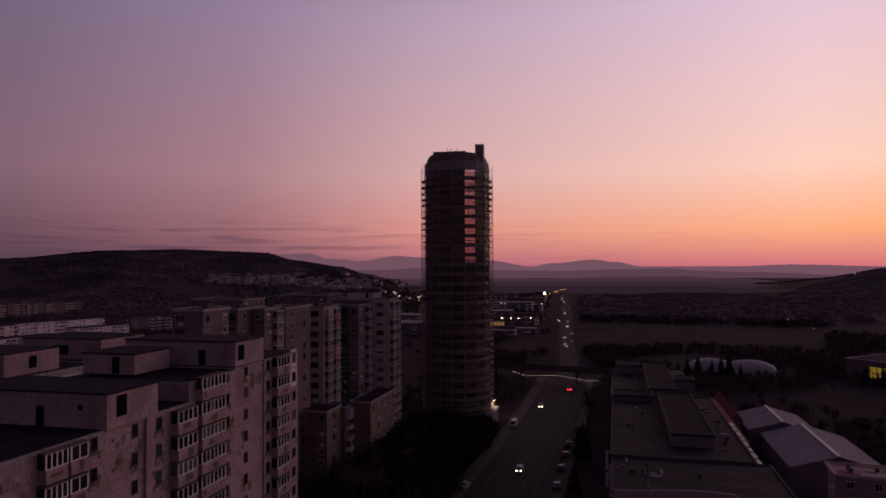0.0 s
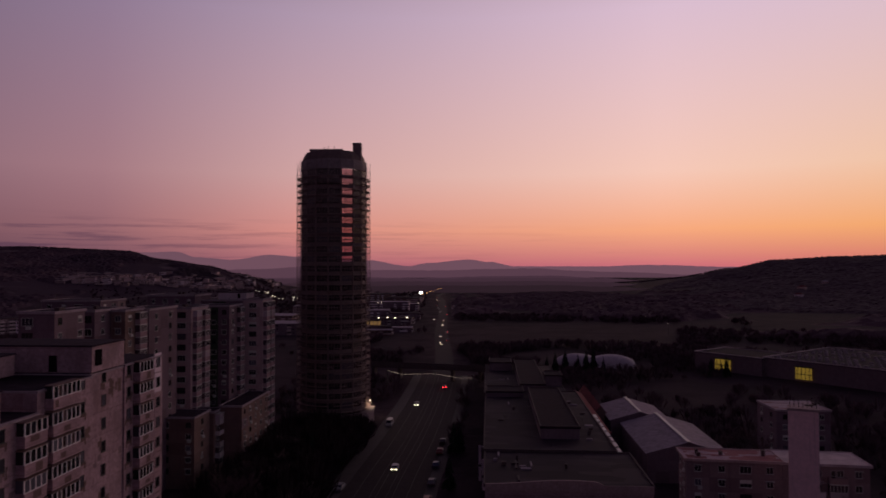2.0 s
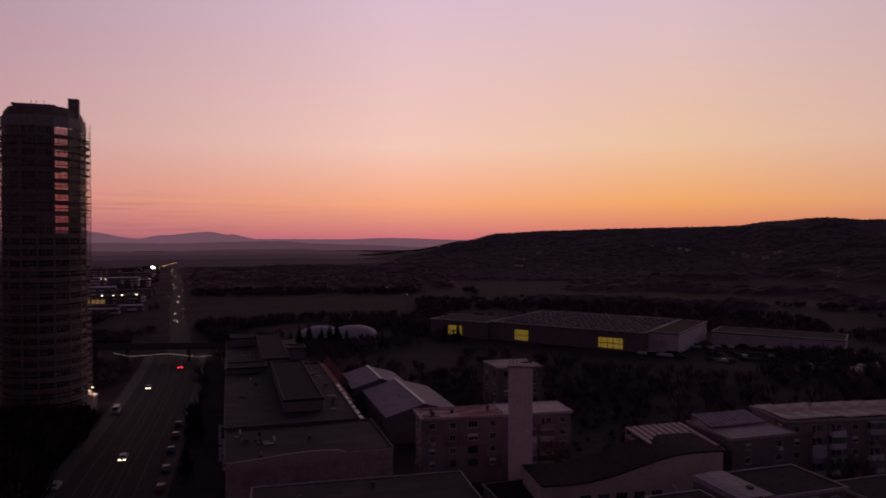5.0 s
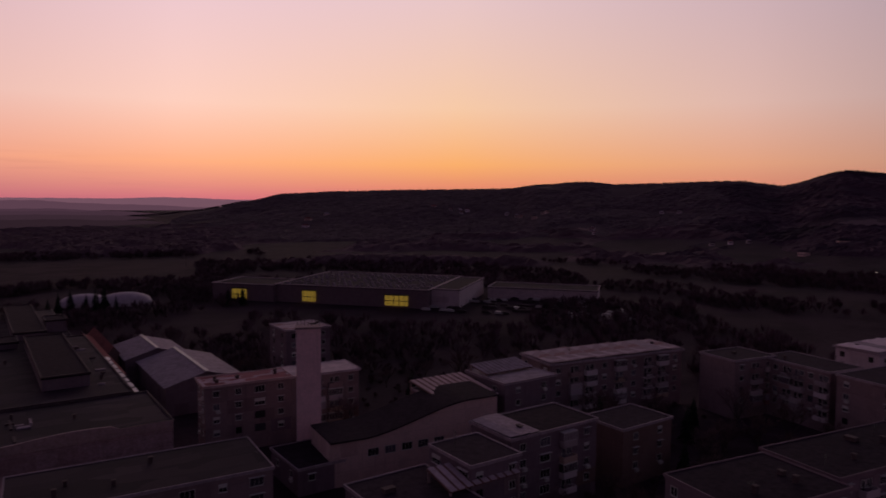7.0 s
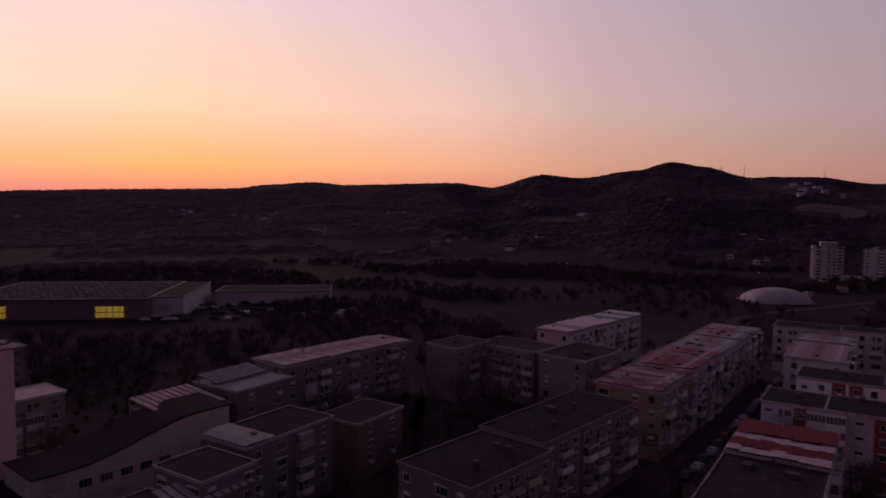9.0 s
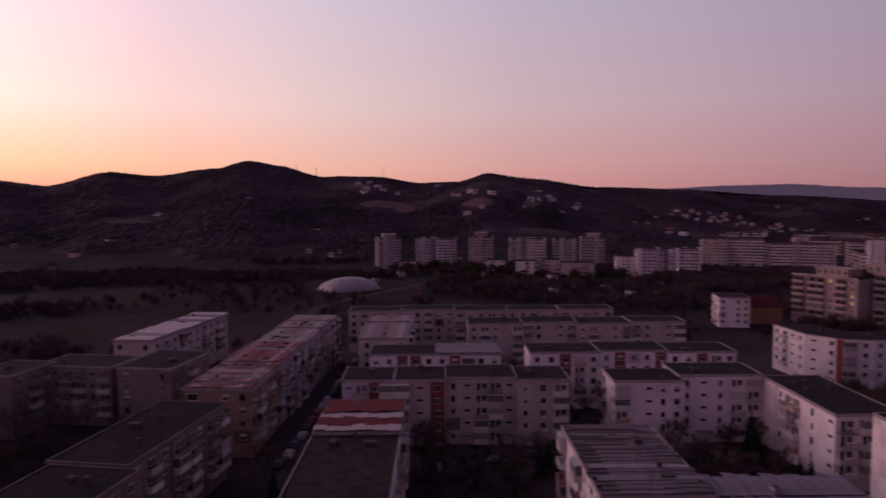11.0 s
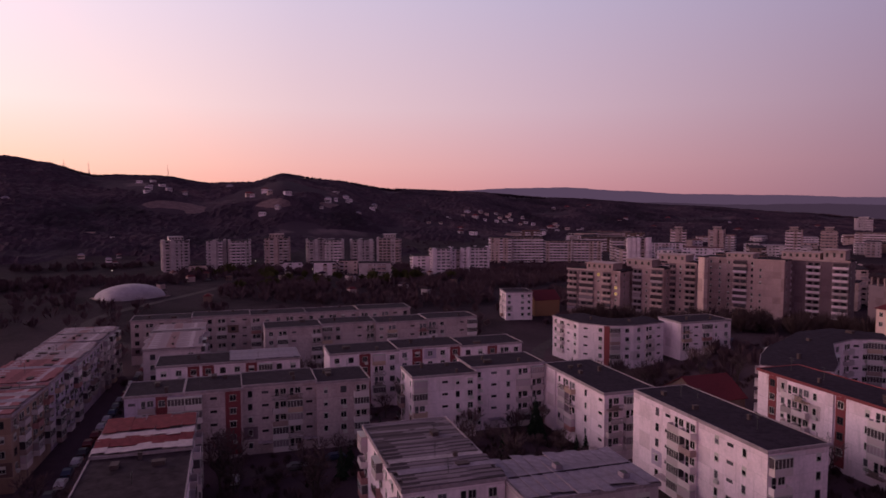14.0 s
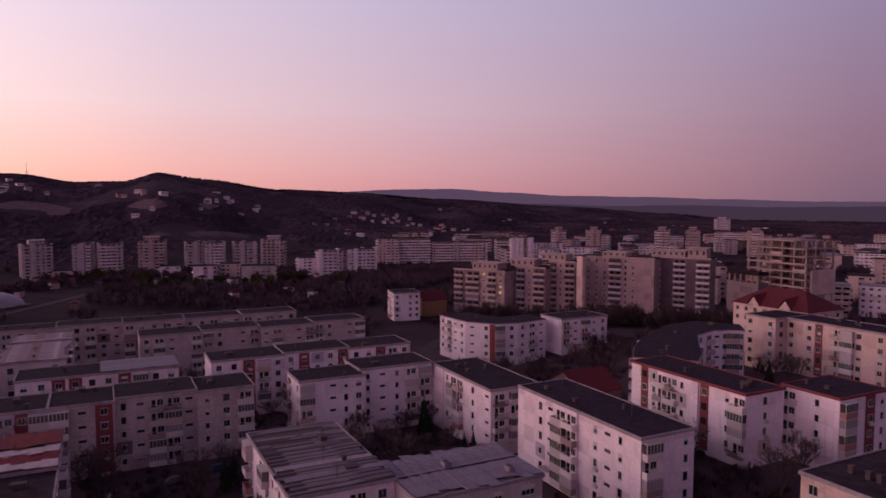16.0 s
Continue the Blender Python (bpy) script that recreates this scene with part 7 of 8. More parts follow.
for a, e, da, de, count, size in ((84.4, 0.9, 1.2, 0.55, 11, 1.25), (86.3, 0.6, 0.7, 0.3, 4, 1.0), (93.2, 0.5, 1.5, 0.25, 7, 1.3), (93.2, -1.1, 1.2, 0.3, 5, 1.2), (98.6, -0.2, 1.4, 0.45, 5, 0.9), (101.5, -0.67, 0.4, 0.2, 2, 1.1), (107.3, -1.7, 2.0, 0.5, 8, 0.9),
                                (112.3, -1.5, 1.6, 0.5, 12, 0.95), (116.5, -2.3, 3.0, 0.35, 12, 0.9), (36.3, -1.1, 1.1, 0.35, 7, 1.0), (41.5, -1.3, 2.2, 0.3, 9, 1.1), (52.6, -1.0, 1.0, 0.2, 3, 0.9), (47.9, -2.5, 1.5, 0.3, 4, 0.8), (57.5, -3.2, 2.0, 0.3, 4, 0.8), (80.7, -4.6, 1.6, 0.4, 7, 0.8)):
    for k in range(count):
        b, f = a + rng_hill.uniform(-da, da), e + rng_hill.uniform(-de, de)
        d = on_hill(b, f)
        x, y = polar(b, d)
        if d < 1850 and free(x, y, 7):
            FOOT.append((x, y, 7, 7, 0))
            CLEARINGS.append((x, y, 16))
            cottage(x, y, -b + rng_hill.uniform(-25, 25), rng_hill.choice((WHITE, WHITE, PALE, CREAM)), rng_hill.choice((BITUMEN, TILE, TIN, BITUMEN)), size * rng_hill.uniform(0.42, 0.72))
for a, e, size in ((84.8, -0.55, 24), (85.9, -0.6, 28), (87.2, -0.65, 26), (92.8, -0.3, 18), (94.2, -0.3, 16), (98.0, -0.3, 16), (46.0, -2.2, 25)):
    CLEARINGS.append((*polar(a, on_hill(a, e)), size))
for a0, a1, d0, d1, count in ((60, 82, 640, 900, 7), (88, 104, 860, 1050, 6), (104, 116, 820, 1100, 10), (116, 150, 1000, 1500, 34), (20, 40, 900, 1300, 4)):
    for k in range(count):
        x, y = polar(rng_hill.uniform(a0, a1), rng_hill.uniform(d0, d1))
        cottage(x, y, math.degrees(math.atan2(-x, y)) + rng_hill.uniform(-40, 40), rng_hill.choice((WHITE, PALE, TAN, CREAM)), rng_hill.choice((BITUMEN, TILE, TIN, TIN_RED)), rng_hill.uniform(0.55, 1.05))
for k in range(26):
    x, y = polar(rng_hill.uniform(84, 113), rng_hill.uniform(380, 535))
    if free(x, y, 9):
        FOOT.append((x, y, 5, 5, 0))
        cottage(x, y, rng_hill.uniform(0, 180), rng_hill.choice((PALE, TAN, BROWN)), rng_hill.choice((BITUMEN, TILE, BITUMEN_WORN)), rng_hill.uniform(0.35, 0.6))
# a far estate spread over the foot of the western hill
rng_estate = random.Random(77)
bm = bmesh.new()
for k in range(420):
    a = rng_estate.uniform(-33, -19.5)
    e = -0.55 - 0.55 * smooth(-33, -20, a) - rng_estate.uniform(0.0, 0.75)
    d = on_hill(a, e)
    x, y = polar(a, d)
    if d >= 1690 or any(math.hypot(f[0] - x, f[1] - y) < 9 for f in FOOT[-420:]):
        continue
    FOOT.append((x, y, 6, 6, 0))
    z, w, l, h = ground_height(x, y) - 1, rng_estate.uniform(3, 5), rng_estate.uniform(3, 8), rng_estate.uniform(3, 6.5)
    m = pose(x, y, z, 0, 0, -a + rng_estate.choice((0, 0, 90)) + rng_estate.uniform(-15, 15))
    vs = box(bm, -l, -w, -2, l, w, h, rng_estate.choice((0, 0, 1)))
    vs += box(bm, -l - 0.2, -w - 0.2, h, l + 0.2, w + 0.2, h + 0.5, 2)
    for f in range(int(h / 3)):
        for i in range(int(l * 2 / 3)):
            vs += box(bm, -l + 3 * i + 0.9, -w - 0.06, 1.0 + 3 * f, -l + 3 * i + 2.3, -w + 0.05, 2.4 + 3 * f, 3)
    for v in vs:
        v.co = m @ v.co
tagged(new("distant_estate", mesh_of("distant_estate", bm, TAN, GREYBEIGE, COPING, GLASS)), "pale distant buildings crowded along the foot of the hill", "buildings", kind="stuff")
# masts on the ridge
for a, h in ((85.6, 26), (80.2, 24), (78.6, 16)):
    d = ridge_at(a)[1]
    x, y = polar(a, d)
    mast = thing("radio_mast", pose(x, y, ground_height(x, y) - 1), "thin lattice radio mast on the wooded ridge", "mast", "masts")
    bm = bmesh.new()
    for s, t in ((-1, -1), (1, -1), (0, 1)):
        v = box(bm, s * 1.0 - 0.2, t * 1.0 - 0.2, 0, s * 1.0 + 0.2, t * 1.0 + 0.2, h)
        for u in v[4:]:
            u.co.x *= 0.25
            u.co.y *= 0.25
    for k in range(8):
        z = h * k / 8
        w = 1.0 - 0.75 * k / 8
        box(bm, -w, -w, z, w, w, z + 0.25)
    part("lattice", mesh_of("lattice", bm, RAIL), mast)


# ---- trees ----
def limb(bm, p, q, r0, r1, sides=4):
    """A tapered limb from p to q."""
    axis = (q - p).normalized()
    side = axis.orthogonal().normalized()
    other = axis.cross(side)
    lo, hi = [], []
    for k in range(sides):
        a = 2 * math.pi * k / sides
        d = side * math.cos(a) + other * math.sin(a)
        lo.append(bm.verts.new(p + d * r0))
        hi.append(bm.verts.new(q + d * r1))
    for k in range(sides):
        bm.faces.new((lo[k], lo[(k + 1) % sides], hi[(k + 1) % sides], hi[k]))


def bare_tree(seed, height, twigs=7):
    """A leafless broad tree: trunk, limbs and a crown of fine twigs."""
    rng = random.Random(seed)
    trunk, crown = bmesh.new(), bmesh.new()
    fork = height * rng.uniform(0.2, 0.32)
    limb(trunk, Vector((0, 0, -0.4)), Vector((rng.uniform(-0.2, 0.2), rng.uniform(-0.2, 0.2), fork)), height * 0.022, height * 0.016, 6)
    def grow(p, d, length, r, level):
        q = p + d * length
        if level == 3:
            side = d.orthogonal().normalized() * max(r * 1.8, 0.05)
            crown.faces.new([crown.verts.new(v) for v in (p - side, p + side, q)])
            return
        limb(trunk if level < 2 else crown, p, q, r, r * 0.55, 4 if level < 2 else 3)
        for k in range((5, 4, twigs)[level]):
            s = p + d * length * rng.uniform(0.45, 1.0)
            e = (d + Vector((rng.uniform(-1, 1), rng.uniform(-1, 1), rng.uniform(-0.25, 0.8))) * 0.85).normalized()
            grow(s, e, length * rng.uniform(0.45, 0.72), r * 0.5, level + 1)
    for k in range(5):
        a = 2 * math.pi * (k + rng.random() * 0.6) / 5
        tilt = rng.uniform(0.25, 0.75)
        grow(Vector((0, 0, fork * rng.uniform(0.8, 1.0))), Vector((math.cos(a) * tilt, math.sin(a) * tilt, 1)).normalized(), height * 0.36, height * 0.011, 0)
    return mesh_of("trunk", trunk, BARK), mesh_of("crown", crown, TWIGS)


def conifer(seed, height):
    """A spruce: straight trunk and drooping tiers of needled boughs."""
    rng = random.Random(seed)
    trunk, crown = bmesh.new(), bmesh.new()
    limb(trunk, Vector((0, 0, -0.4)), Vector((0, 0, height)), height * 0.018, 0.02, 6)
    z = height * 0.1
    while z < height * 0.98:
        reach = (height - z) * 0.27 + 0.15
        for k in range(9):
            a = rng.uniform(0, 2 * math.pi)
            r = reach * rng.uniform(0.65, 1.1)
            c, s = math.cos(a), math.sin(a)
            w = 0.16 * r + 0.12
            v = [crown.verts.new(p) for p in ((0, 0, z + 0.25), (c * r * 0.6 - s * w, s * r * 0.6 + c * w, z - 0.12 * r), (c * r, s * r, z - 0.3 * r), (c * r * 0.6 + s * w, s * r * 0.6 - c * w, z - 0.12 * r))]
            crown.faces.new(v)
            t = crown.verts.new((c * r * 0.55, s * r * 0.55, z + 0.22 * r))
            crown.faces.new((v[0], v[2], t))
        z += 0.32 + 0.02 * height
    return mesh_of("trunk", trunk, BARK), mesh_of("crown", crown, NEEDLES)


BARE = [bare_tree(k, h) for k, h in enumerate((8.0, 10.0, 12.0, 7.0, 13.5, 9.0))]
SPRUCE = [conifer(k, h) for k, h in enumerate((9.0, 12.0, 7.0))]


def plant(x, y, meshes, s, label, name="tree", group="trees"):
    ob = thing(name, pose(x, y, ground_height(x, y), 0, 0, rng_trees.uniform(0, 360)) @ Matrix.Scale(s, 4), label, "tree", group)
    part("trunk", meshes[0], ob)
    part("crown", meshes[1], ob)


FOOT += [(13, 220, 19, 90, 0), (46, 200, 14, 32, 0), (-52, 230, 14, 14, 0), (-25, 200, 11.5, 160, 0), (-27, 350, 16, 60, 5), (55.6, 127.4, 4, 4, 0), (71, 116, 21, 9, -6), (61, 82, 9, 8, 0), (55, 370, 26, 16, -12), (414, 53, 22, 22, 0), (181, -97 + 400, 70, 55, -50), (137, -108, 13, 10, 0), (294, -140, 9, 9, 0), (140, -192, 20, 18, 0), (141, -205, 14, 11, 0), (253, -196, 6, 4, 0)]
rng_trees = random.Random(17)
# dense planting beside the tower and the avenue, courtyards, lanes
GROVES = [(-58, -37, 120, 226, 46), (-100, -58, 225, 330, 60), (-58, -38, 240, 330, 24), (-12, -3, 150, 330, 44), (30, 60, 232, 330, 40), (60, 130, 130, 300, 90), (96, 146, -70, -38, 40), (117, 145, -36, 5, 26), (158, 171, -76, 20, 30), (185, 217, -80, 30, 46), (76, 130, 22, 38, 12), (130, 190, 53, 64, 18)]
GROVES_SOUTH = [(110, 150, 56, 110, 34), (60, 112, 60, 84, 24), (112, 190, -104, -84, 30), (85, 125, -99, -84, 22), (110, 140, -165, -118, 40), (150, 185, -175, -100, 50), (252, 330, -150, 60, 120), (200, 280, -170, -130, 36), (176, 260, 40, 78, 26), (170, 240, 92, 140, 60), (60, 110, -112, -92, 14)]
SPOTS = []
for x0, x1, y0, y1, count in GROVES + GROVES_SOUTH:
    for k in range(count):
        x, y = rng_trees.uniform(x0, x1), rng_trees.uniform(y0, y1)
        if free(x, y, 2.2):
            SPOTS.append((math.hypot(x, y), x, y))
SPOTS.sort()
for d, x, y in SPOTS[:300]:
    if rng_trees.random() < 0.16:
        plant(x, y, rng_trees.choice(SPRUCE), rng_trees.uniform(0.6, 1.05), "dark green spruce between the buildings", "spruce", "spruces")
    else:
        plant(x, y, rng_trees.choice(BARE), rng_trees.uniform(0.55, 1.0), "leafless dark brown broad tree near the blocks", "tree", "bare trees")
for x, y, s in ((38, 352, 1.0), (44, 350, 0.8), (48, 349, 1.0), (52, 351, 1.1), (33, 350, 0.9), (56, 346, 0.7), (84, -122, 0.5), (124, -67, 0.45), (123.5, -68.8, 0.5), (136, -65, 0.5), (106, 340, 0.8), (112, 336, 0.9), (28, 340, 0.8)):
    plant(x, y, SPRUCE[1], s, "dark green spruce between the buildings", "spruce", "spruces")


def tuft(verts, faces, rng, x, y, z, h, slivers, width, spread=0.6, drop=-0.1):
    """A far leafless crown: a stem and a spray of fine branches."""
    w = h * spread * rng.uniform(0.75, 1.25)
    for s in range(slivers):
        a, u = rng.uniform(0, 6.283), math.sqrt(rng.random())
        c, e = math.cos(a), math.sin(a)
        top = z + h * (0.62 + 0.38 * math.sqrt(max(0.0, 1 - u * u)) * rng.uniform(0.75, 1.1)) - h * 0.2 * u
        low = z + h * rng.uniform(drop, drop + 0.5)
        g = width * rng.uniform(0.7, 1.4)
        i = len(verts)
        verts += [(x + c * w * u * 0.25, y + e * w * u * 0.25, low), (x + c * w * u * 0.8 - e * g, y + e * w * u * 0.8 + c * g, low + (top - low) * 0.6), (x + c * w * u, y + e * w * u, top), (x + c * w * u * 0.8 + e * g, y + e * w * u * 0.8 - c * g, low + (top - low) * 0.5)]
        faces.append((i, i + 1, i + 2, i + 3))


def woods(name, label, areas, seed, material, low, high, slivers, more=()):
    """Many small leafless crowns, too far to count."""
    rng = random.Random(seed)
    verts, faces = [], []
    for a0, a1, d0, d1, count, ridge in areas:
        for k in range(count):
            a = rng.uniform(a0, a1)
            d = ridge_at(a)[1] * rng.uniform(d0, d1) if ridge else math.sqrt(rng.uniform(d0 * d0, d1 * d1))
            x, y = polar(a, d)
            if d < 700 and not free(x, y, 3):
                continue
            if noise.noise(Vector((x * 0.012, y * 0.012, seed))) < -0.12 and not ridge:
                continue
            tuft(verts, faces, rng, x, y, ground_height(x, y), rng.uniform(low, high), slivers, 0.1 + d * 0.0006, 0.42 if ridge else 0.6, -0.4 if ridge else -0.1)
    for d, x, y in more:
        tuft(verts, faces, rng, x, y, ground_height(x, y), rng.uniform(low, high), 40, 0.16)
    data = bpy.data.meshes.new(name)
    data.from_pydata(verts, [], faces)
    data.materials.append(material)
    tagged(new(name, data), label, "woods", kind="stuff")


def canopy(name, label, areas, seed, material, height, cell):
    """Closed leafless woods seen from far: a ragged sheet of crowns with gaps, that falls to the ground at its edges."""
    rng = random.Random(seed)
    verts, faces = [], []
    for a0, a1, d0, d1, cover in areas:
        rows = int((d1 - d0) / cell)
        cols = int(radians(a1 - a0) * (d0 + d1) / 2 / cell)
        start = len(verts)
        thick = []
        for j in range(rows + 1):
            for i in range(cols + 1):
                a = a0 + (a1 - a0) * (i + rng.uniform(-0.35, 0.35)) / cols
                d = d0 + (d1 - d0) * (j + rng.uniform(-0.35, 0.35)) / rows
                x, y = polar(a, d)
                mask = smooth(-cover, -cover + 0.25, noise.fractal(Vector((x * 0.006, y * 0.006, seed)), 1.0, 2.0, 3))
                ragged = min(i, cols - i) + 26 * noise.fractal(Vector((x * 0.009, y * 0.009, seed + 5)), 1.0, 2.0, 3)
                mask *= smooth(6, 14, ragged) * smooth(0, 2, i) * smooth(0, 2, cols - i) * smooth(0, 2, j) * smooth(0, 2, rows - j)
                for cx, cy, size in CLEARINGS:
                    if abs(x - cx) < size + 8 and abs(y - cy) < size + 8:
                        mask *= smooth(size * 0.7, size + 7, math.hypot(x - cx, y - cy))
                if d > ridge_at(a)[1] * 0.99 or d < 720 and not free(x, y, 8):
                    mask = 0.0
                verts.append((x, y, ground_height(x, y) - 0.4 + mask * height * rng.uniform(0.45, 1.15)))
                thick.append(mask > 0.05)
        for j in range(rows):
            for i in range(cols):
                p = j * (cols + 1) + i
                q = (p, p + 1, p + cols + 2, p + cols + 1)
                if any(thick[k] for k in q):
                    faces.append(tuple(start + k for k in q))
    data = bpy.data.meshes.new(name)
    data.from_pydata(verts, [], faces)
    data.materials.append(material)
    tagged(new(name, data), label, "woods", kind="stuff")


def meadow(a, e, size, squash):
    """A pale mown slope among the woods, draped on the hill."""
    d = on_hill(a, e)
    cx, cy = polar(a, d)
    verts, faces, n = [(cx, cy, ground_height(cx, cy) + 0.5)], [], 22
    for j in (1, 2, 3):
        for k in range(n):
            t = 2 * math.pi * k / n
            r = size * j / 3 * (1 + 0.25 * noise.noise(Vector((3 * math.cos(t), 3 * math.sin(t), a))))
            u, v = r * math.cos(t), r * math.sin(t) * squash
            x, y = cx + u * math.cos(radians(a)) + v * math.sin(radians(a)), cy - u * math.sin(radians(a)) + v * math.cos(radians(a))
            verts.append((x, y, ground_height(x, y) + (0.5 if j < 3 else -0.5)))
    for k in range(n):
        faces.append((0, 1 + k, 1 + (k + 1) % n))
        for j in (0, 1):
            p, q = 1 + j * n + k, 1 + j * n + (k + 1) % n
            faces.append((p, p + n, q + n, q))
    data = bpy.data.meshes.new("meadow")
    data.from_pydata(verts, [], faces)
    data.materials.append(MEADOW)
    tagged(new("meadow", data), "pale dry meadow between the woods of the hillside", "meadow", kind="structure")


MEADOW = surface("dry_meadow", (0.19, 0.12, 0.13), 0.95, 0, 0.15, 0.3, 0.4, spec=0.03)
for a, e, size, squash in ((86.0, -0.6, 40, 0.9), (93.4, -0.35, 24, 0.8), (98.2, -0.4, 20, 0.8), (46.0, -2.2, 34, 1.0), (54, -4.2, 40, 0.8), (66, -3.6, 36, 0.8)):
    meadow(a, e, size, squash)
canopy("plain_woods", "dark bare woods closing off the fields of the plain", [(-3.2, 20, 690, 1350, 0.5), (19, 62, 560, 900, 0.1)], 11, SCRUB, 6.5, 5.5)
canopy("birch_woods", "bare woods over the northern hill with haze painted into their colour", [(13, 66, 850, 1900, 0.75)], 14, HAZED_WOODS, 2.8, 5.0)
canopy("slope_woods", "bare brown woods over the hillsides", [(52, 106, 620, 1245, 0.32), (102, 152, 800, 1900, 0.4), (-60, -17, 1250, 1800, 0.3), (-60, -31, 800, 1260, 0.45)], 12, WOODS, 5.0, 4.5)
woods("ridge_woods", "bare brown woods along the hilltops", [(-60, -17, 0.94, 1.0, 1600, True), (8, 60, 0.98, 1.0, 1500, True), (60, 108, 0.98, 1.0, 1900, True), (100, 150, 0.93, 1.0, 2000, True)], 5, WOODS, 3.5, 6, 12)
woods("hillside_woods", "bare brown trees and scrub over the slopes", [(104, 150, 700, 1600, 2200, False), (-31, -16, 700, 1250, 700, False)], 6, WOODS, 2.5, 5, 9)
woods("valley_woods", "dark rows of bare trees across the valley floor", [(-20, -5.2, 420, 1500, 900, False), (-12, -5.6, 370, 505, 800, False), (-12, -6.2, 590, 1000, 260, False), (-2.4, 4, 370, 450, 420, False), (-2.8, 20, 660, 730, 520, False), (15, 60, 380, 600, 2300, False), (3, 15, 380, 470, 260, False), (6, 62, 225, 400, 1500, False), (60, 88, 470, 600, 1500, False), (60, 84, 330, 470, 220, False), (88, 120, 340, 560, 2300, False), (-60, -20, 330, 700, 2800, False), (118, 150, 300, 620, 2600, False)], 7, SCRUB, 3.5, 7, 16, SPOTS[300:])

woods("willows", "olive-green willows below the point blocks", [(87.2, 93.6, 425, 540, 46, False), (100, 108, 430, 500, 26, False), (94, 99, 440, 490, 14, False)], 23, surface("olive_leaves", (0.075, 0.07, 0.03), 0.95, 0, 0.2, 0.5, 0.3, spec=0.04), 4.5, 8.5, 60)

# unlit thicket of trees between the avenue, the tower and the brown blocks
rng_thicket = random.Random(41)
verts, faces = [], []
for k in range(460):
    x, y = rng_thicket.uniform(-62, -36.8), rng_thicket.uniform(62, 216)
    if free(x, y, 1.5):
        tuft(verts, faces, rng_thicket, x, y, ground_height(x, y), rng_thicket.uniform(5, 11) * (0.6 + 0.4 * smooth(60, 130, y)), 90, 0.16, 0.5, -0.05)
data = bpy.data.meshes.new("thicket")
data.from_pydata(verts, [], faces)
data.materials.append(surface("dense_dark_twigs", (0.045, 0.03, 0.032), 0.95, 0, 0.3, 0.4, 0.3, spec=0.05))
tagged(new("thicket", data), "dense dark thicket of trees beside the avenue", "woods", kind="stuff")

# low shrubs and hedges in the yards
rng_shrub = random.Random(52)
verts, faces = [], []
for x0, x1, y0, y1, count in ((58, 116, -100, -84, 170), (56, 74, -130, -100, 70), (94, 146, -70, -37, 190), (116, 145, -36, 5, 110), (158, 171, -80, 20, 80), (184, 217, -80, 30, 130), (110, 190, -104, -84, 100), (140, 182, -170, -106, 150), (60, 112, 60, 84, 60), (112, 150, 56, 112, 90), (60, 130, 128, 210, 160), (200, 280, -170, -130, 80)):
    for k in range(count):
        x, y = rng_shrub.uniform(x0, x1), rng_shrub.uniform(y0, y1)
        if free(x, y, 0.8):
            tuft(verts, faces, rng_shrub, x, y, ground_height(x, y), rng_shrub.uniform(0.8, 2.6), 34, 0.1, 0.8, -0.1)
data = bpy.data.meshes.new("shrubs")
data.from_pydata(verts, [], faces)
data.materials.append(surface("brown_hedge_twigs", (0.085, 0.052, 0.056), 0.95, 0, 0.3, 0.5, 0.3, spec=0.05))
tagged(new("shrubs", data), "low brown shrubs and hedges in the yards between the blocks", "shrubs", kind="stuff")

# dark belt of tall trees before the terraces
rng_belt = random.Random(31)
verts, faces = [], []
for k in range(170):
    u = rng_belt.random()
    x, y = 262 - 80 * u + rng_belt.uniform(-8, 8), -142 - 100 * u + rng_belt.uniform(-8, 8)
    if free(x, y, 2.5):
        tuft(verts, faces, rng_belt, x, y, ground_height(x, y), rng_belt.uniform(4, 12), 80, 0.12, 0.42, 0.0)
data = bpy.data.meshes.new("tree_belt")
data.from_pydata(verts, [], faces)
data.materials.append(surface("dark_bare_branches", (0.085, 0.055, 0.058), 0.95, 0, 0.3, 0.4, 0.3, spec=0.05))
tagged(new("tree_belt", data), "dark belt of bare trees before the terraced blocks", "woods", kind="stuff")


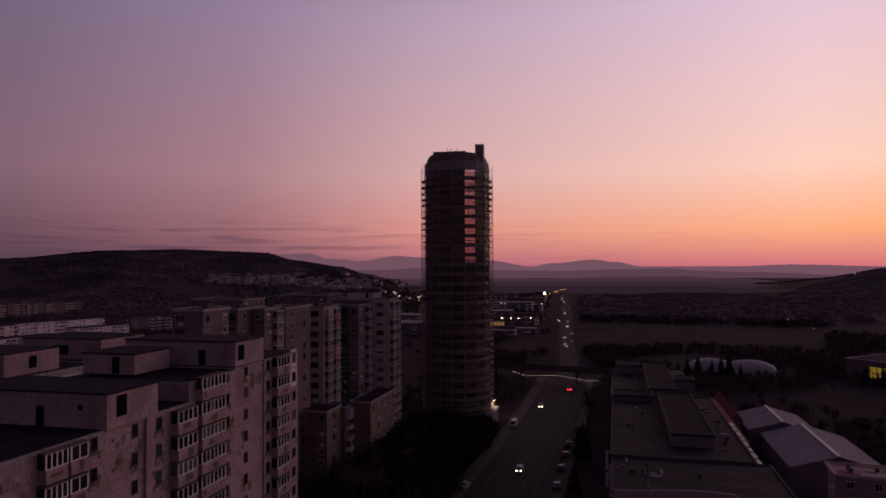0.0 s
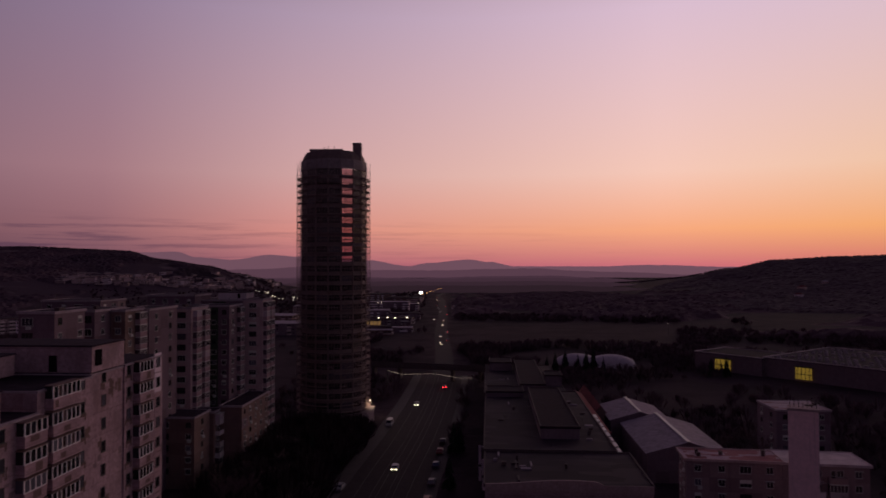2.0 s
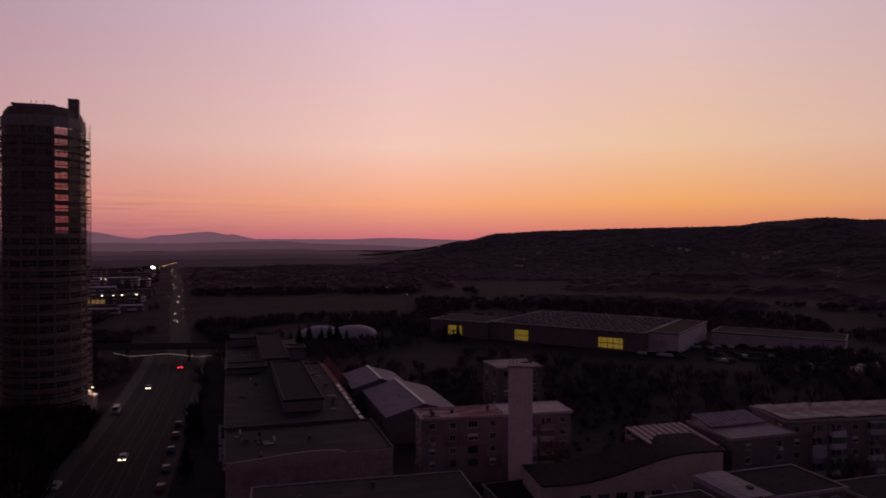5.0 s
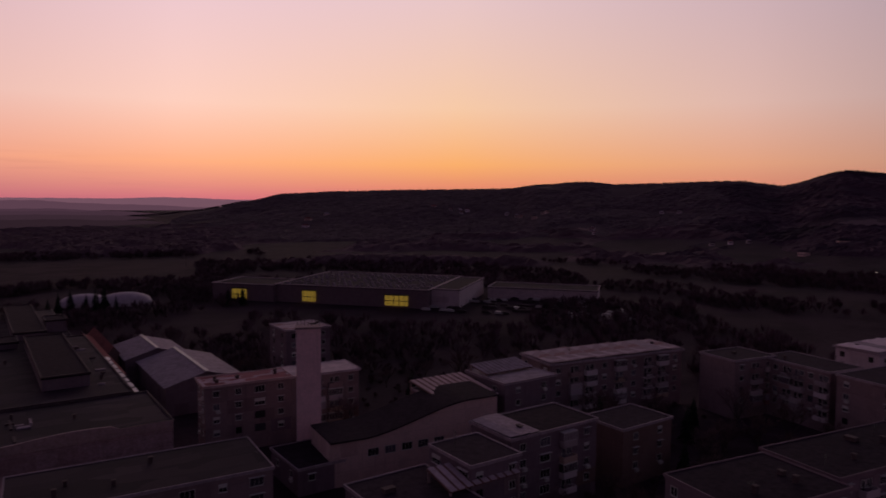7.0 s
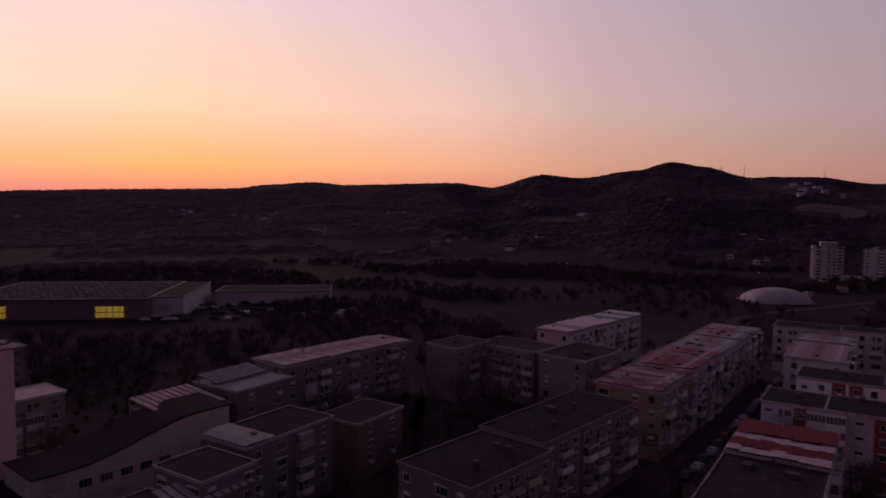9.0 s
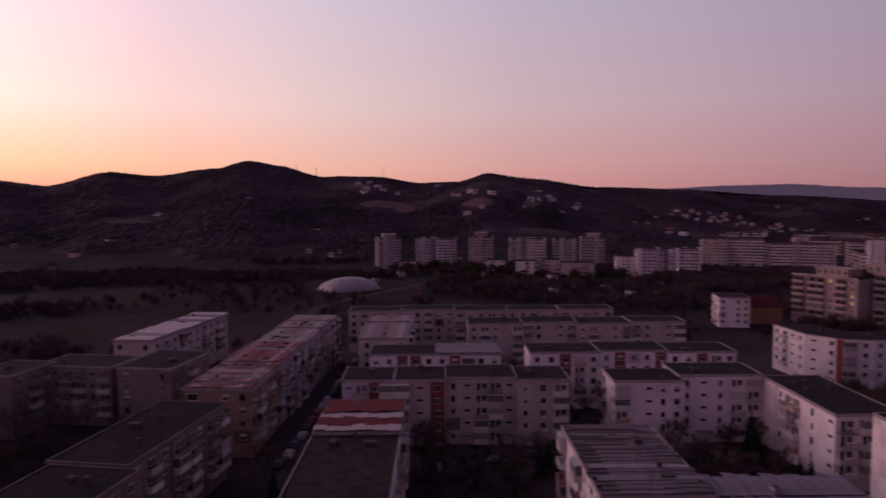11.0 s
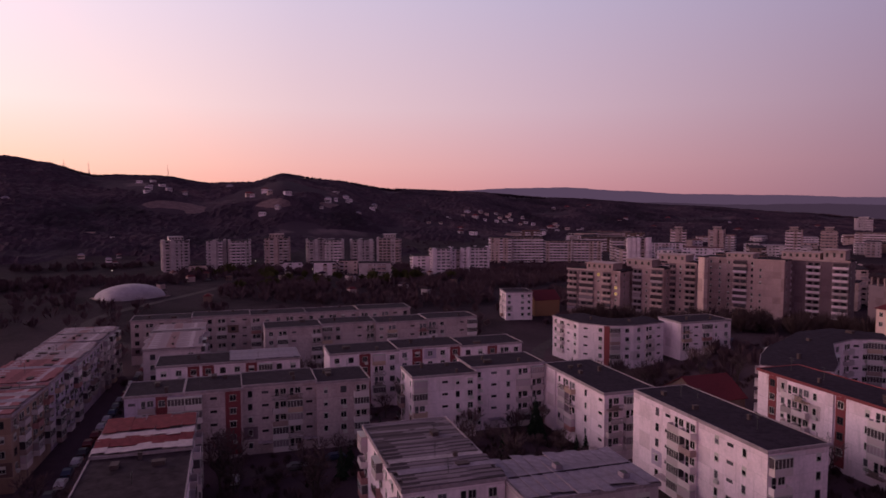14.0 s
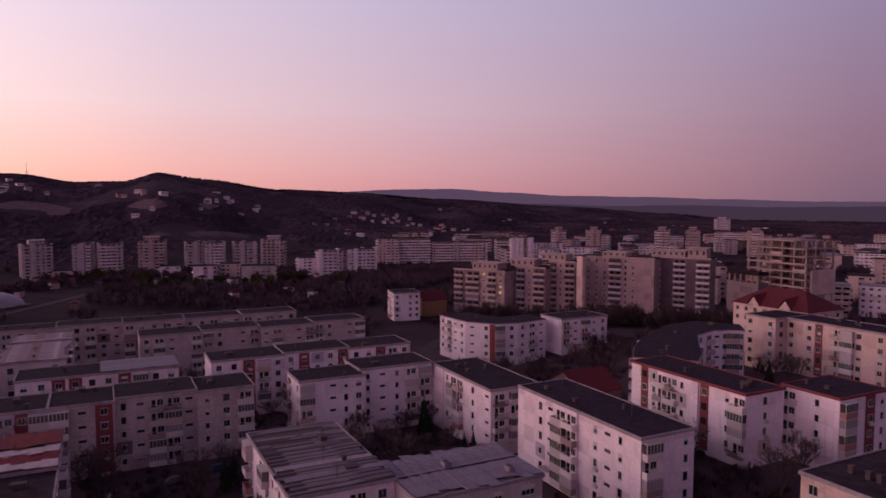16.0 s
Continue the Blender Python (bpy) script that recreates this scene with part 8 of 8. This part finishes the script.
# ---- cars ----
def car_parts(length, width, height, van=False):
    body = bmesh.new()
    half = width / 2
    prof = [(-length / 2, 0.35), (-length / 2, 0.85), (-length * 0.3, 0.95), (-length * 0.16, height * 0.97), (length * 0.26, height), (length * 0.42, 0.98), (length / 2, 0.9), (length / 2, 0.35)]
    if van:
        prof = [(-length / 2, 0.35), (-length / 2, 1.0), (-length * 0.4, 1.15), (-length * 0.28, height * 0.97), (length * 0.46, height), (length / 2, height * 0.9), (length / 2, 0.9), (length / 2, 0.35)]
    rings = []
    for s in (-1, 1):
        rings.append([body.verts.new((s * (half - (0.18 if z > 1.0 else 0.0)), y, z)) for y, z in prof])
    body.faces.new(rings[0])
    body.faces.new(rings[1][::-1])
    for i in range(8):
        j = (i + 1) % 8
        body.faces.new((rings[0][i], rings[1][i], rings[1][j], rings[0][j]))
    bmesh.ops.recalc_face_normals(body, faces=body.faces)
    screens = bmesh.new()
    z0, z1 = 1.0, height - 0.12
    for s in (-1, 1):
        box(screens, s * (half - 0.12) - 0.02, -length * 0.18, z0, s * (half - 0.12) + 0.02, length * 0.3, z1)
    v = [screens.verts.new(p) for p in ((-half + 0.22, prof[2][0] - 0.02, prof[2][1] + 0.08), (half - 0.22, prof[2][0] - 0.02, prof[2][1] + 0.08), (half - 0.26, prof[3][0] - 0.04, prof[3][1] - 0.06), (-half + 0.26, prof[3][0] - 0.04, prof[3][1] - 0.06))]
    screens.faces.new(v)
    wheel = bmesh.new()
    bmesh.ops.create_cone(wheel, cap_ends=True, segments=12, radius1=0.32, radius2=0.32, depth=0.2, matrix=Matrix.Rotation(radians(90), 4, "Y"))
    lamp = bmesh.new()
    box(lamp, -0.16, -0.04, -0.09, 0.16, 0.04, 0.09)
    tail = bmesh.new()
    box(tail, -0.16, -0.04, -0.09, 0.16, 0.04, 0.09)
    return body, mesh_of("glazing", screens, GLASS), mesh_of("wheel", wheel, DARKFRAME), lamp, tail


LAMP_OFF = surface("unlit_lamp", (0.3, 0.3, 0.3), 0.2)
PAINTS = [surface("car_paint", c, 0.5, 0.1, 2.0, 0.1, 0.1, spec=0.5) for c in ((0.24, 0.22, 0.23), (0.04, 0.035, 0.045), (0.42, 0.38, 0.39), (0.16, 0.02, 0.025), (0.035, 0.045, 0.09), (0.11, 0.1, 0.11))]
PAINT_NAMES = ("silver", "black", "white", "dark red", "dark blue", "grey")
CAR_MODELS = {}


def car(x, y, turn, paint, lights="", van=False, big=1.0):
    """A parked or driving car whose front faces -y before it is turned."""
    length, width, height = (5.2, 1.95, 2.2) if van else (4.3, 1.75, 1.45)
    key = (paint, lights, van, big)
    if key not in CAR_MODELS:
        body, screens, wheel, lamp, tail = car_parts(length, width, height, van)
        if lights:
            for bm in (lamp, tail):
                bmesh.ops.scale(bm, vec=(big, 1, big), verts=bm.verts)
        CAR_MODELS[key] = (mesh_of("body", body, PAINTS[paint]), screens, wheel, mesh_of("headlight", lamp, HEADLIGHT if lights else LAMP_OFF), mesh_of("tail_light", tail, TAILLIGHT if lights else TILE))
    body, screens, wheel, lamp, tail = CAR_MODELS[key]
    z = ground_height(x, y) + (0.06 if abs(x + 25) < 30 or lights else 0.0)
    state = "driving with its lights on" if lights else "parked at the kerb"
    ob = thing("van" if van else "car", pose(x, y, z, 0, 0, turn), f"{PAINT_NAMES[paint]} {'van' if van else 'car'} {state}", "van" if van else "car", "cars")
    part("body", body, ob)
    part("glazing", screens, ob)
    for sx in (-1, 1):
        for sy in (-1, 1):
            part("wheel", wheel, ob, pose(sx * (width / 2 - 0.12), sy * length * 0.31, 0.32))
        part("headlight", lamp, ob, pose(sx * (width / 2 - 0.35), -length / 2 - 0.02, 0.72))
        part("tail_light", tail, ob, pose(sx * (width / 2 - 0.3), length / 2 + 0.02, 0.8))


rng_cars = random.Random(9)
car(-27.6, 262, 2, 0, "on", big=1.6)
car(-24.6, 179.5, 1, 2, "on", big=1.4)
car(-33.2, 229, 0, 2, van=True)
car(-35.6, 163, -4, 0)
car(-19.5, 300, 182, 1, "on", big=2.0)
for y, x in ((470, -31), (500, -34), (540, -37), (600, -41), (640, -44.5), (700, -52), (760, -56), (840, -62), (930, -68), (1010, -74), (1100, -80), (1200, -88), (1300, -94)):
    car(x - 0.6 + rng_cars.uniform(-1.6, 1.2), y + rng_cars.uniform(-28, 28), 3, rng_cars.randrange(6), "on", big=rng_cars.choice((0.7, 1.0, 1.3)))
for y, x in ((515, -31), (560, -34.5), (720, -45), (900, -58)):
    car(x + rng_cars.uniform(-0.5, 1.5), y + rng_cars.uniform(-25, 25), 183, rng_cars.randrange(6), "on", big=rng_cars.choice((1.0, 1.5)))
for k in range(6):
    car(-14.2 + rng_cars.uniform(-0.2, 0.2), 142 + 13 * k + rng_cars.uniform(0, 3), 180, rng_cars.choice((1, 4, 5, 1, 3)))
for k in range(20):
    x = 135 + 5.6 * k
    car(x, 31.5 - 0.05 * (x - 135) + rng_cars.uniform(-0.3, 0.3), 90, rng_cars.randrange(6))
    if rng_cars.random() < 0.6:
        car(x + 2, 26.0 - 0.05 * (x - 135), 90, rng_cars.randrange(6))
for x, y, t in ((136, -12, 0), (139, -20, 10), (133, 0, 90), (121, -60, 80), (163, -30, 0), (163, -10, 0), (163, -50, 0), (168, -90, 30), (175, -92, 30), (182, -95, 40), (160, -110, 0), (190, -158, 60), (196, -165, 60), (165, -160, 50), (158, -152, 40), (201, -90, 0), (205, -60, 0), (202, -20, 0)):
    if free(x, y, 1.0):
        car(x, y, t, rng_cars.randrange(6))
for k in range(22):
    x, y = polar(rng_cars.uniform(87, 107), rng_cars.uniform(455, 540))
    if free(x, y, 2.0):
        car(x, y, rng_cars.choice((0, 10, 90)), rng_cars.choice((0, 2, 2, 0, 5)))
# the crowded car park of the shopping centre
verts, faces = [], []
MATT = surface("dusty_dark_paint", (0.06, 0.045, 0.05), 0.9, 0, 0.3, 0.4, 0.3, spec=0.1)
for k in range(120):
    i, j = rng_cars.randrange(34), rng_cars.randrange(7)
    cx, cy, s = 178 + 1.9 * i + 5.2 * j, 276 - 2.25 * i + 6.4 * j, rng_cars.uniform(0.9, 1.1)
    b = len(verts)
    for px, py, pz in ((-0.9, -2.1, 0.3), (0.9, -2.1, 0.3), (0.9, 2.1, 0.3), (-0.9, 2.1, 0.3), (-0.9, -2.1, 0.85), (0.9, -2.1, 0.85), (0.9, 2.1, 0.9), (-0.9, 2.1, 0.9), (-0.75, -0.7, 1.45), (0.75, -0.7, 1.45), (0.75, 1.4, 1.45), (-0.75, 1.4, 1.45)):
        px, py = px * s, py * s
        verts.append((cx + 0.77 * px - 0.64 * py, cy + 0.64 * px + 0.77 * py, pz))
    faces += [tuple(b + n for n in q) for q in ((0, 1, 5, 4), (1, 2, 6, 5), (2, 3, 7, 6), (3, 0, 4, 7), (4, 5, 9, 8), (5, 6, 10, 9), (6, 7, 11, 10), (7, 4, 8, 11), (8, 9, 10, 11))]
data = bpy.data.meshes.new("parked_cars")
data.from_pydata(verts, [], faces)
data.materials.append(MATT)
data.materials.append(PAINTS[2])
for face in data.polygons:
    face.material_index = int((face.index // 9) % 3 == 0)
tagged(new("parked_cars", data), "rows of distant parked cars at the shopping centre", "cars", kind="stuff")


# ---- lamps ----
def lamp_post(x, y, h, size, material, label="street lamp with a glowing head"):
    z = ground_height(x, y)
    ob = thing("street_lamp", pose(x, y, z), label, "street lamp", "street lamps")
    bm = bmesh.new()
    limb(bm, Vector((0, 0, -0.3)), Vector((0, 0, h)), 0.12, 0.07, 6)
    part("post", mesh_of("post", bm, RAIL), ob)
    bm = bmesh.new()
    bmesh.ops.create_icosphere(bm, subdivisions=2, radius=size, matrix=Matrix.Translation((0, 0, h)) @ Matrix.Diagonal((1, 1, 0.8, 1)))
    part("head", mesh_of("head", bm, material), ob)


FLOOD = glowing("floodlight", (1.0, 0.95, 0.9), 16.0)
x, y = polar(-5.65, 1000)
lamp_post(x, y, 15.0, 2.0, FLOOD, "very bright floodlight on a mast beside the road")
rng_lamps = random.Random(2)
for k in range(26):
    x, y = polar(rng_lamps.uniform(-19.3, -15.7), rng_lamps.uniform(890, 1040))
    lamp_post(x, y, 9, rng_lamps.uniform(0.22, 0.46), STREETLIGHT)
for a, d in ((-9.15, 580), (-8.4, 580), (-7.8, 580), (-6.8, 582), (-12.8, 610), (-9.9, 810), (-9.2, 820), (-8.9, 815), (-8.1, 825), (-5.9, 810), (-11.3, 800)):
    x, y = polar(a, d)
    lamp_post(x, y, 10, 0.7 if d < 600 else 0.45, STREETLIGHT)
AMBER = glowing("amber_light", (1.0, 0.5, 0.16), 3.0)
for a, d in ((-5.2, 1150), (-4.9, 1230), (-4.6, 1310), (-4.3, 1400), (-4.0, 1500), (-3.7, 1620), (-5.5, 1080), (-4.75, 1270), (-4.15, 1450)):
    x, y = polar(a, d)
    lamp_post(x, y, 9, 0.6, AMBER)
for a, d in ((12.5, 640), (14.2, 560), (57.0, 900), (81.5, 500), (70.6, 780), (67, 520), (96.5, 470), (109.4, 470), (45, 1000), (92.0, 540)):
    x, y = polar(a, d)
    lamp_post(x, y, 8, 0.2, STREETLIGHT)
lamp_post(-41.0, 236, 7.0, 0.35, STREETLIGHT)
glow = bpy.data.lights.new("street_lamp_light", "POINT")
glow.energy, glow.color, glow.shadow_soft_size = 900, (1.0, 0.8, 0.5), 0.4
new("street_lamp_light", glow).location = (-41.0, 235.2, 6.6)

# lit shop fronts beside the avenue
for a, d, count, w, h in ((-9.6, 600, 4, 2.8, 3.4), (-10.9, 605, 4, 3.0, 2.0), (-8.6, 540, 3, 1.8, 1.8)):
    x, y = polar(a, d)
    shop = thing("shop_front", pose(x, y, ground_height(x, y), 0, 0, -a), "row of yellow lit shop windows beside the road", "shop front", "shop fronts")
    bm = bmesh.new()
    box(bm, -count * (w + 0.6) / 2 - 1, 0.05, -0.3, count * (w + 0.6) / 2 + 1, 7, 6.0)
    part("wall", mesh_of("wall", bm, SHADE_RENDER), shop)
    bm = bmesh.new()
    box(bm, -count * (w + 0.6) / 2 - 1.4, -1.6, 6.0, count * (w + 0.6) / 2 + 1.4, 7.3, 6.4)
    part("roof", mesh_of("roof", bm, OLD_FELT), shop)
    for k in range(count):
        bm = bmesh.new()
        u = (k - (count - 1) / 2) * (w + 0.6)
        box(bm, u - w / 2, -0.05, 2.2, u + w / 2, 0.05, 2.2 + h)
        part("pane", mesh_of("pane", bm, LIT_WARM), shop, None, "warmly lit shop pane")
